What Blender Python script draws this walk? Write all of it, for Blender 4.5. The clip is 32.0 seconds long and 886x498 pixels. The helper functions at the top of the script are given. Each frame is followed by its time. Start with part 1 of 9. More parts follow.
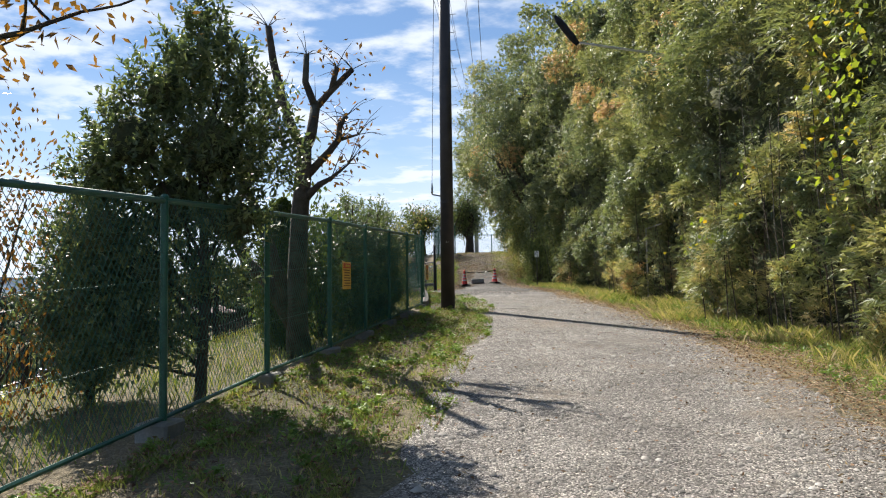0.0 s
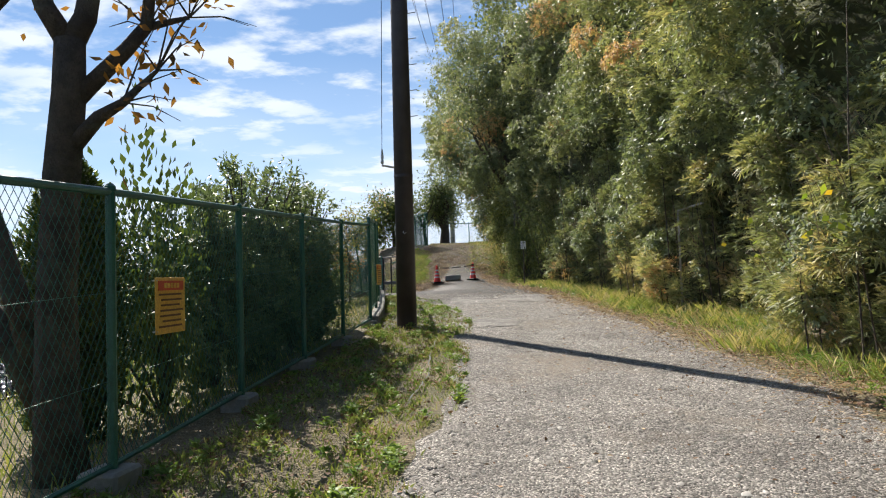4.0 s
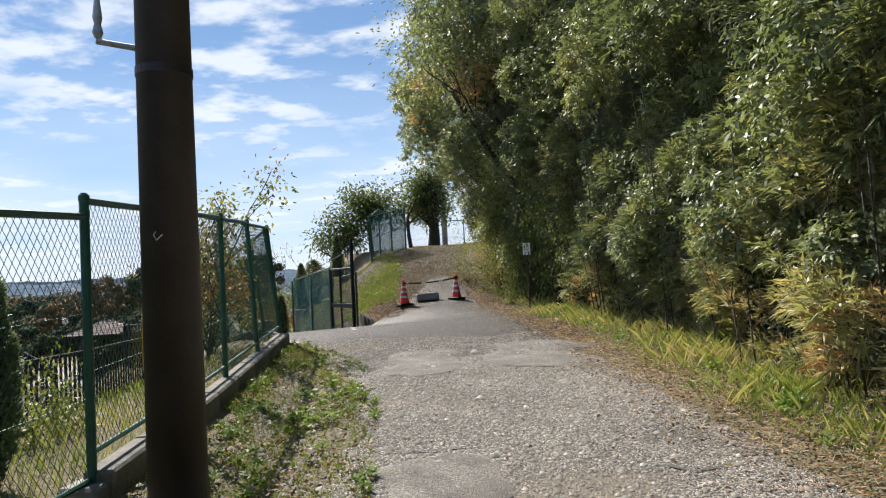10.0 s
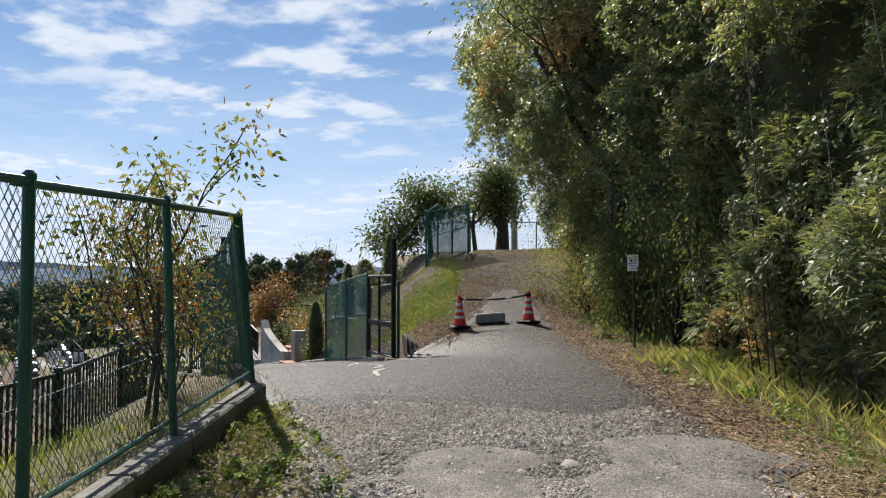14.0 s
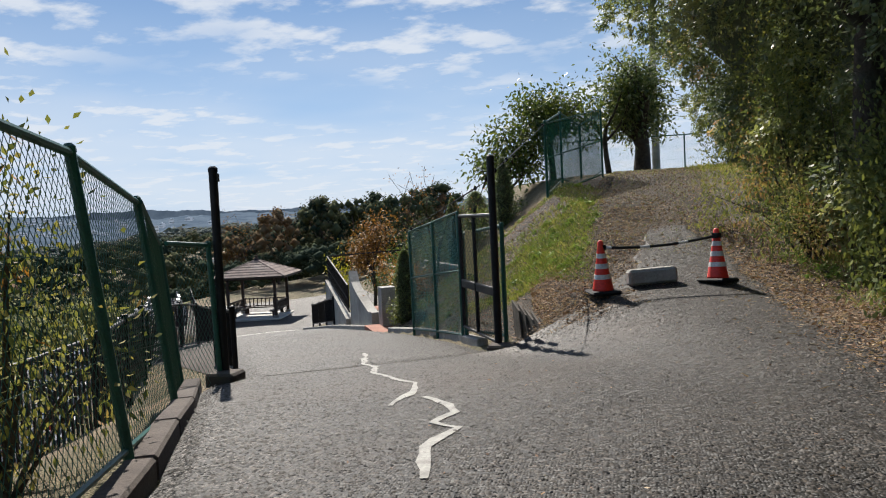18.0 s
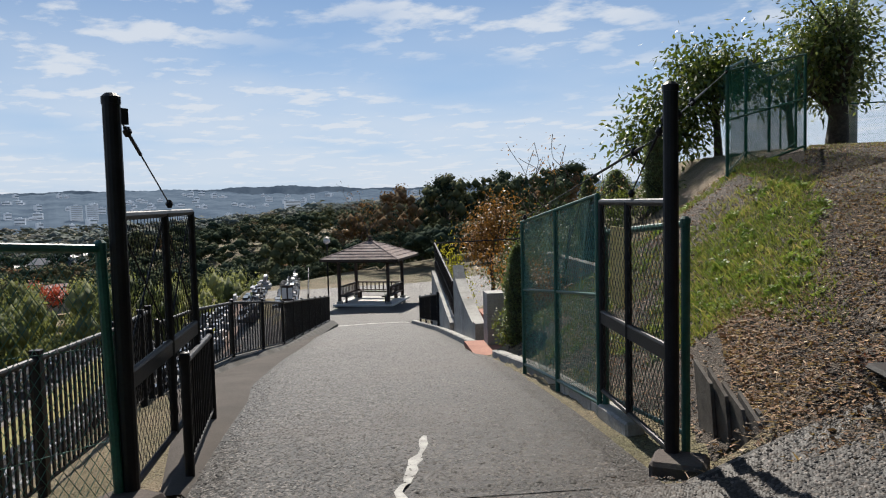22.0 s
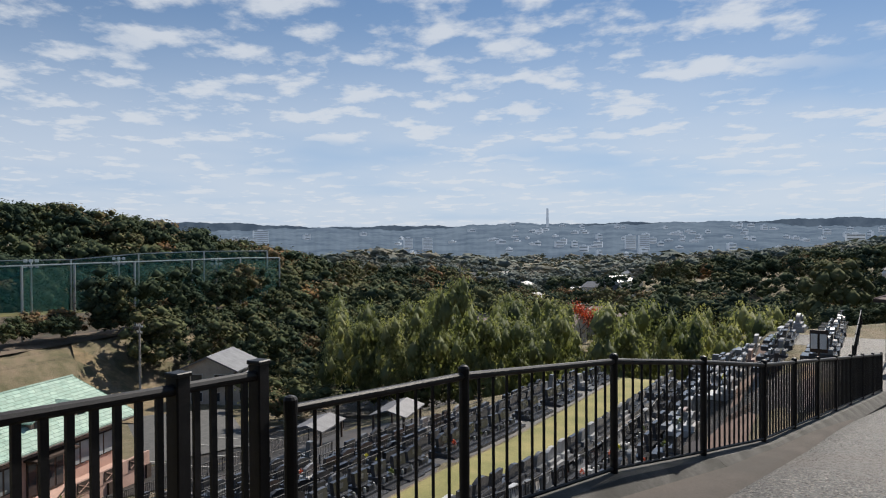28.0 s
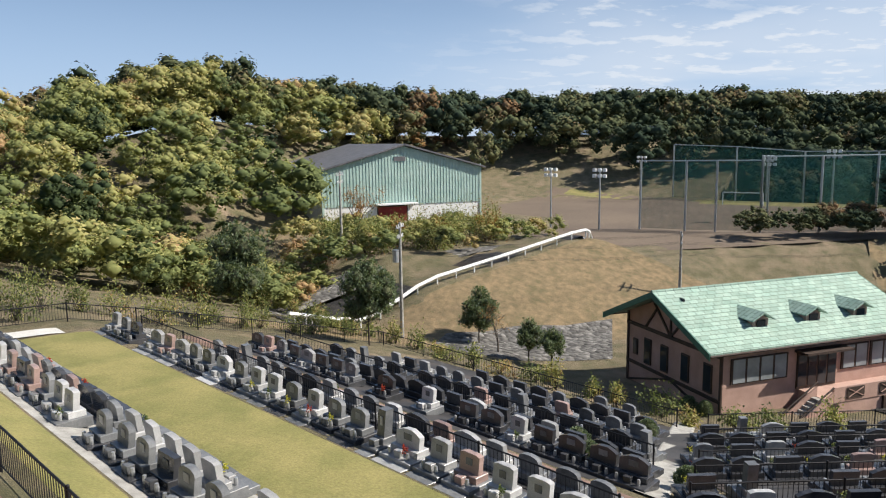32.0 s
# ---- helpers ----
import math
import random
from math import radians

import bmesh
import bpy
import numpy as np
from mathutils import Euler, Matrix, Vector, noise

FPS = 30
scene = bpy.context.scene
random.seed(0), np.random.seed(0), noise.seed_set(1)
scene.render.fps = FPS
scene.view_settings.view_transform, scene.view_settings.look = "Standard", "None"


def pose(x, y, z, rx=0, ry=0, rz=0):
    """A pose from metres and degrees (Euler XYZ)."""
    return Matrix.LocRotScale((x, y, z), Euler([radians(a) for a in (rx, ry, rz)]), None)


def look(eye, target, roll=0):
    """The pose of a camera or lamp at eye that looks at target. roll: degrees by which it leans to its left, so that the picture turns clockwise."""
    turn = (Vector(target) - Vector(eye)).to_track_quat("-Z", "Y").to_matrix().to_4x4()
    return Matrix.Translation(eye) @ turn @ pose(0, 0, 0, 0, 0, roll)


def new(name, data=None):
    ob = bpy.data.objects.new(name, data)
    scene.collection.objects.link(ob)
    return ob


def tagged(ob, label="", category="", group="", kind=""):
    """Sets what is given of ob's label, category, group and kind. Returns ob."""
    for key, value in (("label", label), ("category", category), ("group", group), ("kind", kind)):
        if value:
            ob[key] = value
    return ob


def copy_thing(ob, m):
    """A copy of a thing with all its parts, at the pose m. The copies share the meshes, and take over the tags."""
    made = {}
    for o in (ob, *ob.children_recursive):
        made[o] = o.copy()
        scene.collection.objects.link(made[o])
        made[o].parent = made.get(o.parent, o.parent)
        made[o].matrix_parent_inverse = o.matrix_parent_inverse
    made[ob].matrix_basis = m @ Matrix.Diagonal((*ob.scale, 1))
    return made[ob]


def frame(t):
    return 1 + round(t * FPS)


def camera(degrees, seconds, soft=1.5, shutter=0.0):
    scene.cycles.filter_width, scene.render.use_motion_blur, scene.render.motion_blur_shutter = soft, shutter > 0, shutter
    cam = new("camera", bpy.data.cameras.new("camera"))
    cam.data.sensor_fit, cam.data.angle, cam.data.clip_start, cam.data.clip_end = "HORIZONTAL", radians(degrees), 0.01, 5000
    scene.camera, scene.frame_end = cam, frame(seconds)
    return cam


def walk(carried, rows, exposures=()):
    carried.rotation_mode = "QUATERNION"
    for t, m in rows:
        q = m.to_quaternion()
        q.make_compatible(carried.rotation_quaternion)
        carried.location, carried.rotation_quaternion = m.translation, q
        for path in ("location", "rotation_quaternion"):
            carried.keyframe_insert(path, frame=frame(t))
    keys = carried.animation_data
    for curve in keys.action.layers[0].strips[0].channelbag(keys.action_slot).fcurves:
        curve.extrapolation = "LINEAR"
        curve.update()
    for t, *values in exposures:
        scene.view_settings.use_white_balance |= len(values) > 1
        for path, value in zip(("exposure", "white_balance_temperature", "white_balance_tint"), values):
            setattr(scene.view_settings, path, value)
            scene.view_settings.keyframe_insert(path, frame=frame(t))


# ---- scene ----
cam = camera(62.0, 32.0, soft=1.1)
PATH = [
    (0, (-0.048, 0.018, 1.427), (-0.06, 2.015, 1.533), -0.7),
    (0.5, (0.034, 0.631, 1.494), (0.031, 2.623, 1.663), -0.6),
    (1, (0.088, 1.227, 1.517), (0.124, 3.215, 1.736), 1.3),
    (1.5, (0.107, 1.886, 1.546), (0.182, 3.875, 1.744), 1.9),
    (2, (0.098, 2.526, 1.606), (0.135, 4.519, 1.776), 2.0),
    (2.5, (0.091, 3.181, 1.647), (0.108, 5.175, 1.8), 1.1),
    (3, (0.14, 3.861, 1.705), (0.137, 5.855, 1.857), -0.1),
    (3.5, (0.172, 4.524, 1.711), (0.161, 6.522, 1.814), -0.4),
    (4, (0.306, 5.201, 1.759), (0.352, 7.199, 1.835), -1.6),
    (4.5, (0.388, 5.84, 1.792), (0.469, 7.836, 1.888), -0.6),
    (6.5, (0.892, 8.804, 1.935), (0.994, 10.798, 2.047), -1.4),
    (7, (0.939, 9.471, 1.958), (1.004, 11.467, 2.058), -1.5),
    (7.5, (1.097, 10.177, 2.006), (1.166, 12.174, 2.084), -2.0),
    (8, (1.177, 10.844, 2.01), (1.241, 12.842, 2.073), -1.9),
    (8.5, (1.313, 11.49, 2.053), (1.397, 13.487, 2.123), -2.8),
    (9, (1.398, 12.143, 2.089), (1.461, 14.141, 2.154), -2.6),
    (9.5, (1.434, 12.774, 2.144), (1.464, 14.772, 2.201), -3.0),
    (10, (1.505, 13.436, 2.214), (1.529, 15.435, 2.29), -2.8),
    (10.5, (1.505, 14.018, 2.25), (1.526, 16.015, 2.357), -2.1),
    (11, (1.62, 14.527, 2.302), (1.656, 16.521, 2.445), -3.2),
    (11.5, (1.651, 15.051, 2.33), (1.693, 17.038, 2.552), -2.6),
    (12, (1.746, 15.589, 2.335), (1.782, 17.573, 2.584), -1.0),
    (12.5, (1.8, 16.161, 2.372), (1.783, 18.154, 2.547), 0.8),
    (13, (1.712, 16.776, 2.428), (1.65, 18.77, 2.564), 1.2),
    (13.5, (1.626, 17.376, 2.494), (1.504, 19.369, 2.619), 0.8),
    (14, (1.511, 17.931, 2.48), (1.352, 19.922, 2.564), -0.1),
    (14.5, (1.396, 18.516, 2.487), (1.2, 20.505, 2.564), -1.4),
    (16.5, (1.107, 21.616, 2.459), (0.807, 23.594, 2.445), -4.3),
    (17, (1.148, 22.274, 2.493), (0.77, 24.237, 2.434), -2.3),
    (17.5, (1.072, 22.79, 2.544), (0.577, 24.726, 2.468), -1.4),
    (18, (1.045, 23.302, 2.595), (0.548, 25.238, 2.502), -2.8),
    (18.5, (0.925, 23.833, 2.614), (0.398, 25.761, 2.54), -2.7),
    (19, (0.817, 24.375, 2.636), (0.287, 26.303, 2.593), -2.9),
    (19.5, (0.698, 24.911, 2.65), (0.163, 26.838, 2.63), -2.6),
    (20, (0.539, 25.424, 2.676), (-0.042, 27.338, 2.65), -3.1),
    (20.5, (0.431, 25.921, 2.695), (-0.186, 27.822, 2.63), -3.1),
    (21, (0.274, 26.477, 2.683), (-0.36, 28.372, 2.587), -2.8),
    (21.5, (0.155, 27.023, 2.656), (-0.52, 28.902, 2.526), -1.8),
    (22, (0.005, 27.535, 2.612), (-0.826, 29.349, 2.479), -1.4),
    (22.5, (-0.185, 27.993, 2.579), (-1.26, 29.676, 2.472), -1.8),
    (23, (-0.424, 28.537, 2.565), (-1.705, 30.07, 2.466), -2.0),
    (23.5, (-0.706, 29.113, 2.53), (-2.095, 30.549, 2.45), -1.5),
    (24, (-0.982, 29.62, 2.422), (-2.435, 30.992, 2.35), -0.3),
    (24.5, (-1.317, 30.104, 2.321), (-2.785, 31.46, 2.255), 0.5),
    (26.5, (-2.505, 32.421, 2.101), (-4.127, 33.59, 2.042), -0.7),
    (27, (-2.807, 32.926, 2.065), (-4.435, 34.085, 1.978), -1.7),
    (27.5, (-3.224, 33.4, 2.004), (-4.938, 34.428, 1.93), -0.4),
    (28, (-3.678, 33.775, 1.941), (-5.495, 34.611, 1.915), -0.3),
    (28.5, (-4.171, 34.216, 1.847), (-6.03, 34.952, 1.879), -1.2),
    (29, (-4.699, 34.518, 1.769), (-6.591, 35.167, 1.821), -1.6),
    (29.5, (-5.162, 34.813, 1.692), (-7.105, 35.29, 1.722), -1.6),
    (30, (-5.7, 35.0, 1.64), (-7.69, 35.196, 1.646), -1.7),
    (30.5, (-6.252, 35.1, 1.595), (-8.247, 34.945, 1.593), -1.0),
    (31, (-6.684, 35.109, 1.524), (-8.621, 34.612, 1.46), 0.5),
    (31.5, (-7.011, 35.053, 1.455), (-8.843, 34.265, 1.303), 0.2),
    (32, (-7.287, 34.999, 1.396), (-8.944, 33.919, 1.105), -0.8),
]

walk(cam, [(t, look(eye, target, roll)) for t, eye, target, roll in PATH], exposures=[(0, 1.02), (7, 1.02), (10, 0.9), (14, 0.76), (18, 0.58), (22, 0.48), (28, 0.38), (30, 0.44), (32, 0.62)])

# ---- world, sun ----
SUN_AZ, SUN_EL = radians(-31.0), radians(42.0)


def build_world():
    world = bpy.data.worlds.new("sky")
    scene.world = world
    world.use_nodes = True
    nt = world.node_tree
    nt.nodes.clear()
    add = nt.nodes.new
    out, back = add("ShaderNodeOutputWorld"), add("ShaderNodeBackground")
    sky = add("ShaderNodeTexSky")
    sky.sky_type, sky.sun_disc = "NISHITA", False
    sky.sun_elevation, sky.sun_rotation = SUN_EL, SUN_AZ
    sky.altitude, sky.air_density, sky.dust_density, sky.ozone_density = 100, 1.0, 0.05, 4.5
    coord = add("ShaderNodeTexCoord")
    sep = add("ShaderNodeSeparateXYZ")
    nt.links.new(coord.outputs["Generated"], sep.inputs[0])

    def calc(op, a, b=None, clamp=False):
        n = add("ShaderNodeMath")
        n.operation, n.use_clamp = op, clamp
        for i, v in enumerate((a, b)):
            if v is None:
                continue
            if isinstance(v, (int, float)):
                n.inputs[i].default_value = v
            else:
                nt.links.new(v, n.inputs[i])
        return n.outputs[0]

    x, y, z = sep.outputs
    up = calc("MAXIMUM", z, 0.0)
    lift = calc("ADD", up, 0.09)
    px, py = calc("DIVIDE", x, lift), calc("DIVIDE", y, lift)
    comb = add("ShaderNodeCombineXYZ")
    nt.links.new(px, comb.inputs[0])
    nt.links.new(py, comb.inputs[1])

    def noise_of(scale, detail, rough, offset, stretch=1.0):
        m = add("ShaderNodeMapping")
        m.inputs["Location"].default_value = offset
        m.inputs["Rotation"].default_value = (0, 0, radians(35))
        m.inputs["Scale"].default_value = (scale, scale * stretch, scale)
        nt.links.new(comb.outputs[0], m.inputs[0])
        n = add("ShaderNodeTexNoise")
        n.inputs["Scale"].default_value, n.inputs["Detail"].default_value, n.inputs["Roughness"].default_value = 1.0, detail, rough
        nt.links.new(m.outputs[0], n.inputs["Vector"])
        return n.outputs["Fac"]

    def ramp(v, lo, hi):
        n = add("ShaderNodeMapRange")
        n.interpolation_type = "SMOOTHSTEP"
        n.inputs["From Min"].default_value, n.inputs["From Max"].default_value = lo, hi
        nt.links.new(v, n.inputs["Value"])
        return n.outputs[0]

    small = noise_of(3.4, 9, 0.56, (3.1, 1.7, 0), 1.15)
    patches = noise_of(0.55, 3, 0.5, (7.3, 2.2, 0), 1.0)
    puffs = calc("MULTIPLY", ramp(small, 0.43, 0.63), ramp(patches, 0.3, 0.5))
    # the sky behind the start of the walk and to its right is clear
    left = calc("ADD", calc("MULTIPLY", x, -0.8), calc("MULTIPLY", y, 0.62))
    side = ramp(left, 0.2, 0.62)
    puffs = calc("MULTIPLY", puffs, side)
    low = ramp(up, 0.33, 0.05)
    veil = calc("MULTIPLY", calc("MULTIPLY", low, ramp(patches, 0.2, 0.6)), 0.5)
    amount = calc("MAXIMUM", calc("MULTIPLY", puffs, 0.8), calc("MULTIPLY", veil, side), clamp=True)
    mix = add("ShaderNodeMix")
    mix.data_type = "RGBA"
    nt.links.new(amount, mix.inputs["Factor"])
    # thin high haze that whitens the sky towards the horizon
    thin = add("ShaderNodeMix")
    thin.data_type = "RGBA"
    nt.links.new(calc("ADD", calc("MULTIPLY", ramp(up, 0.3, 0.02), 0.55), 0.18), thin.inputs["Factor"])
    clear = add("ShaderNodeHueSaturation")
    clear.inputs["Saturation"].default_value = 1.1
    nt.links.new(sky.outputs[0], clear.inputs["Color"])
    nt.links.new(clear.outputs[0], thin.inputs[6])
    thin.inputs[7].default_value = (6.3, 8.3, 11.8, 1)
    nt.links.new(thin.outputs[2], mix.inputs[6])
    mix.inputs[7].default_value = (10.2, 10.7, 11.4, 1)
    nt.links.new(mix.outputs[2], back.inputs["Color"])
    back.inputs["Strength"].default_value = 0.0525
    nt.links.new(back.outputs[0], out.inputs[0])


build_world()
sun = new("sun", bpy.data.lights.new("sun", "SUN"))
sun.data.energy, sun.data.angle, sun.data.color = 5.0, radians(0.55), (1.0, 0.93, 0.835)
to_sun = Vector((math.sin(SUN_AZ) * math.cos(SUN_EL), math.cos(SUN_AZ) * math.cos(SUN_EL), math.sin(SUN_EL)))
sun.matrix_world = look((0, 0, 60), Vector((0, 0, 60)) - to_sun)

# ---- materials ----
def node_mat(name):
    m = bpy.data.materials.new(name)
    m.use_nodes = True
    nt = m.node_tree
    nt.nodes.clear()
    out, bsdf = nt.nodes.new("ShaderNodeOutputMaterial"), nt.nodes.new("ShaderNodeBsdfPrincipled")
    nt.links.new(bsdf.outputs[0], out.inputs[0])
    return m, nt, bsdf, out


def noise_node(nt, vec, scale, detail=4.0, rough=0.55):
    n = nt.nodes.new("ShaderNodeTexNoise")
    n.inputs["Scale"].default_value, n.inputs["Detail"].default_value, n.inputs["Roughness"].default_value = scale, detail, rough
    nt.links.new(vec, n.inputs["Vector"])
    return n.outputs["Fac"]


def ramp_node(nt, fac, stops):
    r = nt.nodes.new("ShaderNodeValToRGB")
    e = r.color_ramp.elements
    while len(e) < len(stops):
        e.new(0.5)
    for el, (p, c) in zip(e, stops):
        el.position, el.color = p, (*c, 1)
    nt.links.new(fac, r.inputs[0])
    return r.outputs[0]


def mix_node(nt, fac, a, b, blend="MIX"):
    n = nt.nodes.new("ShaderNodeMix")
    n.data_type, n.blend_type = "RGBA", blend
    for i, v in ((0, fac), (6, a), (7, b)):
        if isinstance(v, (int, float)):
            n.inputs[i].default_value = v
        elif isinstance(v, tuple):
            n.inputs[i].default_value = (*v, 1)
        else:
            nt.links.new(v, n.inputs[i])
    return n.outputs[2]


def surface(name, c1, c2, scale=4.0, fine=60.0, rough=0.75, bump=0.25, metal=0.0, third=None, spread=(0.35, 0.65), each=0.0, bump_size=0.01, stones=0.0, soft=(0.55, 1.5), facet=0.0, spec=0.5):
    """A two-scale surface: broad patches from c1 to c2, a fine grain, bump; each: brightness change from object to object."""
    m, nt, bsdf, _ = node_mat(name)
    vec = nt.nodes.new("ShaderNodeTexCoord").outputs["Object"]
    broad, grain = noise_node(nt, vec, scale, 5), noise_node(nt, vec, fine, 3, 0.7)
    col = ramp_node(nt, broad, [(spread[0], c1), (spread[1], c2)])
    grey = ramp_node(nt, grain, [(0.25, (0.62, 0.62, 0.62)), (0.75, (1.3, 1.3, 1.3))])
    col = mix_node(nt, 0.8, col, grey, "MULTIPLY")
    height = grain
    if stones:
        vor = nt.nodes.new("ShaderNodeTexVoronoi")
        vor.inputs["Scale"].default_value = stones
        nt.links.new(vec, vor.inputs["Vector"])
        sp = nt.nodes.new("ShaderNodeSeparateColor")
        nt.links.new(vor.outputs["Color"], sp.inputs[0])
        col = mix_node(nt, 1.0, col, ramp_node(nt, sp.outputs[0], [(0.0, (soft[0],) * 3), (0.7, (1.0,) * 3), (1.0, (soft[1],) * 3)]), "MULTIPLY")
        gap = ramp_node(nt, vor.outputs["Distance"], [(0.25, (1, 1, 1)), (0.75, (0.35, 0.35, 0.35))])
        col = mix_node(nt, 0.4, col, gap, "MULTIPLY")
        height = gap
    if third:
        stain = noise_node(nt, vec, scale * 0.37, 6, 0.65)
        col = mix_node(nt, ramp_node(nt, stain, [(0.52, (0, 0, 0)), (0.68, (1, 1, 1))]), col, third)
    if each:
        rnd = nt.nodes.new("ShaderNodeObjectInfo").outputs["Random"]
        col = mix_node(nt, 1.0, col, ramp_node(nt, rnd, [(0, (1 - each,) * 3), (1, (1 + each,) * 3)]), "MULTIPLY")
    nt.links.new(col, bsdf.inputs["Base Color"])
    bsdf.inputs["Roughness"].default_value, bsdf.inputs["Metallic"].default_value = rough, metal
    bsdf.inputs["Specular IOR Level"].default_value = spec
    if bump:
        b = nt.nodes.new("ShaderNodeBump")
        b.inputs["Strength"].default_value, b.inputs["Distance"].default_value = bump, bump_size
        nt.links.new(height, b.inputs["Height"])
        normal = b.outputs[0]
        if facet:
            # each stone tilts its own way
            tilt, total = nt.nodes.new("ShaderNodeVectorMath"), nt.nodes.new("ShaderNodeVectorMath")
            tilt.operation, total.operation = "MULTIPLY_ADD", "ADD"
            nt.links.new(vor.outputs["Color"], tilt.inputs[0])
            tilt.inputs[1].default_value, tilt.inputs[2].default_value = (facet,) * 3, (-0.5 * facet,) * 3
            nt.links.new(normal, total.inputs[0])
            nt.links.new(tilt.outputs[0], total.inputs[1])
            unit = nt.nodes.new("ShaderNodeVectorMath")
            unit.operation = "NORMALIZE"
            nt.links.new(total.outputs[0], unit.inputs[0])
            normal = unit.outputs[0]
        nt.links.new(normal, bsdf.inputs["Normal"])
    return m


def leaf_mat(name, stops, trans=0.35, rough=0.45, gloss=0.35):
    """Leaves: colour by the tint that each leaf carries, with light let through."""
    m, nt, bsdf, out = node_mat(name)
    a = nt.nodes.new("ShaderNodeAttribute")
    a.attribute_name = "tint"
    col = ramp_node(nt, a.outputs["Fac"], stops)
    nt.links.new(col, bsdf.inputs["Base Color"])
    bsdf.inputs["Roughness"].default_value = rough
    bsdf.inputs["Specular IOR Level"].default_value = gloss
    tr, mx = nt.nodes.new("ShaderNodeBsdfTranslucent"), nt.nodes.new("ShaderNodeMixShader")
    nt.links.new(mix_node(nt, 1.0, col, (1.15, 1.15, 0.6), "MULTIPLY"), tr.inputs[0])
    mx.inputs[0].default_value = trans
    nt.links.new(bsdf.outputs[0], mx.inputs[1])
    nt.links.new(tr.outputs[0], mx.inputs[2])
    nt.links.new(mx.outputs[0], out.inputs[0])
    return m


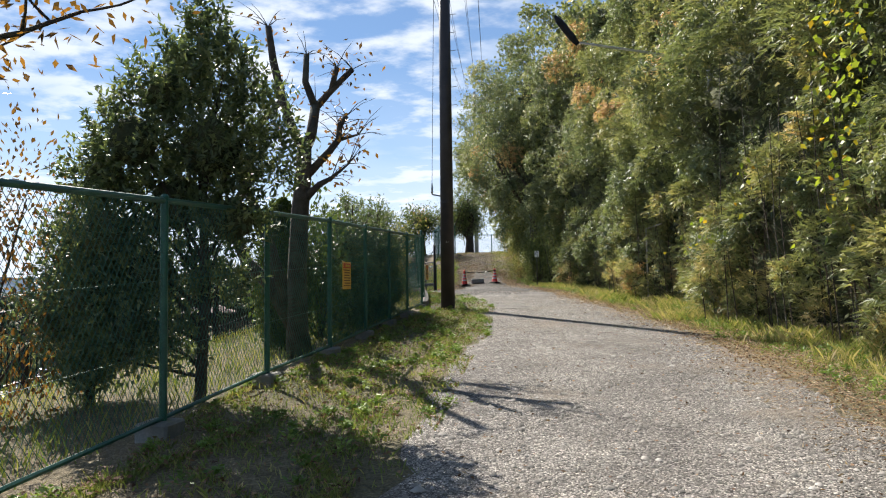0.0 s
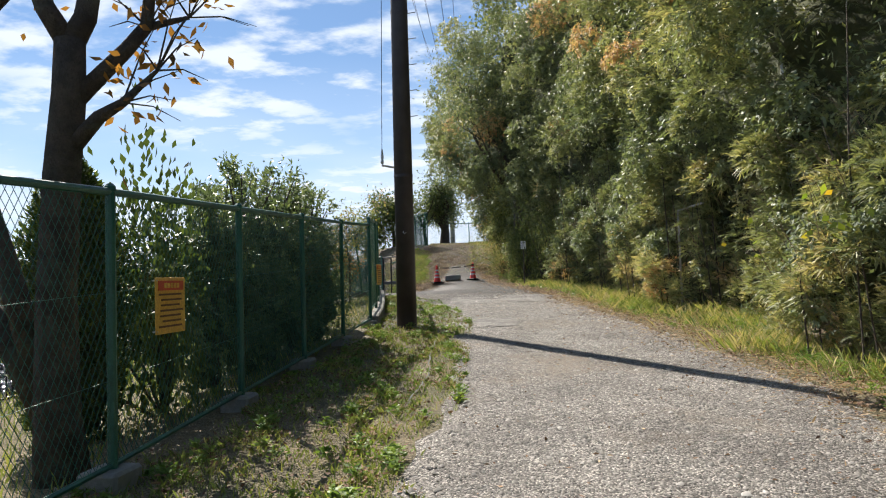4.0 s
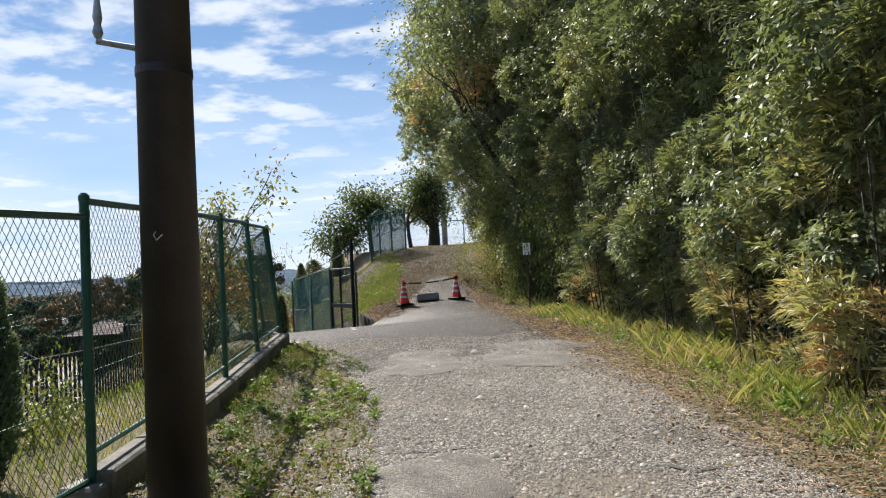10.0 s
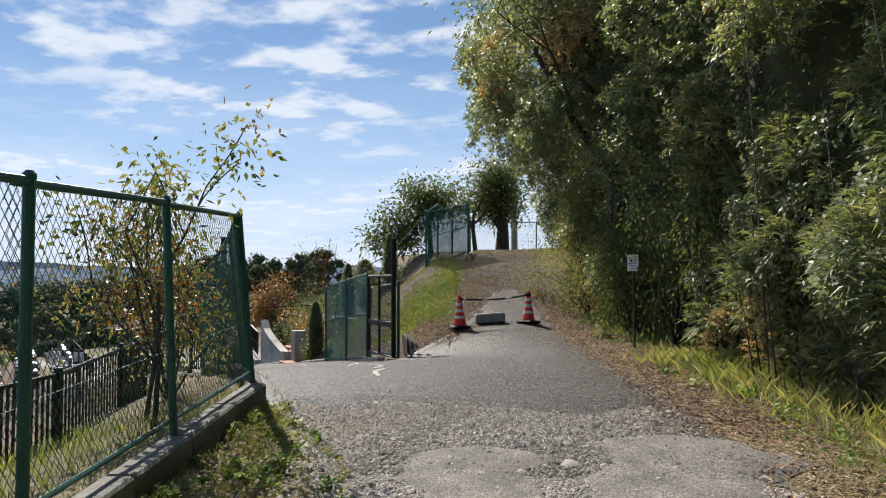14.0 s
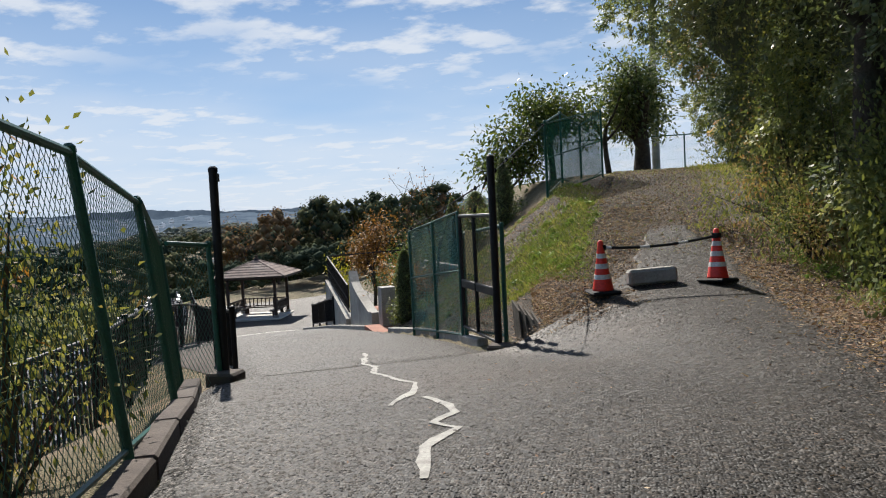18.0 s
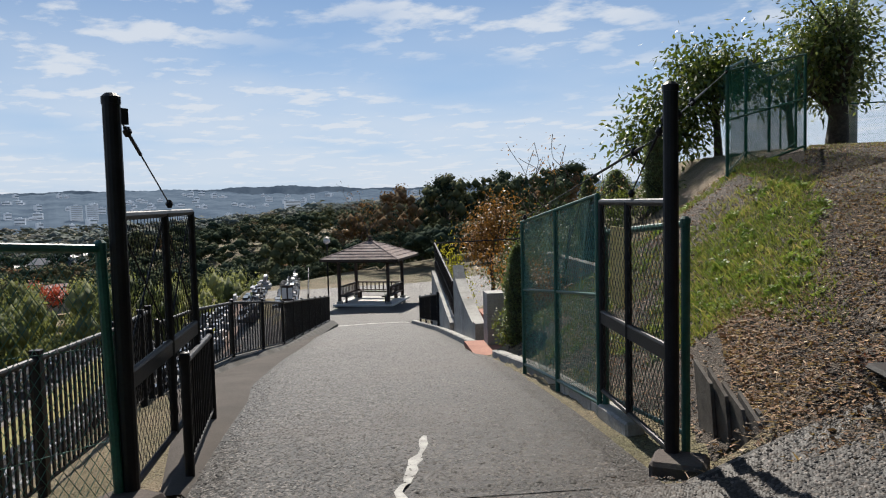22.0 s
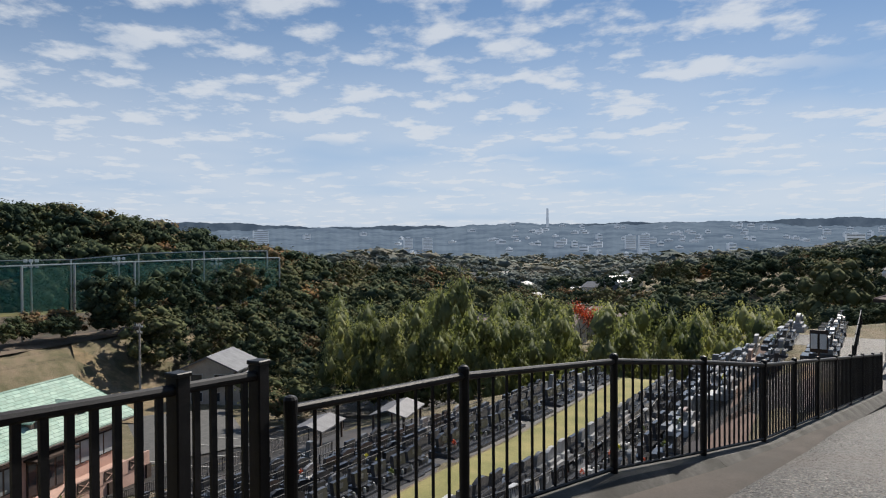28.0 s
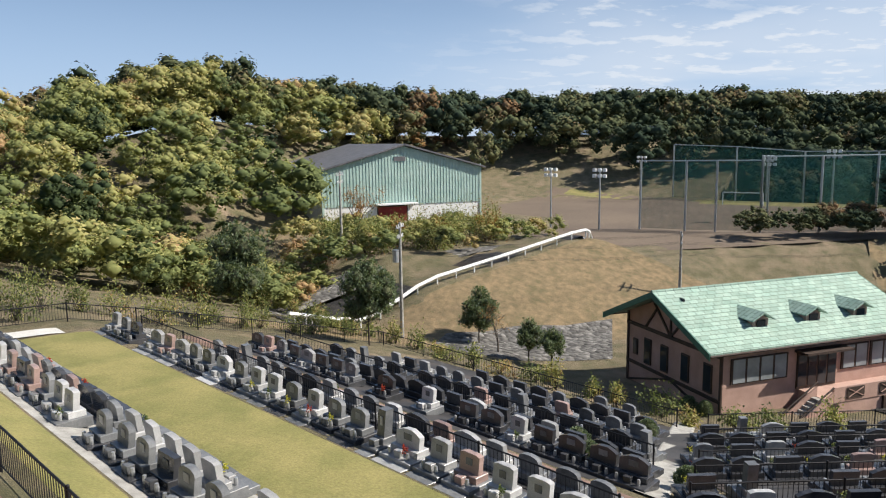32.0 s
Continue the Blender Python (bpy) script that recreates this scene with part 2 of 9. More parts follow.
GREENS = [(0.0, (0.012, 0.028, 0.008)), (0.45, (0.035, 0.07, 0.016)), (0.8, (0.085, 0.125, 0.025)), (1.0, (0.2, 0.21, 0.05))]
M = dict(
    asphalt=surface("worn_asphalt", (0.0175, 0.0156, 0.014), (0.0292, 0.0258, 0.023), 0.9, 40, 0.55, 0.7, third=(0.042, 0.032, 0.0255), bump_size=0.008, stones=60.0, soft=(0.02, 9.5), facet=1.1, spec=0.24),
    gravel=surface("gravel_road", (0.205, 0.186, 0.166), (0.385, 0.354, 0.316), 1.1, 12, 0.85, 1.0, third=(0.26, 0.215, 0.165), bump_size=0.014, stones=98.0, soft=(0.15, 2.5), spread=(0.3, 0.62), facet=0.7, spec=0.3),
    patch=surface("asphalt_patch", (0.15, 0.14, 0.125), (0.27, 0.25, 0.222), 3.5, 40, 0.85, 0.8, third=(0.13, 0.115, 0.1), stones=95.0, soft=(0.5, 1.5)),
    patch_dark=surface("dark_asphalt_patch", (0.06, 0.06, 0.058), (0.1, 0.098, 0.092), 2.5, 90, 0.8, 0.6),
    dirt=surface("brown_gravelly_earth", (0.062, 0.05, 0.04), (0.135, 0.108, 0.084), 1.8, 14, 0.95, 1.0, third=(0.14, 0.11, 0.075), bump_size=0.016, stones=60.0, soft=(0.45, 1.7)),
    bed=surface("dark_granite_paving", (0.035, 0.034, 0.035), (0.06, 0.056, 0.055), 0.8, 30, 0.6, 0.2, third=(0.09, 0.07, 0.06)),
    apron=surface("brown_stained_concrete", (0.04, 0.032, 0.026), (0.068, 0.055, 0.046), 1.2, 40, 0.95, 0.3, third=(0.045, 0.038, 0.032)),
    white_paint=surface("faded_white_paint", (0.24, 0.235, 0.22), (0.42, 0.41, 0.385), 9, 60, 0.8, 0.3),
    soil=surface("soil_and_grass", (0.14, 0.13, 0.062), (0.25, 0.2, 0.12), 0.6, 9, 0.95, 0.9, third=(0.25, 0.19, 0.125), bump_size=0.03, stones=48.0, soft=(0.7, 1.3)),
    concrete=surface("stained_concrete", (0.26, 0.25, 0.23), (0.4, 0.39, 0.36), 2.2, 40, 0.85, 0.35, third=(0.17, 0.165, 0.15)),
    concrete_pale=surface("pale_concrete", (0.5, 0.49, 0.46), (0.62, 0.6, 0.56), 1.2, 40, 0.85, 0.2),
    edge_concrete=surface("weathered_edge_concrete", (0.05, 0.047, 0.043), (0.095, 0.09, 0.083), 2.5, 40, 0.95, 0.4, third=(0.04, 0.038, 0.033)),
    kerb=surface("mossy_kerb", (0.12, 0.115, 0.1), (0.24, 0.23, 0.2), 3, 45, 0.9, 0.5, third=(0.07, 0.085, 0.04)),
    kerb_brown=surface("brown_stained_kerb", (0.06, 0.046, 0.04), (0.11, 0.088, 0.076), 3, 45, 0.9, 0.5, third=(0.05, 0.05, 0.035)),
    green_paint=surface("green_fence_paint", (0.012, 0.085, 0.06), (0.02, 0.115, 0.085), 5, 80, 0.42, 0.1),
    green_wire=surface("green_coated_wire", (0.03, 0.12, 0.09), (0.05, 0.16, 0.12), 5, 80, 0.4, 0.0),
    black_paint=surface("black_fence_paint", (0.008, 0.008, 0.01), (0.016, 0.016, 0.018), 6, 90, 0.48, 0.1),
    black_plastic=surface("black_rubber", (0.012, 0.012, 0.012), (0.02, 0.02, 0.02), 6, 90, 0.7, 0.1),
    old_board=surface("weathered_grey_boards", (0.05, 0.045, 0.04), (0.13, 0.115, 0.1), 5, 70, 0.9, 0.4, third=(0.06, 0.04, 0.03)),
    steel=surface("galvanised_steel", (0.36, 0.37, 0.38), (0.5, 0.51, 0.52), 8, 60, 0.45, 0.1, metal=0.6),
    pole=surface("brown_pole_paint", (0.026, 0.02, 0.021), (0.045, 0.036, 0.036), 3, 60, 0.55, 0.15),
    bark=surface("bark", (0.045, 0.035, 0.028), (0.1, 0.08, 0.062), 7, 45, 0.95, 1.0, third=(0.09, 0.1, 0.08), bump_size=0.03),
    twig=surface("dead_brown_twigs", (0.16, 0.115, 0.075), (0.3, 0.22, 0.145), 4, 60, 0.9, 0.0),
    cone=surface("cone_red", (0.72, 0.03, 0.018), (0.85, 0.05, 0.03), 6, 60, 0.45, 0.05),
    reflective=surface("silver_white_band", (0.62, 0.6, 0.58), (0.75, 0.73, 0.7), 8, 60, 0.5, 0.05),
    yellow=surface("yellow_board", (0.62, 0.36, 0.06), (0.72, 0.44, 0.09), 6, 60, 0.6, 0.05),
    # yellow lightened to make up for the board's shaded side
    lifted_yellow=surface("lifted_yellow_board", (0.68, 0.5, 0.16), (0.78, 0.6, 0.24), 6, 60, 0.6, 0.05),
    red=surface("red_print", (0.5, 0.07, 0.03), (0.6, 0.1, 0.05), 6, 60, 0.6, 0.05),
    ink=surface("brown_print", (0.12, 0.05, 0.02), (0.16, 0.07, 0.03), 6, 60, 0.6, 0.0),
    white=surface("white_board", (0.7, 0.7, 0.69), (0.82, 0.82, 0.8), 3, 60, 0.6, 0.05),
    lawn=surface("yellowing_lawn", (0.17, 0.165, 0.05), (0.27, 0.235, 0.085), 0.5, 12, 0.95, 0.6, bump_size=0.03),
    dry_grass=surface("dry_grass_slope", (0.15, 0.115, 0.06), (0.26, 0.185, 0.1), 1.6, 9, 0.95, 1.0, third=(0.125, 0.105, 0.05), bump_size=0.08),
    pitch=surface("brown_pitch", (0.12, 0.09, 0.065), (0.16, 0.12, 0.085), 0.08, 3, 0.95, 0.2),
    paving=surface("brown_paving", (0.16, 0.1, 0.075), (0.24, 0.155, 0.12), 1.5, 25, 0.85, 0.3),
    brick=surface("red_brick_paving", (0.28, 0.11, 0.07), (0.38, 0.17, 0.11), 3, 30, 0.85, 0.3),
    granite_light=surface("light_granite", (0.33, 0.33, 0.33), (0.44, 0.44, 0.435), 3, 60, 0.3, 0.0, each=0.3),
    granite_dark=surface("dark_granite", (0.035, 0.037, 0.04), (0.06, 0.06, 0.065), 3, 60, 0.18, 0.0, each=0.3),
    granite_grey=surface("grey_granite", (0.12, 0.125, 0.13), (0.19, 0.195, 0.2), 3, 60, 0.25, 0.0, each=0.3),
    granite_pink=surface("pink_granite", (0.26, 0.18, 0.16), (0.34, 0.24, 0.21), 3, 60, 0.3, 0.0, each=0.2),
    roof_green=surface("weathered_green_roof", (0.27, 0.4, 0.33), (0.36, 0.48, 0.4), 1.2, 20, 0.75, 0.2, third=(0.3, 0.4, 0.34)),
    stucco=surface("pink_stucco", (0.42, 0.27, 0.22), (0.5, 0.33, 0.27), 1.2, 40, 0.9, 0.2),
    timber=surface("dark_brown_timber", (0.035, 0.022, 0.016), (0.065, 0.04, 0.03), 4, 50, 0.7, 0.3),
    green_trim=surface("green_fascia", (0.03, 0.12, 0.085), (0.05, 0.16, 0.11), 3, 50, 0.55, 0.05),
    barn_sheet=surface("pale_teal_sheet", (0.32, 0.46, 0.42), (0.42, 0.55, 0.5), 0.7, 10, 0.6, 0.1),
    barn_roof=surface("grey_sheet_roof", (0.1, 0.1, 0.11), (0.16, 0.16, 0.17), 0.8, 8, 0.6, 0.1),
    tile_roof=surface("grey_tile_roof", (0.09, 0.095, 0.105), (0.15, 0.155, 0.165), 1.2, 20, 0.5, 0.3),
    plaster=surface("grey_beige_plaster", (0.33, 0.31, 0.27), (0.42, 0.39, 0.34), 1.0, 30, 0.9, 0.1),
    shutter=surface("dark_red_shutter", (0.2, 0.012, 0.01), (0.26, 0.02, 0.016), 2, 30, 0.6, 0.1),
    shingle=surface("brown_shingle_roof", (0.16, 0.115, 0.1), (0.27, 0.2, 0.175), 3, 30, 0.85, 0.4, third=(0.33, 0.27, 0.24)),
    stone_wall=surface("rubble_stone", (0.09, 0.085, 0.078), (0.2, 0.19, 0.175), 1.2, 4, 0.95, 1.0, bump_size=0.15, stones=2.2, soft=(0.5, 1.6)),
    far_town=surface("far_town_wall", (0.4, 0.44, 0.5), (0.55, 0.58, 0.62), 0.01, 0.2, 0.9, 0.0, each=0.3),
    # dark stand-in for the shade within foliage
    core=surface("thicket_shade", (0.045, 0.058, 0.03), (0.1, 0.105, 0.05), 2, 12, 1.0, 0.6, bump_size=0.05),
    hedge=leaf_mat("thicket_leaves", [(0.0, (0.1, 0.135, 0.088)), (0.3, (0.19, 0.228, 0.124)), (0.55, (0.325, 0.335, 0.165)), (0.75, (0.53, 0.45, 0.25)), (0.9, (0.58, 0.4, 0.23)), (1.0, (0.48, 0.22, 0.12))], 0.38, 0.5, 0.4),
    shrub=leaf_mat("mixed_shrub_leaves", [(0.0, (0.062, 0.088, 0.04)), (0.35, (0.155, 0.186, 0.072)), (0.62, (0.29, 0.298, 0.108)), (0.82, (0.41, 0.355, 0.155)), (1.0, (0.4, 0.25, 0.135))], 0.3, 0.8, 0.15),
    vine=leaf_mat("lime_vine_leaves", [(0, (0.15, 0.22, 0.035)), (0.6, (0.3, 0.36, 0.055)), (0.85, (0.5, 0.36, 0.04)), (1, (0.55, 0.28, 0.04))], 0.5),
    dark_leaf=leaf_mat("dark_evergreen_leaves", [(0, (0.07, 0.105, 0.068)), (0.6, (0.15, 0.195, 0.105)), (1, (0.27, 0.3, 0.15))], 0.38),
    green_leaf=leaf_mat("green_leaves", [(0, (0.045, 0.075, 0.025)), (0.6, (0.1, 0.14, 0.042)), (1, (0.21, 0.23, 0.065))], 0.35),
    gold_leaf=leaf_mat("yellow_shrub_leaves", [(0, (0.192, 0.204, 0.024)), (0.5, (0.408, 0.384, 0.048)), (1, (0.54, 0.504, 0.084))], 0.4),
    rust_leaf=leaf_mat("rust_autumn_leaves", [(0, (0.09, 0.0525, 0.0225)), (0.5, (0.255, 0.128, 0.0375)), (1, (0.42, 0.195, 0.0525))], 0.35),
    red_leaf=leaf_mat("red_maple_leaves", [(0, (0.24, 0.03, 0.018)), (1, (0.54, 0.09, 0.045))], 0.35),
    bamboo_leaf=leaf_mat("bamboo_leaves", [(0, (0.09, 0.115, 0.06)), (0.6, (0.2, 0.222, 0.11)), (1, (0.33, 0.335, 0.175))], 0.42, 0.7, 0.15),
    grass=leaf_mat("grass_blades", [(0, (0.12, 0.175, 0.05)), (0.5, (0.26, 0.3, 0.09)), (0.8, (0.43, 0.38, 0.17)), (1, (0.52, 0.43, 0.25))], 0.35, 0.6),
    weed=leaf_mat("green_weeds", [(0, (0.08, 0.14, 0.035)), (0.5, (0.19, 0.29, 0.07)), (1, (0.36, 0.43, 0.12))], 0.35, 0.5),
    straw=leaf_mat("dry_straw", [(0, (0.26, 0.175, 0.11)), (0.6, (0.42, 0.3, 0.2)), (1, (0.58, 0.46, 0.33))], 0.3, 0.7),
    litter=leaf_mat("fallen_leaves", [(0, (0.1, 0.055, 0.034)), (0.5, (0.25, 0.145, 0.085)), (0.85, (0.42, 0.27, 0.16)), (1, (0.6, 0.47, 0.32))], 0.1, 0.8),
    forest=leaf_mat("mixed_autumn_forest", [(0.0, (0.036, 0.053, 0.036)), (0.35, (0.068, 0.085, 0.046)), (0.55, (0.112, 0.116, 0.056)), (0.72, (0.15, 0.115, 0.066)), (0.88, (0.2, 0.112, 0.062)), (1.0, (0.27, 0.17, 0.07))], 0.02, 0.95, 0.03),
    # grey-blue leaf colours with the air's haze painted in
    far_forest=leaf_mat("distant_forest_haze_tint", [(0.0, (0.1, 0.125, 0.12)), (0.5, (0.15, 0.17, 0.15)), (1.0, (0.21, 0.19, 0.15))], 0.05, 0.95, 0.05),
    aggregate=leaf_mat("worn_aggregate", [(0, (0.03, 0.028, 0.026)), (0.55, (0.065, 0.058, 0.052)), (1, (0.17, 0.157, 0.142))], 0.0, 0.75),
    stone_bits=leaf_mat("loose_gravel", [(0, (0.15, 0.143, 0.128)), (0.6, (0.27, 0.25, 0.22)), (1, (0.46, 0.43, 0.39))], 0.0, 0.9),
)


def glass_mat(name, col, rough=0.08):
    m, nt, bsdf, _ = node_mat(name)
    vec = nt.nodes.new("ShaderNodeTexCoord").outputs["Object"]
    nt.links.new(ramp_node(nt, noise_node(nt, vec, 0.7), [(0.3, col), (0.7, tuple(min(1, c * 1.8) for c in col))]), bsdf.inputs["Base Color"])
    bsdf.inputs["Roughness"].default_value = rough
    return m


M["window"] = glass_mat("dark_window_glass", (0.02, 0.025, 0.03))
M["curtained"] = glass_mat("curtained_window", (0.2, 0.22, 0.23))


def net_mat(name, col, alpha):
    """A woven net: threads with open holes between them, as an even part of light let through."""
    m, nt, bsdf, out = node_mat(name)
    vec = nt.nodes.new("ShaderNodeTexCoord").outputs["Object"]
    fold = noise_node(nt, vec, 1.4, 3)
    nt.links.new(ramp_node(nt, fold, [(0.3, tuple(c * 0.7 for c in col)), (0.7, tuple(c * 1.25 for c in col))]), bsdf.inputs["Base Color"])
    bsdf.inputs["Roughness"].default_value = 0.7
    tp, mx = nt.nodes.new("ShaderNodeBsdfTransparent"), nt.nodes.new("ShaderNodeMixShader")
    nt.links.new(ramp_node(nt, fold, [(0.3, (alpha * 0.85,) * 3), (0.7, (alpha * 1.15,) * 3)]), mx.inputs[0])
    nt.links.new(tp.outputs[0], mx.inputs[1])
    nt.links.new(bsdf.outputs[0], mx.inputs[2])
    nt.links.new(mx.outputs[0], out.inputs[0])
    return m


M["net"] = net_mat("teal_windbreak_net", (0.025, 0.2, 0.18), 0.56)
M["net_far"] = net_mat("green_sports_net", (0.02, 0.13, 0.1), 0.45)


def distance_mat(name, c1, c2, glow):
    """Backdrop colour with the haze of miles of air painted in, and a faint glow."""
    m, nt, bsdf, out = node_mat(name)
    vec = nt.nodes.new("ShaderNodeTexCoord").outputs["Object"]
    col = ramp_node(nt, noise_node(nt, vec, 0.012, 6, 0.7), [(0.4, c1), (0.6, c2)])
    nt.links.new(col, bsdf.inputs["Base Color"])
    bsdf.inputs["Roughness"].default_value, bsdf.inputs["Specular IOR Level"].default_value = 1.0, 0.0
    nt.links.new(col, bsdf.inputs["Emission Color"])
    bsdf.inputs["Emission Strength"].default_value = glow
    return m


# blue haze of the air is put into the ridge's colour and its glow
M["ridge"] = distance_mat("far_ridge_haze_blue", (0.042, 0.058, 0.08), (0.066, 0.086, 0.11), 0.9)
# town walls paled and made to glow slightly, as haze would do
M["far_town"] = distance_mat("far_town_wall_haze_pale", (0.27, 0.31, 0.36), (0.4, 0.43, 0.47), 0.45)


def tile_joints(m, w, h):
    """Lay a bond of shingles into a roof's colour and relief."""
    nt = m.node_tree
    bsdf = next(n for n in nt.nodes if n.type == "BSDF_PRINCIPLED")
    old = bsdf.inputs["Base Color"].links[0].from_socket
    br = nt.nodes.new("ShaderNodeTexBrick")
    nt.links.new(nt.nodes.new("ShaderNodeTexCoord").outputs["Object"], br.inputs["Vector"])
    br.inputs["Color1"].default_value, br.inputs["Color2"].default_value, br.inputs["Mortar"].default_value = (1.1, 1.1, 1.1, 1), (0.8, 0.82, 0.8, 1), (0.45, 0.47, 0.46, 1)
    br.inputs["Scale"].default_value, br.inputs["Mortar Size"].default_value = 1.0, 0.022
    br.inputs["Brick Width"].default_value, br.inputs["Row Height"].default_value = w, h
    nt.links.new(mix_node(nt, 1.0, old, br.outputs["Color"], "MULTIPLY"), bsdf.inputs["Base Color"])


tile_joints(M["roof_green"], 0.62, 0.34)
for dark in ("black_paint", "black_plastic"):
    next(n for n in M[dark].node_tree.nodes if n.type == "BSDF_PRINCIPLED").inputs["Specular IOR Level"].default_value = 0.25

# ---- mesh helpers ----
RNG = np.random.default_rng(11)


import itertools


class Geo:
    """Vertices and faces gathered in lists, for one mesh."""

    def __init__(self):
        self.v, self.f = [], []

    def add(self, verts, faces):
        n = len(self.v)
        self.v += [tuple(p) for p in verts]
        self.f += [tuple(i + n for i in f) for f in faces]
        return self

    def box(self, c, s, rz=0.0, m=None):
        c, (a, b, h) = Vector(c), (0.5 * q for q in s)
        cz, sz = math.cos(rz), math.sin(rz)
        vs = []
        for x, y, z in ((-a, -b, -h), (a, -b, -h), (a, b, -h), (-a, b, -h), (-a, -b, h), (a, -b, h), (a, b, h), (-a, b, h)):
            p = Vector((c.x + x * cz - y * sz, c.y + x * sz + y * cz, c.z + z))
            vs.append(m @ p if m else p)
        return self.add(vs, ((3, 2, 1, 0), (4, 5, 6, 7), (0, 1, 5, 4), (1, 2, 6, 5), (2, 3, 7, 6), (3, 0, 4, 7)))

    def chamfer(self, c, s, b=0.02, rz=0.0):
        """A box with its edges taken off by b."""
        c, (x, y, z) = Vector(c), (0.5 * q for q in s)
        cz, sz = math.cos(rz), math.sin(rz)
        rings = ((-z, b), (-z + b, 0), (z - b, 0), (z, b))
        vs, fs = [], []
        for h, k in rings:
            u, w, t = x - k, y - k, b if k == 0 else 0.0
            for px, py in ((-u, -w + t), (-u + t, -w), (u - t, -w), (u, -w + t), (u, w - t), (u - t, w), (-u + t, w), (-u, w - t)):
                vs.append((c.x + px * cz - py * sz, c.y + px * sz + py * cz, c.z + h))
        for r in range(3):
            for i in range(8):
                j = (i + 1) % 8
                fs.append((8 * r + i, 8 * r + j, 8 * r + 8 + j, 8 * r + 8 + i))
        fs += [tuple(range(7, -1, -1)), tuple(range(24, 32))]
        return self.add(vs, fs)

    def tube(self, p, q, r, r2=None, n=8, caps=True):
        p, q = Vector(p), Vector(q)
        r2 = r if r2 is None else r2
        d = (q - p).normalized()
        a = d.orthogonal().normalized()
        b = d.cross(a)
        vs = []
        for c, k in ((p, r), (q, r2)):
            for i in range(n):
                t = 2 * math.pi * i / n
                vs.append(c + k * (math.cos(t) * a + math.sin(t) * b))
        fs = [(i, (i + 1) % n, n + (i + 1) % n, n + i) for i in range(n)]
        if caps:
            fs += [tuple(range(n - 1, -1, -1)), tuple(range(n, 2 * n))]
        return self.add(vs, fs)

    def path(self, pts, radii, n=8):
        """A bent tapered limb through pts."""
        vs, fs = [], []
        pts = [Vector(p) for p in pts]
        side = None
        for i, p in enumerate(pts):
            d = (pts[min(i + 1, len(pts) - 1)] - pts[max(i - 1, 0)]).normalized()
            side = d.orthogonal().normalized() if side is None else (side - d * side.dot(d)).normalized()
            b = d.cross(side)
            for k in range(n):
                t = 2 * math.pi * k / n
                vs.append(p + radii[i] * (math.cos(t) * side + math.sin(t) * b))
        for i in range(len(pts) - 1):
            for k in range(n):
                j = (k + 1) % n
                fs.append((i * n + k, i * n + j, i * n + n + j, i * n + n + k))
        fs += [tuple(range(n - 1, -1, -1)), tuple(range(len(vs) - n, len(vs)))]
        return self.add(vs, fs)

    def lathe(self, c, profile, n=16):
        """Rings of (radius, height) about a vertical axis through c."""
        c, vs, fs = Vector(c), [], []
        for r, h in profile:
            for k in range(n):
                t = 2 * math.pi * k / n
                vs.append((c.x + r * math.cos(t), c.y + r * math.sin(t), c.z + h))
        for i in range(len(profile) - 1):
            for k in range(n):
                j = (k + 1) % n
                fs.append((i * n + k, i * n + j, i * n + n + j, i * n + n + k))
        fs += [tuple(range(n - 1, -1, -1)), tuple(range(len(vs) - n, len(vs)))]
        return self.add(vs, fs)

    def prism(self, poly, offset):
        """A flat outline (points in space, in order) pushed out by offset."""
        a = [Vector(p) for p in poly]
        b = [p + Vector(offset) for p in a]
        n = len(a)
        return self.add(a + b, [tuple(range(n - 1, -1, -1)), tuple(range(n, 2 * n))] + [(i, (i + 1) % n, n + (i + 1) % n, n + i) for i in range(n)])

    def mesh(self, name, mat=None, smooth=False):
        me = bpy.data.meshes.new(name)
        me.from_pydata(self.v, [], self.f)
        if mat:
            me.materials.append(mat)
        if smooth:
            me.polygons.foreach_set("use_smooth", [True] * len(me.polygons))
        me.update()
        return me


def part(name, geo, mat, parent, label="", smooth=False):
    ob = new(name, geo if isinstance(geo, bpy.types.Mesh) else geo.mesh(name, mat, smooth))
    ob.parent = parent
    return tagged(ob, label)


def solid(name, geo, mat, label="", category="", group="", kind="", smooth=False):
    ob = new(name, geo if isinstance(geo, bpy.types.Mesh) else geo.mesh(name, mat, smooth))
    return tagged(ob, label, category, group, kind)


def thing(name, label, category, group="", kind="", at=None):
    ob = tagged(new(name), label, category, group, kind)
    ob.empty_display_size = 0.2
    if at is not None:
        ob.location = at
    return ob


def np_mesh(name, verts, faces, mat, tint=None):
    """A mesh from arrays; faces all with the same number of corners; tint: a number for each face."""
    me = bpy.data.meshes.new(name)
    verts, faces = np.asarray(verts, np.float32), np.asarray(faces, np.int32)
    k = faces.shape[1]
    me.vertices.add(len(verts))
    me.vertices.foreach_set("co", verts.ravel())
    me.loops.add(faces.size)
    me.loops.foreach_set("vertex_index", faces.ravel())
    me.polygons.add(len(faces))
    me.polygons.foreach_set("loop_start", np.arange(0, faces.size, k, dtype=np.int32))
    me.polygons.foreach_set("loop_total", np.full(len(faces), k, np.int32))
    me.materials.append(mat)
    if tint is not None:
        me.attributes.new("tint", "FLOAT", "FACE").data.foreach_set("value", np.asarray(tint, np.float32))
    me.update(calc_edges=True)
    return me


def unit(v):
    return v / np.maximum(np.linalg.norm(v, axis=-1, keepdims=True), 1e-9)


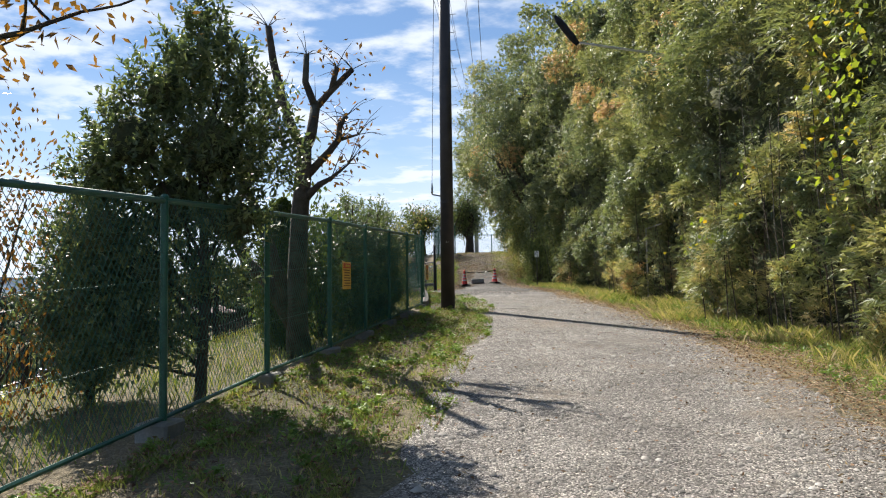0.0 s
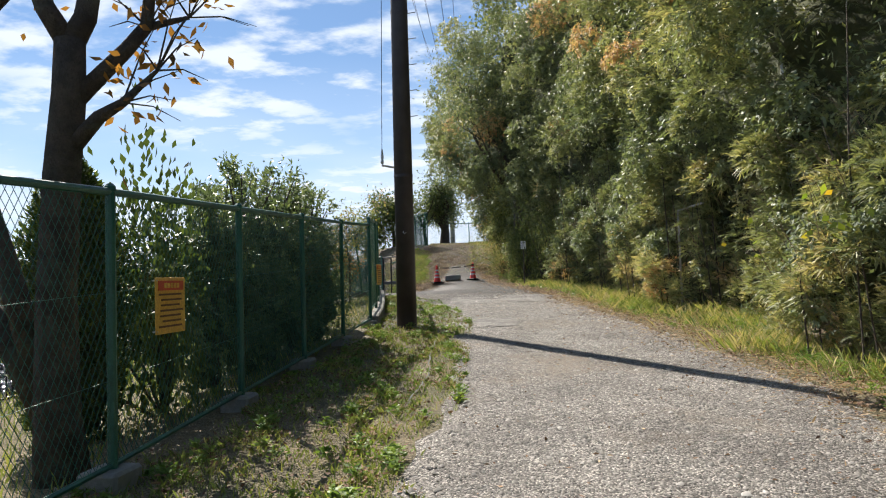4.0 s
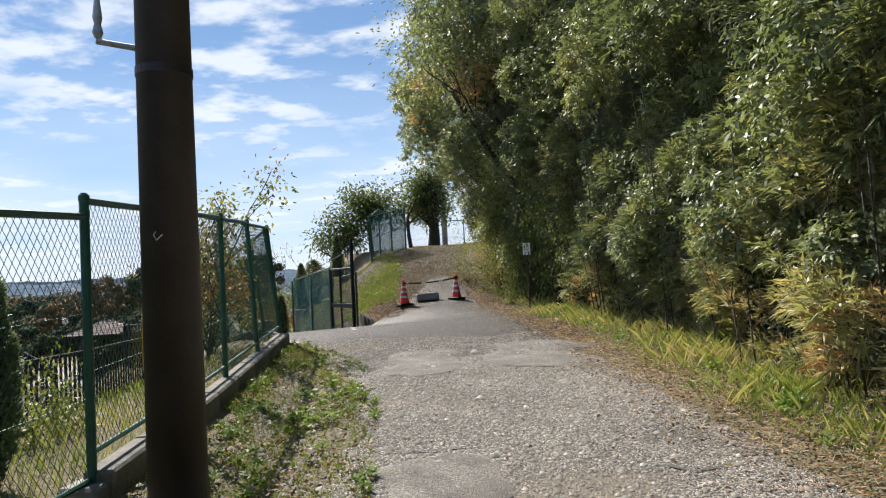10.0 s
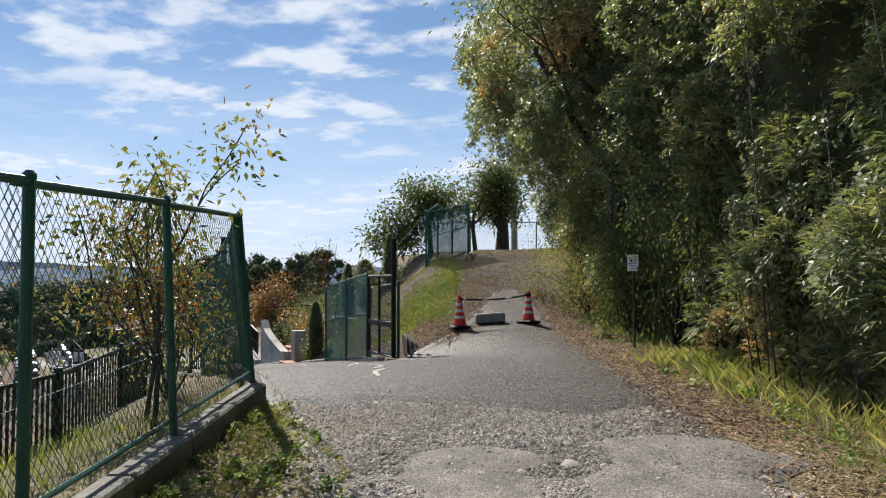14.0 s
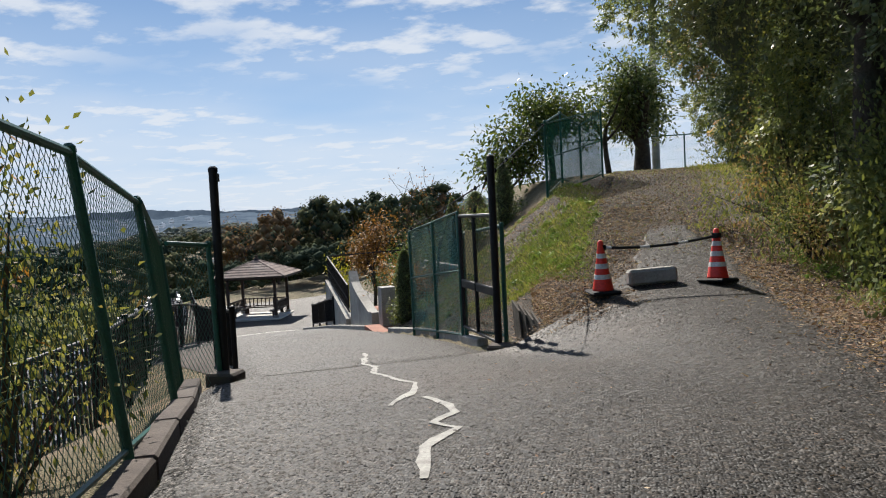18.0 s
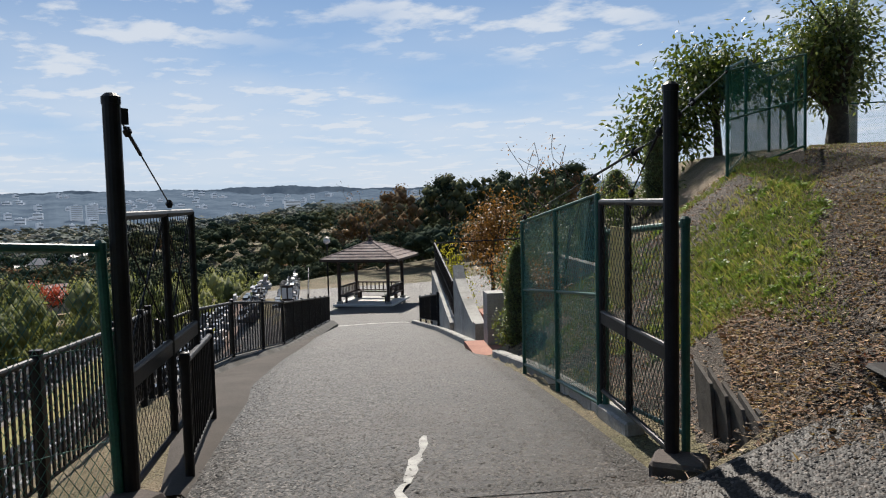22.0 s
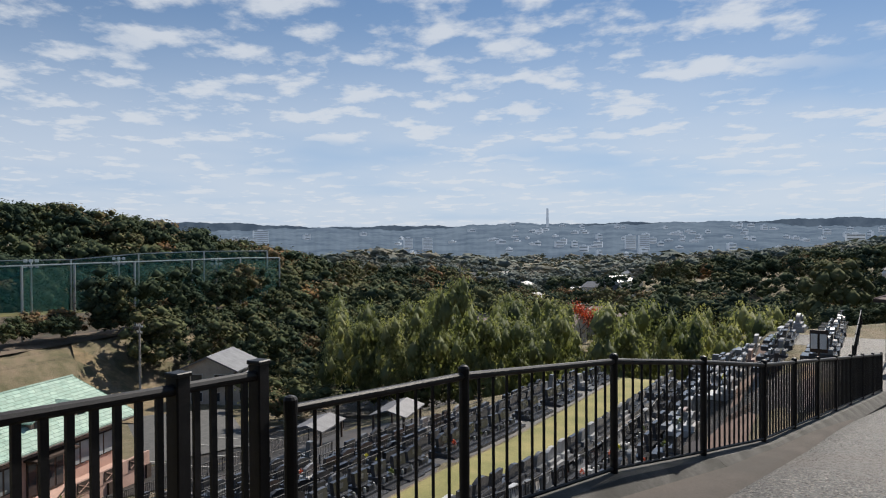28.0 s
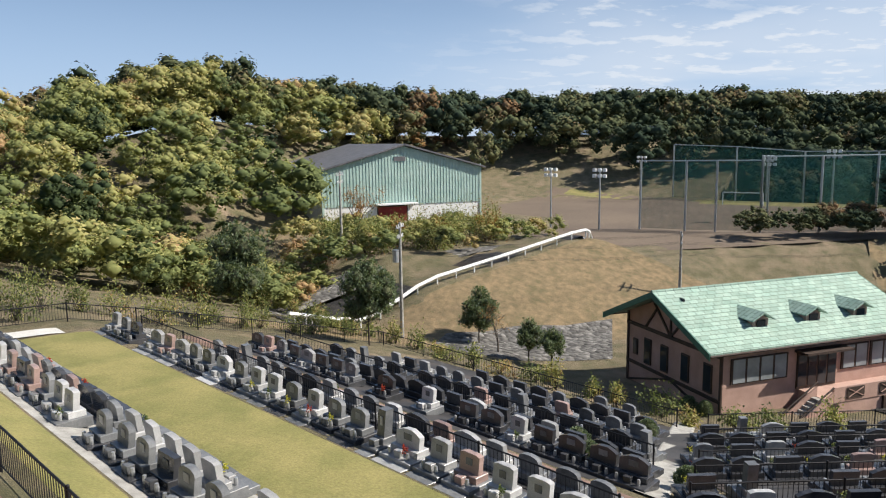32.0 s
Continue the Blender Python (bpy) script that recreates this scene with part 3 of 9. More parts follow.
def leaves(centres, way, length, width, droop=0.3, rng=RNG, open_to=None):
    """Diamond leaves, folded at the midrib: each from its centre along way (roughly), its face turned mostly to the sky or to open_to."""
    n = len(centres)
    d = unit(way)
    face = rng.normal(size=(n, 3)) * 0.55 + (np.array([0, 0, 1.0]) if open_to is None else open_to)
    side = unit(np.cross(d, face))
    nor = np.cross(side, d)
    L, W = np.broadcast_to(length, n)[:, None], np.broadcast_to(width, n)[:, None]
    base = centres - d * L * 0.5
    tip = centres + d * L * 0.5 - np.array([0, 0, 1.0]) * L * droop
    mid = centres - nor * W * 0.2 - d * L * 0.08
    v = np.stack([base, mid + side * W * 0.5, tip, mid - side * W * 0.5], 1).reshape(-1, 3)
    return v, np.arange(4 * n).reshape(n, 4)


def broad_leaves(centres, way, length, width, droop, rng, open_to):
    """Oval leaves with six corners, for foliage passed close by."""
    n = len(centres)
    d = unit(way)
    side = unit(np.cross(d, rng.normal(size=(n, 3)) * 0.45 + open_to))
    nor = np.cross(side, d)
    L, W = np.broadcast_to(length, n)[:, None], np.broadcast_to(width, n)[:, None]
    sink = np.array([0, 0, 1.0]) * L * droop
    at = lambda along, across, up: centres + d * L * along + side * W * across + nor * W * up - sink * max(0.0, along) * 2
    v = np.stack([at(-0.5, 0, 0), at(-0.2, 0.46, 0.14), at(0.2, 0.4, 0.12), at(0.5, 0, 0), at(0.2, -0.4, 0.12), at(-0.2, -0.46, 0.14)], 1).reshape(-1, 3)
    return v, np.arange(6 * n).reshape(n, 6)


def smooth01(a, b, x):
    t = np.clip((x - a) / (b - a), 0, 1)
    return t * t * (3 - 2 * t)


def wavy(x, y, s=1.0, k=0.0):
    """A cheap smooth field from -1 to 1, for uneven outlines and ground."""
    return (np.sin(x * 1.7 * s + 1.3 * np.sin(y * 1.1 * s + k) + k) + np.sin(y * 2.3 * s + 1.7 * np.sin(x * 0.9 * s - k) + 2 * k) + 0.6 * np.sin((x + y) * 4.1 * s + k)) / 2.6

# ---- the lie of the land ----
# the ramp behind the gate: s runs down it from the middle of the gate, v across it to the right
GATE = np.array([-2.0, 31.4])
RAMP_U, RAMP_N = np.array([-0.513, 0.858]), np.array([0.858, 0.513])
# the burial ground: w runs down its slope, away from the ramp; its two halves meet at BEND
BEND = np.array([-19.2, 31.0])
ROW_A, ROW_B = np.array([0.21, 0.978]), np.array([-0.57, 0.82])
DOWN_A, DOWN_B = np.array([-0.978, 0.21]), np.array([-0.82, -0.57])
EDGE = np.array([(-4.5, -60), (-2.75, -2), (-1.2, 15), (-0.6, 20), (-1.25, 25.8), (-2.55, 28.0), (-3.5, 29.8), (-3.55, 30.5), (-7.3, 34.4), (-8.15, 35.8), (-10.6, 41.3), (-16.7, 52.4), (-24.0, 58.5), (-32.0, 66.0), (-30, 120)], float)


def ramp_sv(x, y):
    dx, dy = x - GATE[0], y - GATE[1]
    return dx * RAMP_U[0] + dy * RAMP_U[1], dx * RAMP_N[0] + dy * RAMP_N[1]


def ramp_xy(s, v):
    return GATE[0] + s * RAMP_U[0] + v * RAMP_N[0], GATE[1] + s * RAMP_U[1] + v * RAMP_N[1]


def road_z(y):
    return np.interp(y, [-60, -10, 0, 8, 16, 22, 27, 32, 34, 38, 42, 46, 60, 120], [-4, -0.55, 0.08, 0.5, 0.84, 1.14, 1.38, 1.5, 1.8, 2.65, 3.3, 3.6, 3.8, 1.0])


def ramp_z(s):
    return np.interp(s, [-3, 0, 2, 5, 7, 9.1, 12.3, 15.4, 25.2, 30, 34, 60, 100], [1.1, 0.88, 0.72, 0.4, 0.15, -0.1, -0.5, -0.9, -2.3, -2.7, -2.85, -2.85, -6])


def slope_w(x, y):
    dx, dy = x - BEND[0], y - BEND[1]
    return np.minimum(dx * DOWN_A[0] + dy * DOWN_A[1], dx * DOWN_B[0] + dy * DOWN_B[1])


def slope_z(w):
    return np.interp(w, [-40, -21, -14, -11, -2, 2, 27, 34, 60], [0, -0.5, -2.6, -3.6, -7.35, -7.55, -14.4, -14.7, -15.5])


def edge_dist(x, y):
    """How far a place lies to the left of the edge of the hilltop."""
    best = np.full(np.shape(x), 1e9)
    sign = np.ones(np.shape(x))
    for (ax, ay), (bx, by) in zip(EDGE[:-1], EDGE[1:]):
        ex, ey = bx - ax, by - ay
        t = np.clip(((x - ax) * ex + (y - ay) * ey) / (ex * ex + ey * ey), 0, 1)
        d = np.hypot(x - ax - t * ex, y - ay - t * ey)
        cross = ex * (y - ay) - ey * (x - ax)
        near = d < best
        best, sign = np.where(near, d, best), np.where(near, np.sign(cross), sign)
    return best * sign


def hilltop_z(x, y):
    s, v = ramp_sv(x, y)
    z = road_z(y) + 0.1 * np.clip(x - 4.6, 0, 12) - 0.35 * np.clip(x - 22, 0, 60)
    m = smooth01(-7, 0, s) * (1 - smooth01(1.5, 3.0, v))
    z = z * (1 - m) + ramp_z(np.minimum(s, 0)) * m
    fade = 1 - 0.85 * smooth01(20, 32, s)
    bank = ramp_z(s) - 0.04 * np.clip(-v, 0, 3) + fade * np.clip(v - 1.95, 0, None) * np.interp(s, [0, 3, 6, 8.2, 9.4], [0.5, 0.62, 0.78, 0.7, 0.27]) + fade * np.clip(v - 4.2, 0, None) * 0.5 * smooth01(8.2, 9.6, s) - 0.03
    z = np.where(s > 0, np.minimum(z, bank), z)
    return z


def valley_z(x, y):
    """What lies beyond the burial ground: valley floor, grass mound, terrace of the hall, pitch, wooded hills."""
    dx, dy = x + 7.3, y - 35.0
    r = np.hypot(dx, dy)
    yaw = np.degrees(np.arctan2(-dx, dy)) % 360
    z = np.interp(r, [0, 60, 100, 200, 500, 1500, 5000], [-14.6, -15.5, -17.5, -22, -32, -42, -42])
    # the mound beside the lane, and the lane that climbs it
    t = np.clip((-51 - x) / 35.0, -0.6, 1.0)
    lane_y, lane_z = -7.0 + 9.0 * t, -13.2 + 4.0 * t
    side = y - lane_y - 2.0
    mound = lane_z - 0.34 * np.clip(side, 0, None)
    mound = np.where(x < -86, mound - 0.5 * np.clip(-86 - x, 0, None), mound)
    z = np.where((side > -6) & (x < -30), np.maximum(z, mound), z)
    # the terrace behind the lane
    back = np.clip(-side - 5.0, 0, 40)
    terr = np.minimum(lane_z + 0.30 * back, lane_z + 0.9)
    hall = smooth01(-64, -80, x)
    terr = terr * (1 - hall) + np.minimum(terr, -10.9) * hall
    z = np.where((side < -4.5) & (x < -22), np.maximum(z, terr - 6.0 * smooth01(-40, -25, x)), z)
    # sports pitch
    p = smooth01(-84, -90, x) * smooth01(-16, -8, y + 26 * smooth01(-110, -118, x)) * (1 - smooth01(64, 74, y)) * smooth01(-168, -160, x)
    p = p * (1 - smooth01(0, 16, y - 10 + 0.95 * (x + 90)))
    z = z * (1 - p) - 11.2 * p
    # wooded hills
    top = np.interp(yaw, [0, 30, 45, 58, 70, 82, 92, 105, 120, 130, 136, 141, 146, 152, 165, 180, 220, 360], [-6, -8, -14, -23, -20, -9, 0, 2.5, 2.5, 3, 5, 6, 3, -1, -3, -3, 0, -6])
    start = np.interp(yaw, [0, 45, 60, 80, 95, 120, 131, 140, 160, 200, 360], [90, 200, 250, 165, 158, 152, 128, 95, 75, 80, 90])
    hill = np.interp(yaw, [0, 60, 360], [1, 1, 1]) * smooth01(0, 1, (r - start) / 55) * (1 - 0.9 * smooth01(380, 700, r))
    z = z + np.clip(top - z, 0, None) * hill
    # far ridges
    ridge = 24 + 8 * np.sin(yaw * 0.11) + 6 * np.sin(yaw * 0.37 + 1) + 4 * np.sin(yaw * 1.3)
    z = z + 0.2 * (ridge + 40) * smooth01(1700, 2900, r)
    mid = np.interp(yaw, [0, 30, 40, 52, 55, 60, 63, 70, 75, 360], [0, 3, 0, -3, -4, -2, 3, 4, 0, 0])
    z = z + mid * smooth01(260, 420, r) * (1 - smooth01(600, 1000, r))
    return z


def ground_z(x, y):
    x, y = np.asarray(x, float), np.asarray(y, float)
    d = edge_dist(x, y)
    w = slope_w(x, y)
    s, v = ramp_sv(x, y)
    low = slope_z(w)
    north = smooth01(16, 30, s)
    low = np.where(d > 0, low * (1 - north) + np.minimum(low, ramp_z(s) - 0.25 * np.clip(d, 0, 12)) * north, low)
    far = valley_z(x, y)
    k = smooth01(26, 36, w) * (d > 0)
    past = (x - BEND[0]) * ROW_B[0] + (y - BEND[1]) * ROW_B[1]
    k = np.maximum(k, smooth01(43, 54, past) * smooth01(3, 14, d))
    k = np.maximum(k, smooth01(70, 110, np.hypot(x + 7.3, y - 35)))
    low = low * (1 - k) + far * k
    shelf = np.interp(y, [-10, 20, 24, 27, 36, 60], [4.5, 3.2, 2.4, 1.8, 0.25, 0.3])
    near = hilltop_z(x, y) - np.clip(d, 0, 6) * np.interp(y, [20, 25, 34, 40], [0.1, 0.25, 0.45, 0.8])
    k = smooth01(shelf, shelf + np.interp(y, [20, 30, 36], [5.0, 3.0, 1.2]), d)
    away = smooth01(45, 90, np.hypot(x + 7.3, y - 35))
    low = np.minimum(low, near) * (1 - away) + low * away
    z = near * (1 - k) + low * k
    out = smooth01(40, 110, np.hypot(x - 5, y - 20) - 25) * (d <= 0)
    z = z * (1 - out) + np.minimum(z, far + 20 * (1 - out)) * out
    return z


def zat(x, y):
    return float(ground_z(np.array([x]), np.array([y]))[0])


def axis_steps(lo, hi, step, reach, grow=1.075):
    mid = list(np.arange(lo, hi + 0.01, step))
    a, k = [], step
    while hi + sum(a) < reach:
        k *= grow
        a.append(k)
    up = list(hi + np.cumsum(a))
    down = list(lo - np.cumsum(a))[::-1]
    return np.array(down + mid + up)


def build_ground():
    xs, ys = axis_steps(-34, 10, 0.4, 4600), axis_steps(-4, 60, 0.45, 4600)
    X, Y = np.meshgrid(xs, ys)
    Z = ground_z(X, Y) - 0.02
    n, m = X.shape
    idx = np.arange(n * m).reshape(n, m)
    faces = np.stack([idx[:-1, :-1], idx[:-1, 1:], idx[1:, 1:], idx[1:, :-1]], -1).reshape(-1, 4)
    me = np_mesh("ground", np.stack([X, Y, Z], -1).reshape(-1, 3), faces, M["soil"])
    me.polygons.foreach_set("use_smooth", [True] * len(me.polygons))
    return tagged(new("ground", me), "grassy brown earth falling away to a wooded valley", "ground", kind="structure")


GROUND = build_ground()


def strip(name, rows, mat, label, category, lift=0.02, cols=14, kind="structure", rag=0.0, z_of=None):
    """A surface laid on the ground between a left and a right line: rows of (left xy, right xy)."""
    rows = [(np.array(a, float), np.array(b, float)) for a, b in rows]
    v, f = [], []
    for i, (a, b) in enumerate(rows):
        for j in range(cols + 1):
            t = j / cols
            p = a * (1 - t) + b * t
            if rag and j in (0, cols):
                out = (b - a) / np.linalg.norm(b - a) * (1 if j else -1)
                p = p + out * rag * (wavy(p[0], p[1], 3.1, 2.0) + 0.6 * wavy(p[0], p[1], 9.0, 1.0))
            z = (zat(*p) if z_of is None else z_of(*p)) + lift
            if j in (0, cols):
                z -= lift + 0.012
            v.append((p[0], p[1], z))
    c = cols + 1
    for i in range(len(rows) - 1):
        for j in range(cols):
            f.append((i * c + j, i * c + j + 1, (i + 1) * c + j + 1, (i + 1) * c + j))
    g = Geo()
    g.v, g.f = v, f
    return solid(name, g, mat, label, category, kind=kind, smooth=True)


def road_left(y):
    return float(np.interp(y, [-40, 0, 5, 9, 12, 16, 18, 21, 23, 24.5, 25.6], [-1.5, -0.75, -0.35, 0.05, 0.46, 0.75, 0.9, 0.7, 0.2, -0.5, -0.95]))


def road_right(y):
    return float(np.interp(y, [-40, 0, 5, 9, 12, 17, 20, 22, 27, 31, 33.5, 37, 42, 60], [2.6, 2.75, 3.05, 3.55, 3.8, 3.78, 3.6, 3.42, 2.95, 2.7, 2.45, 2.2, 2.3, 3.0]))


ys = list(np.arange(-14, 26.1, 0.35))
strip("road", [((road_left(y), y), (road_right(y), y)) for y in ys], M["gravel"], "stony grey lane with worn gravel surface", "road", rag=0.12)
# from the end of the fence the lane widens to the gate and to the closed path
strip("road_fork", [((road_left(y) - 0.05, y), (road_right(y) + 0.03, y)) for y in np.arange(23.0, 25.3, 0.35)] + [((np.interp(y, [25.35, 26.7, 28.0, 29.8, 30.4], [-0.95, -1.45, -2.25, -3.2, -3.25]), y), (road_right(y), y)) for y in np.arange(25.35, 30.5, 0.3)] +
      [((np.interp(y, [30.4, 31.6, 32.4], [-3.3, -1.2, 0.35]), y), (road_right(y), y)) for y in np.arange(30.7, 32.4, 0.3)] +
      [((np.interp(y, [32.4, 33.6, 35.0, 36.6], [0.62, 1.0, 1.15, 1.5]) + 0.1 * wavy(y, 2.0, 3.0), y), (road_right(y) - 0.12 * max(0.0, y - 33.4) + 0.1 * wavy(y, 5.0, 3.0), y)) for y in np.arange(32.5, 36.7, 0.2)],
      M["asphalt"], "worn grey asphalt at the fork before the gate", "road", lift=0.03, rag=0.05, cols=20,
      z_of=lambda x, y: zat(x, y) - 0.03 * float(1 - smooth01(23.6, 25.6, y + 0.7 * wavy(x, y, 1.6, 1.0))) - 0.04 * float(smooth01(35.6, 36.4, y + 0.5 * wavy(x, y, 2.2, 4.0))))
strip("shoulder", [((road_right(y) - 0.12, y), (road_right(y) + 0.95, y)) for y in np.arange(24.5, 36, 0.3)], M["dirt"], "bare brown earth strewn with litter beside the asphalt", "verge", lift=0.016, rag=0.16, cols=8)
def patch_of(x0, x1, y0, y1, k):
    """A worn pale patch with a wandering outline on the lane."""
    rows = []
    for t in np.linspace(0, 1, 15):
        y = y0 + (y1 - y0) * t
        half = 0.5 * (x1 - x0) * (1 - abs(2 * t - 1) ** 7) ** 0.5 * (1 + 0.3 * wavy(y * 3, k, 1.0, k))
        mid = 0.5 * (x0 + x1) + 0.2 * wavy(y * 2, k, 1.0, 2 * k)
        rows.append(((mid - half - 0.02, y), (mid + half + 0.02, y)))
    strip("lane_patch", rows, M["patch"], "pale smooth asphalt patch worn into the lane", "patch", lift=0.032, cols=6)


for k, q in enumerate(((0.7, 1.85, 21.55, 23.5), (2.0, 3.4, 21.75, 23.9), (1.05, 1.9, 17.25, 18.55))):
    patch_of(*q, k + 1.0)
strip("bank_soil", [(ramp_xy(s, 1.95), ramp_xy(s, float(np.interp(s, [0.2, 3, 9], [4.0, 6.2, 8.5])))) for s in np.arange(0.2, 9.3, 0.35)], M["dirt"], "bare brown earth of the bank under patchy grass", "bank", lift=0.012, cols=16)
strip("path_side", [((road_right(y) - 0.5, y), (road_right(y) + 2.2, y)) for y in np.arange(33.9, 56, 0.5)], M["dirt"], "brown earth beside the climbing path", "verge", lift=0.012, cols=8)
strip("footpath", [((np.interp(y, [31.9, 32.6, 34, 37, 41, 46, 56], [0.1, -0.1, 0.1, 0.2, 0.35, 0.6, 1]), y), (max(road_right(y) - 0.3, 0.4), y)) for y in np.arange(31.9, 56, 0.4)], M["dirt"], "brown gravel path climbing the bank behind the cones", "path", lift=0.02, rag=0.15)
RAMP_L = lambda s: -float(np.interp(s, [0, 4.0, 5.4, 7, 9, 10.7, 12.8, 25.2], [1.45, 1.62, 1.78, 1.8, 1.78, 1.72, 1.66, 1.63]))
strip("ramp", [(ramp_xy(s, RAMP_L(s)), ramp_xy(s, np.interp(s, [0, 7, 25], [1.55, 1.75, 1.62]))) for s in np.arange(-0.35, 25.4, 0.4)], M["asphalt"], "grey asphalt ramp falling from the gate", "road", lift=0.035, cols=12)
strip("ramp_apron", [(ramp_xy(s, -float(np.interp(s, [0.4, 4.0, 5.4, 7, 9, 10.7, 12.8, 25.2], [1.6, 2.35, 2.85, 2.72, 2.5, 2.2, 2.0, 1.66]))), ramp_xy(s, RAMP_L(s) + 0.04)) for s in np.arange(0.4, 25.2, 0.4)], M["apron"], "stained brownish concrete strip along the ramp", "pavement", lift=0.02, cols=6)
strip("plaza", [(ramp_xy(s, -1.7 - 3 * smooth01(25, 30, s) - 10 * smooth01(30, 36, s)), ramp_xy(s, 1.65 + 6 * smooth01(26, 31, s))) for s in np.arange(25.35, 44, 0.6)], M["asphalt"], "pale asphalt forecourt of the pavilion", "pavement", lift=0.03)
strip("drain_joint", [(ramp_xy(25.15, -1.6), ramp_xy(25.15, 1.6)), (ramp_xy(25.4, -1.6), ramp_xy(25.4, 1.6))], M["concrete_pale"], "pale concrete channel across the ramp", "drain", lift=0.045)

# ---- green chain-link fence ----
def mesh_panel(w, h, pitch=0.062, r=0.0021, name="wire_mesh"):
    """Chain-link: two families of slanting wires between x 0..w and z 0..h."""
    g, k = Geo(), 1.5
    for sgn in (1, -1):
        c = -h / k if sgn > 0 else 0.0
        end = w if sgn > 0 else w + h / k
        while c < end:
            pts = []
            for z in (0.0, h):
                pts.append((c + sgn * z / k, z))
            (x0, z0), (x1, z1) = pts
            t0, t1 = 0.0, 1.0
            dx = x1 - x0
            lo, hi = sorted(((0 - x0) / dx, (w - x0) / dx))
            t0, t1 = max(t0, lo), min(t1, hi)
            if t1 - t0 > 0.01:
                p = (x0 + dx * t0, sgn * 0.002, z0 + h * t0)
                q = (x0 + dx * t1, sgn * 0.002, z0 + h * t1)
                g.tube(p, q, r, n=3, caps=False)
            c += pitch
    return g.mesh(name, M["green_wire"])


PANEL = mesh_panel(1.0, 1.66)


def fence_span(a, b, height, top_a=None, top_b=None, group="", base=True, first=False, tilt=0.0):
    """One span of green fence from a to b (x, y, ground z): post at b, rails, wire mesh, concrete foot."""
    a, b = Vector(a), Vector(b)
    span = b - a
    L = math.hypot(span.x, span.y)
    ang, pitch = math.atan2(span.y, span.x), math.atan2(span.z, L)
    f = thing("chain_link_fence", "green chain-link fence span with round green posts", "fence", group, at=a)
    f.rotation_euler = (radians(tilt), 0, ang)
    for x, z, on in ((0.0, 0.0, first), (L, span.z, True)):
        if on:
            post = part("post", Geo().tube((x, 0, z - 0.35), (x, 0, z + height), 0.03, n=10), M["green_paint"], f, smooth=False)
            part("post_cap", Geo().lathe((x, 0, z + height), [(0.034, -0.02), (0.034, 0.012), (0.018, 0.03)], 10), M["green_paint"], post)
            if base:
                part("footing", Geo().chamfer((x, 0.02, z - 0.02), (0.3, 0.26, 0.24), 0.02), M["concrete"], f)
    part("top_rail", Geo().tube((0, 0, height - 0.02), (L, 0, span.z + height - 0.02), 0.024, n=8), M["green_paint"], f)
    part("bottom_rail", Geo().tube((0, 0, 0.12), (L, 0, span.z + 0.12), 0.018, n=6), M["green_paint"], f)
    for h in (0.62, 1.15):
        part("line_wire", Geo().tube((0, 0.006, h), (L, 0.006, span.z + h), 0.0025, n=4), M["green_wire"], f)
    m = part("wire_mesh", PANEL, None, f)
    m.location, m.rotation_euler, m.scale = (0, 0, 0.13), (0, -pitch, 0), (math.hypot(L, span.z), 1, (height - 0.16) / 1.66)
    m.scale.x = math.hypot(L, span.z)
    return f


FENCE_POSTS = [(-2.5, 3.5), (-2.2, 5.6), (-1.92, 7.65), (-1.6, 9.7), (-1.37, 11.85), (-1.15, 13.9), (-0.93, 16.0), (-0.69, 18.1), (-0.7, 19.7), (-0.76, 21.3), (-0.86, 23.15), (-1.0, 25.25)]


def green_run(points, height, kerb_top=0.0, group="fence along the lane", base=True, tilts=()):
    lift = kerb_top if isinstance(kerb_top, list) else [kerb_top] * len(points)
    pts = [(x, y, zat(x, y) + k) for (x, y), k in zip(points, lift)]
    for i, (a, b) in enumerate(zip(pts[:-1], pts[1:])):
        fence_span(a, b, height, group=group, base=base, first=i == 0, tilt=tilts[i] if i < len(tilts) else 0.0)


def fit_meshes():
    """Swap the unit mesh for one cut to each span's width."""
    cut = {}
    for ob in list(scene.objects):
        if ob.name.startswith("wire_mesh") and ob.data == PANEL:
            L = round(ob.scale.x / 0.05) * 0.05
            if L not in cut:
                cut[L] = mesh_panel(L, 1.66)
            ob.data = cut[L]
            ob.scale.x = ob.scale.x / L


green_run([(-3.1, -0.6), (-2.8, 1.45)] + FENCE_POSTS[:8], 1.78)
green_run(FENCE_POSTS[7:], 1.72, kerb_top=0.16, base=False, tilts=[0.0] * (len(FENCE_POSTS) - 10) + [-2.7, -5.0])
GATE_L, GATE_R = (-3.36, 30.525), (-0.62, 32.36)
green_run([(-1.0, 25.25), (-1.57, 26.6), (-2.4, 28.2), (-3.4, 29.75), (-3.385, 30.47)], 1.72, kerb_top=[0.12, 0.04, -0.06, -0.2, -0.2], base=False, group="fence to the gate", tilts=(-6.5, -6.5, -5.0, -2.0))


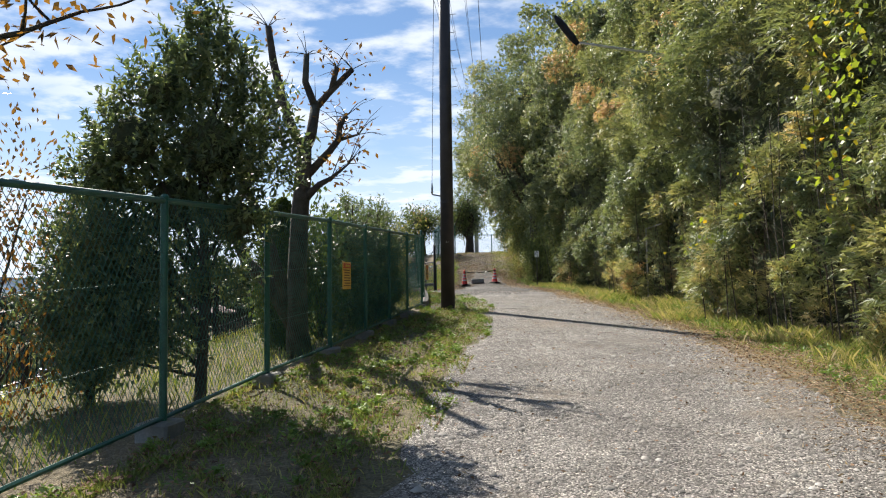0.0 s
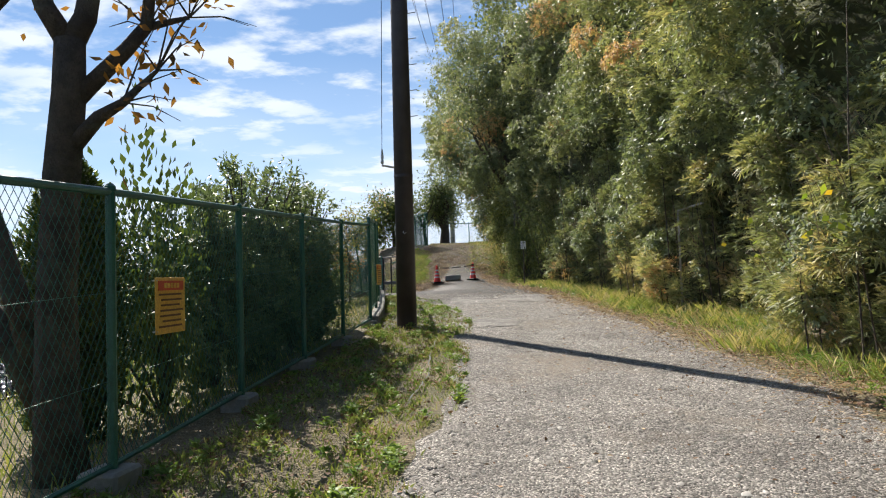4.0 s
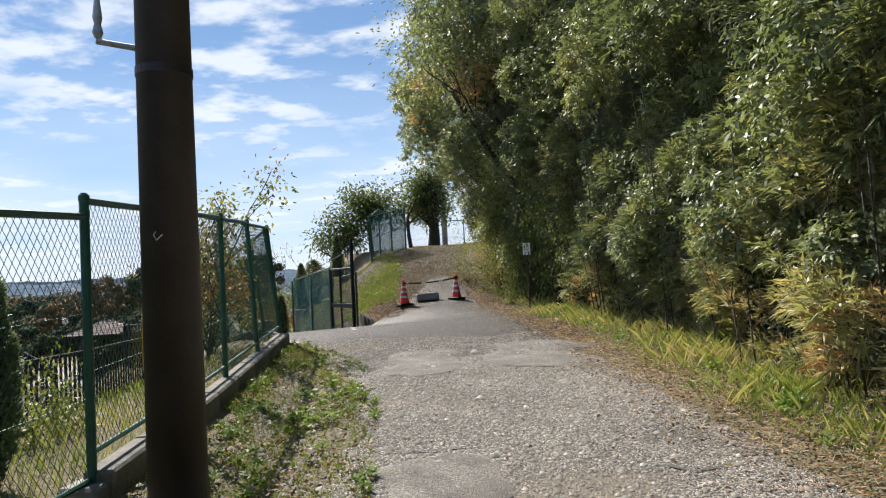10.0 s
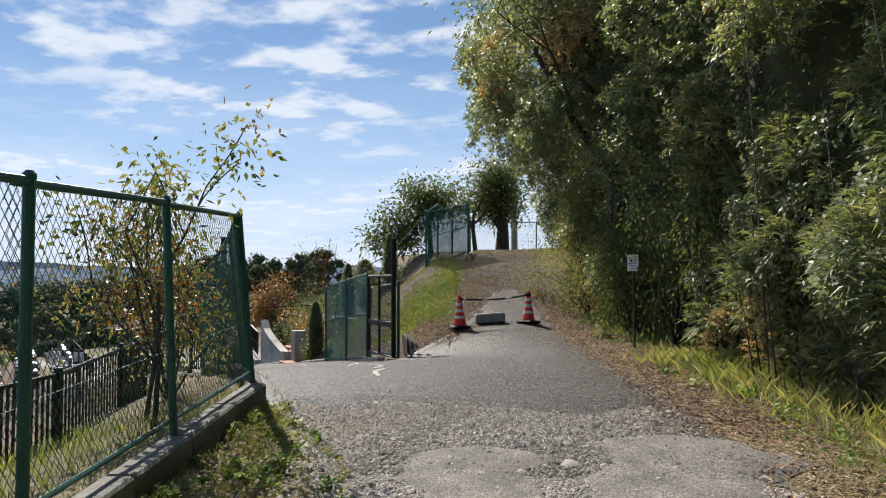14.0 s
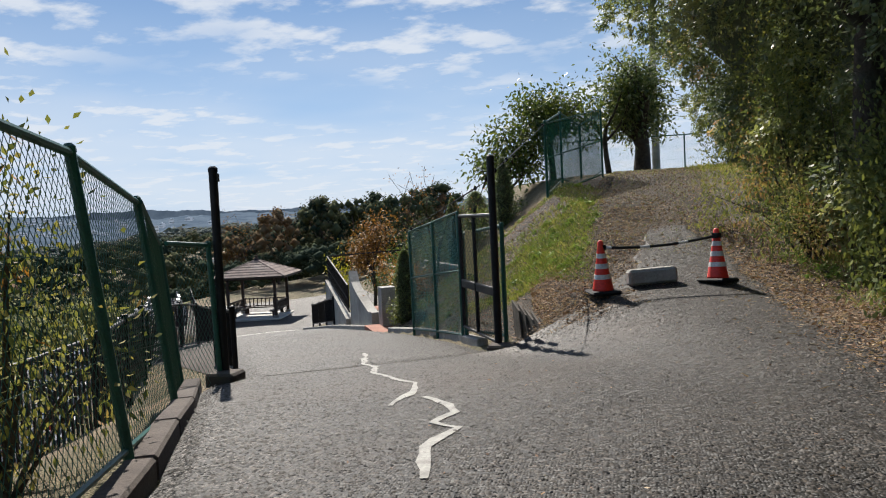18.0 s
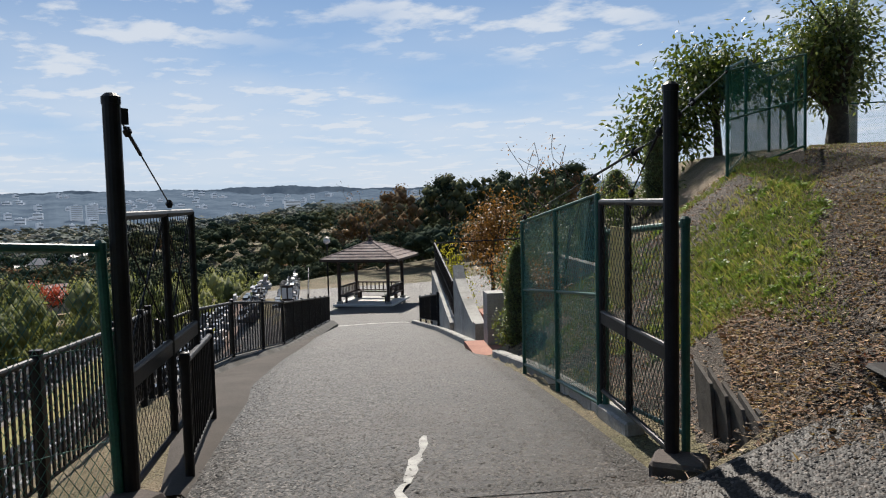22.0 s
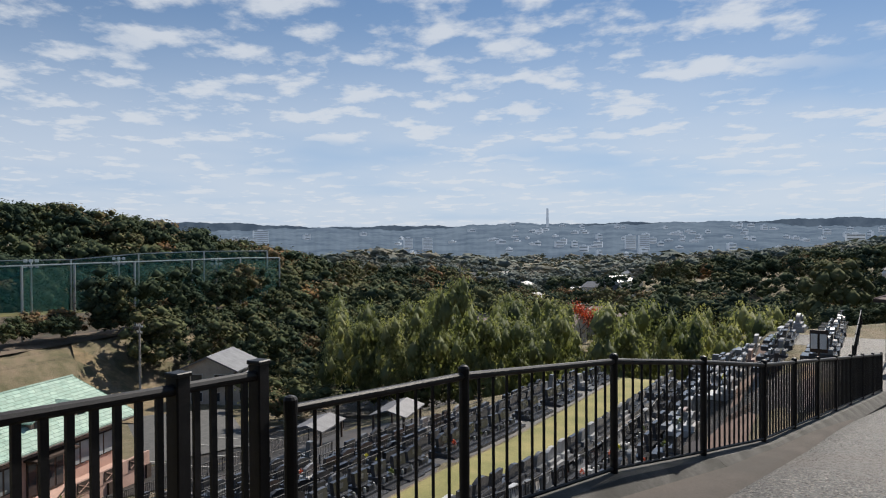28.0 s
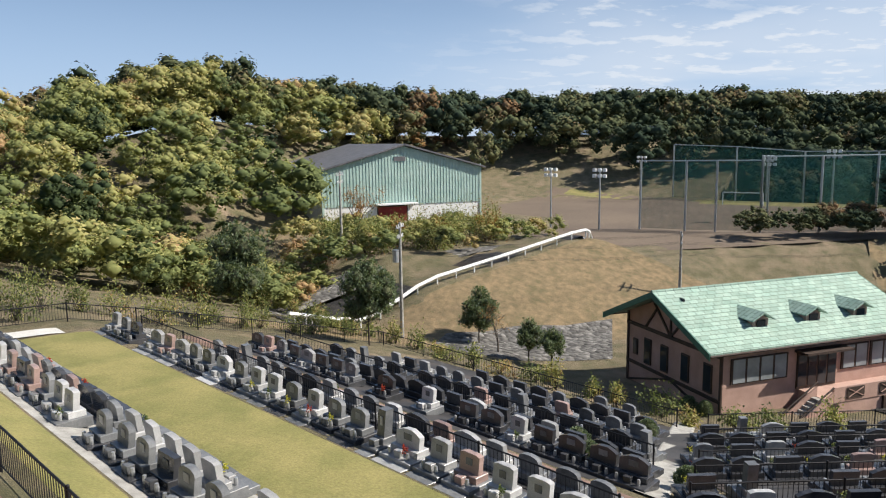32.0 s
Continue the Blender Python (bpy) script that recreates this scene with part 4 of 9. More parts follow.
def kerb_line(name, pts, width, height, label, mat="kerb", sink=0.3, z_of=None):
    """Kerb stones end to end along a line, each a part."""
    k = thing(name, label, "kerb", kind="structure")
    for (ax, ay), (bx, by) in zip(pts[:-1], pts[1:]):
        L = math.hypot(bx - ax, by - ay)
        n = max(1, round(L / 0.9))
        for i in range(n):
            t0, t1 = i / n, (i + 1) / n
            p0 = (ax + (bx - ax) * t0, ay + (by - ay) * t0)
            p1 = (ax + (bx - ax) * t1, ay + (by - ay) * t1)
            za, zb = zat(*p0), zat(*p1)
            mid = ((p0[0] + p1[0]) / 2, (p0[1] + p1[1]) / 2, (za + zb) / 2 + (height - sink) / 2)
            g = Geo().chamfer((0, 0, 0), (L / n - 0.008, width, height + sink), 0.018)
            ob = part("kerb_stone", g, M[mat], k)
            ob.location = mid
            ob.rotation_euler = (0, -math.atan2(zb - za, L / n), math.atan2(by - ay, bx - ax))
    return k


kerb_line("kerb", [(x + 0.04, y) for x, y in FENCE_POSTS[7:]], 0.2, 0.17, "dark concrete kerb under the green fence")
kerb_line("kerb", [(-1.02, 25.4), (-1.5, 26.6), (-2.32, 28.2), (-3.3, 29.8)], 0.17, 0.12, "worn brown-stained concrete kerb beside the asphalt", mat="kerb_brown")

# ---- gate ----
def gate_leaf(hinge, far, z0, z1, top, group, sign=False):
    """An open gate leaf of black tube and wire, two bays, from the hinge post to its far end."""
    hinge, far = Vector((*hinge, z0)), Vector((*far, z1))
    L = (Vector((far.x, far.y, 0)) - Vector((hinge.x, hinge.y, 0))).length
    leaf = thing("gate_leaf", "open gate leaf of black tube filled with wire mesh", "gate", group, at=hinge)
    leaf.rotation_euler = (0, 0, math.atan2(far.y - hinge.y, far.x - hinge.x))
    bot, mid = 0.12, 0.12 + (top - 0.12) * 0.42
    for x in (0.06, L * 0.55, L):
        part("upright", Geo().tube((x, 0, bot), (x, 0, top), 0.028, n=8), M["black_paint"], leaf)
    for z in (bot, mid, top):
        part("rail", Geo().tube((0.06, 0, z), (L, 0, z), 0.026 if z == top else 0.022, n=8), M["black_paint"], leaf)
    part("mid_plate", Geo().box((L * 0.53, 0, mid - 0.05), (L - 0.08, 0.035, 0.09)), M["black_paint"], leaf)
    for x0, x1 in () if sign else ((0.08, L * 0.55), (L * 0.57, L - 0.02)):
        part("brace_wire", Geo().tube((x0, 0.012, top - 0.05), (x1, 0.012, mid + 0.05), 0.007, n=5), M["black_paint"], leaf)
        part("brace_wire", Geo().tube((x1, 0.016, top - 0.05), (x0, 0.016, mid + 0.05), 0.007, n=5), M["black_paint"], leaf)
    g = mesh_panel(L - 0.08, top - bot, 0.075, 0.0022, "leaf_mesh")
    g.materials[0] = M["black_paint"]
    m = part("wire_mesh", g, None, leaf)
    m.location = (0.07, 0.006, bot)
    for z in (0.35, top - 0.3):
        part("hinge", Geo().tube((0.03, 0, z - 0.06), (0.03, 0, z + 0.06), 0.034, n=8), M["black_paint"], leaf)
    if sign:
        # lighter yellow than the other signs, since this face lies in shade
        part("notice_board", Geo().box((L * 0.8, -0.04, mid + 0.42), (0.36, 0.012, 0.62)), M["lifted_yellow"], leaf, "pale yellow notice board")
    return leaf


def gate_post(x, y, label, rise=2.33):
    z = zat(x, y)
    p = thing("gate_post", label, "gate post", "gate posts", at=(x, y, z))
    part("shaft", Geo().tube((0, 0, -0.3), (0, 0, rise), 0.048, n=14), M["black_paint"], p)
    part("cap", Geo().lathe((0, 0, rise), [(0.052, -0.03), (0.052, 0.01), (0.03, 0.03)], 14), M["black_paint"], p)
    part("footing", Geo().chamfer((0.06, -0.1, 0.03), (0.34, 0.3, 0.18), 0.025), M["kerb_brown"], p)
    part("bracket", Geo().box((0.0, 0.075, rise - 0.09), (0.025, 0.06, 0.09)), M["black_paint"], p)
    return p


gate_post(*GATE_L, "tall black steel gate post with concrete foot")
gate_post(*GATE_R, "tall black steel gate post with concrete foot", 2.44)
LEAF_L, LEAF_R = (-4.36, 32.15), (-1.36, 33.72)
zl, zr_ = zat(*GATE_L), zat(*GATE_R)
gate_leaf(GATE_L, LEAF_L, zl, zl, 1.68, "gate leaves")
gate_leaf(GATE_R, LEAF_R, zr_, zr_, 1.72, "gate leaves", sign=True)


def stay(name, p, q, label):
    """A slack wire stay with a tensioner, from the post's head to the leaf."""
    p, q = Vector(p), Vector(q)
    t = thing(name, label, "gate stay", "gate stays", at=p)
    d = q - p
    part("cable", Geo().tube((0, 0, 0), d, 0.005, n=6), M["black_paint"], t)
    part("tensioner", Geo().tube(d * 0.12, d * 0.38, 0.011, n=6), M["black_paint"], t)
    for k in (0.02, 0.16, 0.95):
        part("shackle", Geo().lathe(d * k, [(0.012, -0.03), (0.028, 0), (0.012, 0.03)], 8), M["black_paint"], t)


stay("gate_stay", (GATE_L[0] - 0.04, GATE_L[1] + 0.07, zl + 2.26), (-4.02, 31.6, zl + 1.72), "dark steel stay cable holding up the gate leaf")
stay("gate_stay", (GATE_R[0] - 0.04, GATE_R[1] + 0.07, zr_ + 2.26), (-1.0, 33.05, zr_ + 1.76), "dark steel stay cable holding up the gate leaf")
stay("brace_bar", (GATE_R[0] + 0.02, GATE_R[1] + 0.1, zr_ + 2.2), (-2.95, 36.35, zat(-2.95, 36.35) + 1.94), "long steel bar from the gate post to the net fence")
stay("brace_bar", (GATE_R[0] + 0.03, GATE_R[1], zr_ + 2.25), (-0.75, 39.9, zat(-0.75, 39.9) + 1.7), "steel bar from the gate post to the bank fence")


# ---- net fence beside the ramp ----
def net_fence(pts, height, group, label):
    f = thing("net_fence", label, "fence", group)
    zs = [zat(x, y) for x, y in pts]
    for (x, y), z in zip(pts, zs):
        part("post", Geo().tube((x, y, z - 0.3), (x, y, z + height), 0.026, n=8), M["green_paint"], f)
    for (a, za), (b, zb) in zip(zip(pts[:-1], zs[:-1]), zip(pts[1:], zs[1:])):
        for h in (0.1, height * 0.55, height):
            part("rail", Geo().tube((*a, za + h), (*b, zb + h), 0.016 if h > 0.2 else 0.02, n=6), M["green_paint"], f)
        L = math.dist(a, b)
        g = mesh_panel(L, 1.66)
        m = part("wire_mesh", g, None, f)
        m.location = (*a, za + 0.1)
        m.rotation_euler = (0, -math.atan2(zb - za, L), math.atan2(b[1] - a[1], b[0] - a[0]))
        m.scale = (1, 1, (height - 0.1) / 1.66)
        n, rows, v, fc = 10, 8, [], []
        for j in range(rows + 1):
            for i in range(n + 1):
                t, h = i / n, 0.08 + (height - 0.1) * j / rows
                off = 0.03 + 0.025 * math.sin(t * 9 + h * 2)
                v.append((a[0] + (b[0] - a[0]) * t + off * RAMP_N[0], a[1] + (b[1] - a[1]) * t + off * RAMP_N[1], za + (zb - za) * t + h))
        for j in range(rows):
            for i in range(n):
                k = j * (n + 1) + i
                fc.append((k, k + 1, k + n + 2, k + n + 1))
        g = Geo()
        g.v, g.f = v, fc
        part("net", g, M["net"], f, "teal windbreak net", smooth=True)
    return f


net_fence([(-1.42, 33.85), (-2.15, 35.1), (-2.95, 36.4)], 1.92, "net fences", "green post fence hung with teal windbreak net")
green_run([(-0.75, 39.95), (-0.55, 41.6), (-0.2, 43.4), (0.3, 45.2)], 1.75, group="fence on the bank", base=False)
green_run([(-3.2, 52.5), (0, 53.5), (3.2, 54.2), (6.4, 54.5)], 1.6, group="fence on the hilltop", base=False)
green_run([(-0.56, 32.6), (-1.36, 33.84)], 1.55, group="fence beside the gate leaf", base=False, kerb_top=0.06)
net_fence([(-0.75, 39.95), (0.4, 42.2)], 1.7, "net fences", "green post fence hung with teal windbreak net")
kerb_line("kerb", [ramp_xy(1.0, 1.78), ramp_xy(4.0, 1.9), ramp_xy(7.1, 1.82)], 0.16, 0.1, "low concrete kerb along the ramp", mat="concrete")

# old boards that hold the foot of the bank beside the gate post
boards = thing("retaining_boards", "row of dark weathered boards holding the foot of the bank", "boards")
for i in range(6):
    s0 = 0.2 * i
    def at(s, h):
        x, y = -0.56 + 0.41 * s + 0.028 * i, 33.2 - 0.91 * s + 0.012 * i
        return (x, y, h)
    z0, z1 = zat(*at(s0 + 0.1, 0)[:2]), zat(*at(s0 + 0.42, 0)[:2])
    top = 1.38 - 0.036 * i
    part("board", Geo().prism([at(s0 + 0.12, z0 - 0.15), at(s0 + 0.42, z1 - 0.15), at(s0 + 0.3, top - 0.1), at(s0 - 0.04, top + 0.02 * (i % 2))], (0.021, 0.01, 0.004)), M["old_board"], boards)


# ---- black bar railing ----
BAR = Geo().tube((0, 0, 0), (0, 0, 1), 0.0115, n=6).mesh("bar", M["black_paint"])
FLAT_BAR = Geo().box((0, 0, 0.5), (0.034, 0.016, 1)).mesh("bar", M["black_paint"])


def railing_span(a, b, height, group, label, bars=True, last=False, gap=0.14, flat=False):
    """Black railing from a to b, with the ground heights given: post at a, two rails, upright bars."""
    a, b = Vector(a), Vector(b)
    d = b - a
    L = math.hypot(d.x, d.y)
    f = thing("railing", label, "railing", group, at=a)
    f.rotation_euler = (0, 0, math.atan2(d.y, d.x))
    for x, z in [(0, 0)] + ([(L, d.z)] if last else []):
        if flat:
            post = part("post", Geo().chamfer((x, 0, z + height / 2 - 0.05), (0.075, 0.075, height + 0.1), 0.006), M["black_paint"], f)
            part("post_cap", Geo().chamfer((x, 0, z + height + 0.005), (0.085, 0.085, 0.02), 0.004), M["black_paint"], post)
            continue
        post = part("post", Geo().tube((x, 0, z - 0.1), (x, 0, z + height - 0.03), 0.034, n=12), M["black_paint"], f)
        part("post_cap", Geo().lathe((x, 0, z + height - 0.03), [(0.037, -0.05), (0.037, 0.02), (0.028, 0.035), (0.01, 0.042)], 12), M["black_paint"], post)
    part("handrail", Geo().tube((0, 0, height - 0.06), (L, 0, d.z + height - 0.06), 0.026, n=10), M["black_paint"], f)
    part("lower_rail", Geo().tube((0, 0, 0.14), (L, 0, d.z + 0.14), 0.017, n=6), M["black_paint"], f)
    n = max(2, int(L / gap))
    if bars:
        for i in range(1, n):
            t = i / n
            o = part("bar", FLAT_BAR if flat else BAR, None, f)
            o.location, o.scale = (L * t, 0, d.z * t + 0.14), (1, 1, height - 0.2)
    else:
        g = Geo()
        for i in range(1, n):
            t = i / n
            g.tube((L * t, 0, d.z * t + 0.14), (L * t, 0, d.z * t + height - 0.07), 0.01, n=4, caps=False)
        tagged(part("bar_infill", g, M["black_paint"], f), kind="stuff")
    return f


RAIL = [(-7.36, 34.62, 0.02), (-7.98, 35.9, -0.02), (-8.84, 37.77, -0.19), (-9.49, 39.42, -0.42), (-10.4, 41.3, -0.73)]
k = 5
while k <= 11:
    t = (k - 4) / 7
    RAIL.append((-10.4 - 6.1 * t, 41.3 + 11.1 * t, -0.73 - 1.5 * t))
    k += 1
for i, (a, b) in enumerate(zip(RAIL[:-1], RAIL[1:])):
    railing_span(a, b, 1.13, "railings along the ramp", "black steel bar railing on a concrete edge", bars=True, gap=0.158, last=i == len(RAIL) - 2)
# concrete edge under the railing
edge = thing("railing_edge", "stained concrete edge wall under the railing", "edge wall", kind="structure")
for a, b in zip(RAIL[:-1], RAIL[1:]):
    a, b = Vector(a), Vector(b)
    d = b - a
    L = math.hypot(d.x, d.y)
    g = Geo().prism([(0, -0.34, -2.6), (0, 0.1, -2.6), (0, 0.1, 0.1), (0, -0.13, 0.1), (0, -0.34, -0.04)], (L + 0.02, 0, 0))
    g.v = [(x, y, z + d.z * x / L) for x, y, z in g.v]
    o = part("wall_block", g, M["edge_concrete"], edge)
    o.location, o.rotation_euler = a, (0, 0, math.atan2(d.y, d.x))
# the taller fence that ends beside the railing
G_LINE = [(-7.34, 34.46), (-7.04, 34.06), (-6.25, 33.0), (-5.3, 31.4), (-4.35, 29.7), (-3.75, 27.8), (-3.4, 25.8), (-3.3, 23.6), (-3.5, 21.4), (-3.75, 19.2), (-4.2, 17.0), (-4.7, 14.8), (-5.3, 12.6), (-6.0, 10.4), (-6.6, 8.2), (-7.1, 6.0)]
G_TOP = [1.34, 1.36, 1.42, 1.5, 1.56, 1.6]


def g_z(i):
    x, y = G_LINE[i]
    return (G_TOP[i] - 1.2) if i < 6 else min(zat(x, y), 0.3) + 0.0


for i in range(len(G_LINE) - 1):
    a, b = (*G_LINE[i], g_z(i)), (*G_LINE[i + 1], g_z(i + 1))
    railing_span(a, b, 1.2, "fence above the burial ground", "black steel bar fence above the burial ground", bars=i < 8, last=i == len(G_LINE) - 2, gap=0.098, flat=True)
railing_span((-5.0, 33.0, 0.5), (-3.72, 31.35, 0.68), 0.92, "short railing", "short black railing beside the gate leaf", bars=True, last=True)
# right of the ramp, where the stairs come down
for i, (s0, s1) in enumerate(((15.6, 17.6), (17.6, 19.6), (19.6, 21.6))):
    (ax, ay), (bx, by) = ramp_xy(s0, 1.75), ramp_xy(s1, 1.72)
    railing_span((ax, ay, ramp_z(s0) + 0.08), (bx, by, ramp_z(s1) + 0.08), 0.95, "railings right of the ramp", "low black bar railing on a kerb", bars=True, last=i == 2)
kerb_line("kerb", [ramp_xy(9.0, 1.72), ramp_xy(15.5, 1.75), ramp_xy(25.0, 1.7)], 0.16, 0.12, "concrete kerb along the ramp", mat="concrete")
fit_meshes()

# ---- things along the lane ----
def build_pole():
    x, y = -0.05, 17.8
    z = zat(x, y)
    p = thing("utility_pole", "dark brown painted utility pole standing on the grass verge", "pole", at=(x, y, z))
    shaft = part("shaft", Geo().tube((0, 0, -0.4), (0, 0, 11.0), 0.172, 0.12, n=28), M["pole"], p, smooth=True)
    for h in (2.55, 5.4):
        part("band", Geo().tube((0, 0, h), (0, 0, h + 0.05), 0.176 - 0.0047 * h, n=28, caps=True), M["pole"], p, "dark metal band")
    part("bracket", Geo().tube((-0.13, -0.03, 2.72), (-0.36, -0.08, 2.76), 0.018, n=8), M["steel"], p, "short steel bracket")
    part("insulator", Geo().lathe((-0.35, -0.08, 2.78), [(0.02, 0), (0.032, 0.03), (0.02, 0.08), (0.028, 0.12), (0.012, 0.26)], 10), M["steel"], p)
    part("guy_wire", Geo().tube((-0.35, -0.08, 3.0), (-0.2, -0.02, 10.8), 0.006, n=5), M["black_paint"], p)
    part("hook", Geo().path([(-0.02, -0.17, 1.62), (-0.02, -0.2, 1.6), (0.0, -0.215, 1.57), (0.03, -0.2, 1.6)], [0.005] * 4, 5), M["steel"], p)
    for h in (9.4, 10.3):
        part("crossarm", Geo().box((0.0, 0, h), (1.7, 0.08, 0.09)), M["steel"], p)
        for k in (-0.75, -0.3, 0.3, 0.75):
            part("insulator", Geo().lathe((k, 0, h + 0.05), [(0.03, 0), (0.05, 0.04), (0.03, 0.1), (0.045, 0.13), (0.02, 0.17)], 8), M["white"], p)
    for k in range(10):
        part("step_bolt", Geo().tube((0.13, 0, 3.6 + 0.45 * k), (0.28, 0, 3.62 + 0.45 * k), 0.008, n=5), M["steel"], p)
    return p


build_pole()


def far_pole(x, y, h, arms, group="power poles", lamp=False):
    z = zat(x, y)
    p = thing("power_pole", "grey concrete power pole with crossarms", "pole", group, at=(x, y, z))
    part("shaft", Geo().tube((0, 0, -0.3), (0, 0, h), 0.17, 0.1, n=10), M["concrete"], p)
    for k, a in enumerate(arms):
        part("crossarm", Geo().box((0, 0, h - 0.4 - 0.8 * k), (a, 0.1, 0.1), radians(20)), M["steel"], p)
        for s in (-0.45, -0.2, 0.2, 0.45):
            part("insulator", Geo().lathe((s * a * math.cos(radians(20)), s * a * math.sin(radians(20)), h - 0.35 - 0.8 * k), [(0.04, 0), (0.06, 0.1), (0.03, 0.2)], 6), M["white"], p)
    if lamp:
        part("transformer", Geo().tube((0.3, -0.25, h - 3.2), (0.3, -0.25, h - 2.2), 0.26, n=12), M["steel"], p)
    return p


far_pole(2.15, 55.5, 12.6, (1.6, 1.6))


def wire(a, b, sag, label="thin black overhead cable", group="overhead cables"):
    a, b = Vector(a), Vector(b)
    pts = [a.lerp(b, t / 12) - Vector((0, 0, 4 * sag * (t / 12) * (1 - t / 12))) for t in range(13)]
    solid("overhead_cable", Geo().path(pts, [0.008 if (a - b).length < 60 else 0.02] * 13, 4), M["black_paint"], label, "cable", group)


for k in (-0.75, -0.3, 0.3, 0.75):
    for h, hh in ((9.45, 14.8), (10.35, 14.0)):
        wire((-0.05 + k, 17.8, zat(-0.05, 17.8) + h + 0.17), (2.15 + k, 55.5, zat(2.15, 55.5) + hh - 2.5), 0.6)
for k in (-0.75, 0.75):
    wire((-0.05 + k, 17.8, zat(-0.05, 17.8) + 10.5), (k - 1.5, -25, 9.5), 0.8)


def build_cone():
    c = thing("traffic_cone", "red plastic traffic cone with three silver bands on a black base", "traffic cone", "traffic cones")
    part("base", Geo().chamfer((0, 0, 0.02), (0.36, 0.36, 0.045), 0.02), M["black_plastic"], c, "black rubber base")
    body = [(0.128, 0.04), (0.122, 0.065), (0.093, 0.225), (0.062, 0.41), (0.038, 0.57), (0.032, 0.625), (0.018, 0.64)]
    part("body", Geo().lathe((0, 0, 0), body, 24), M["cone"], c, smooth=True)
    for z0, z1 in ((0.18, 0.235), (0.305, 0.365), (0.43, 0.485)):
        r = lambda z: float(np.interp(z, [0.065, 0.225, 0.41, 0.57], [0.122, 0.093, 0.062, 0.038])) + 0.002
        part("band", Geo().lathe((0, 0, 0), [(r(z0), z0), (r(z1), z1)], 24), M["reflective"], c, "silver reflective band")
    return c


CONE_L, CONE_R = (0.69, 32.36), (2.03, 32.68)
cone = build_cone()
cone.matrix_basis = pose(*CONE_L, zat(*CONE_L) + 0.03, 2, -2, 20)
copy_thing(cone, pose(*CONE_R, zat(*CONE_R) + 0.03, -2, 3, 52))
bar = thing("cone_bar", "black and yellow striped bar hung between the cones", "barrier bar")
pa, pb = Vector((*CONE_L, zat(*CONE_L) + 0.585)), Vector((*CONE_R, zat(*CONE_R) + 0.585))
for i in range(12):
    a, b = pa.lerp(pb, i / 12), pa.lerp(pb, (i + 1) / 12)
    sag = lambda t: Vector((0, 0, -0.05 * 4 * t * (1 - t)))
    part("stripe", Geo().tube(a + sag(i / 12), b + sag((i + 1) / 12), 0.017, n=10), M["black_plastic"] if i % 4 else M["reflective"], bar)
for p in (pa, pb):
    part("ring", Geo().tube(p - Vector((0, 0, 0.03)), p + Vector((0, 0, 0.03)), 0.055, n=14), M["black_plastic"], bar)
blk = solid("concrete_block", Geo().chamfer((0, 0, 0.1), (0.6, 0.18, 0.19), 0.03), M["concrete"], "worn grey concrete parking block lying between the cones", "concrete block")
blk.matrix_basis = pose(1.27, 32.68, zat(1.27, 32.68) + 0.02, 0, -3, 15)


def build_sign(x, y, h):
    """Warning notice tied to the fence: yellow board, red head, lines of print."""
    s = thing("warning_sign", "yellow notice board with red heading tied to the fence", "sign", "notices on the fence", at=(x + 0.04, y, zat(x, y) + h))
    s.rotation_euler = (0, 0, math.atan2(2.0, 0.27))
    part("board", Geo().chamfer((0, 0, 0), (0.42, 0.008, 0.38), 0.003), M["yellow"], s)
    part("heading", Geo().box((0, -0.007, 0.135), (0.35, 0.006, 0.065)), M["red"], s, "red heading panel")
    for k in range(7):
        part("print_line", Geo().box((-0.01 + 0.02 * (k % 2), -0.006, 0.075 - 0.036 * k), (0.32 - 0.03 * (k % 3), 0.005, 0.013)), M["ink"], s)
    for k in range(5):
        part("heading_mark", Geo().box((-0.09 + 0.045 * k, -0.012, 0.135), (0.03, 0.004, 0.034)), M["yellow"], s)
    for a in (-0.19, 0.19):
        for b in (-0.17, 0.17):
            part("tie", Geo().tube((a, -0.006, b), (a, 0.03, b), 0.006, n=5), M["steel"], s)
    return s


build_sign(-1.5, 10.32, 1.02)
build_sign(-0.62, 18.95, 0.85)
lab = thing("white_notice", "small faded white notice half hidden in the thicket", "sign", at=(3.5, 29.35, zat(3.5, 29.35) + 1.3))
part("board", Geo().chamfer((0, 0, 0), (0.012, 0.17, 0.25), 0.003), M["white"], lab)
for k in range(6):
    part("print_line", Geo().box((-0.009, 0.01 * (k % 2), 0.085 - 0.033 * k), (0.005, 0.125 - 0.015 * (k % 3), 0.01)), M["kerb"], lab)
lab.rotation_euler = (0, 0, radians(62))
part("stake", Geo().tube((0.02, 0, -1.4), (0.02, 0, 0.1), 0.02, n=6), M["bark"], lab)

lamp = thing("street_lamp", "dark street lamp on a bent arm reaching out of the thicket", "street lamp", at=(5.9, 16.2, zat(5.9, 16.2)))
part("pole", Geo().tube((0, 0, -0.2), (-0.1, 0, 5.3), 0.06, 0.045, n=10), M["steel"], lamp)
part("arm", Geo().path([(-0.1, 0, 5.25), (-1.0, -0.02, 5.55), (-3.05, -0.1, 5.85)], [0.03, 0.028, 0.026], 8), M["steel"], lamp)
part("lamp_head", Geo().path([(-3.0, -0.1, 5.8), (-3.12, -0.1, 5.95), (-3.4, -0.1, 6.32), (-3.5, -0.1, 6.45)], [0.05, 0.085, 0.08, 0.03], 10), M["black_paint"], lamp, "dark rounded lamp head")

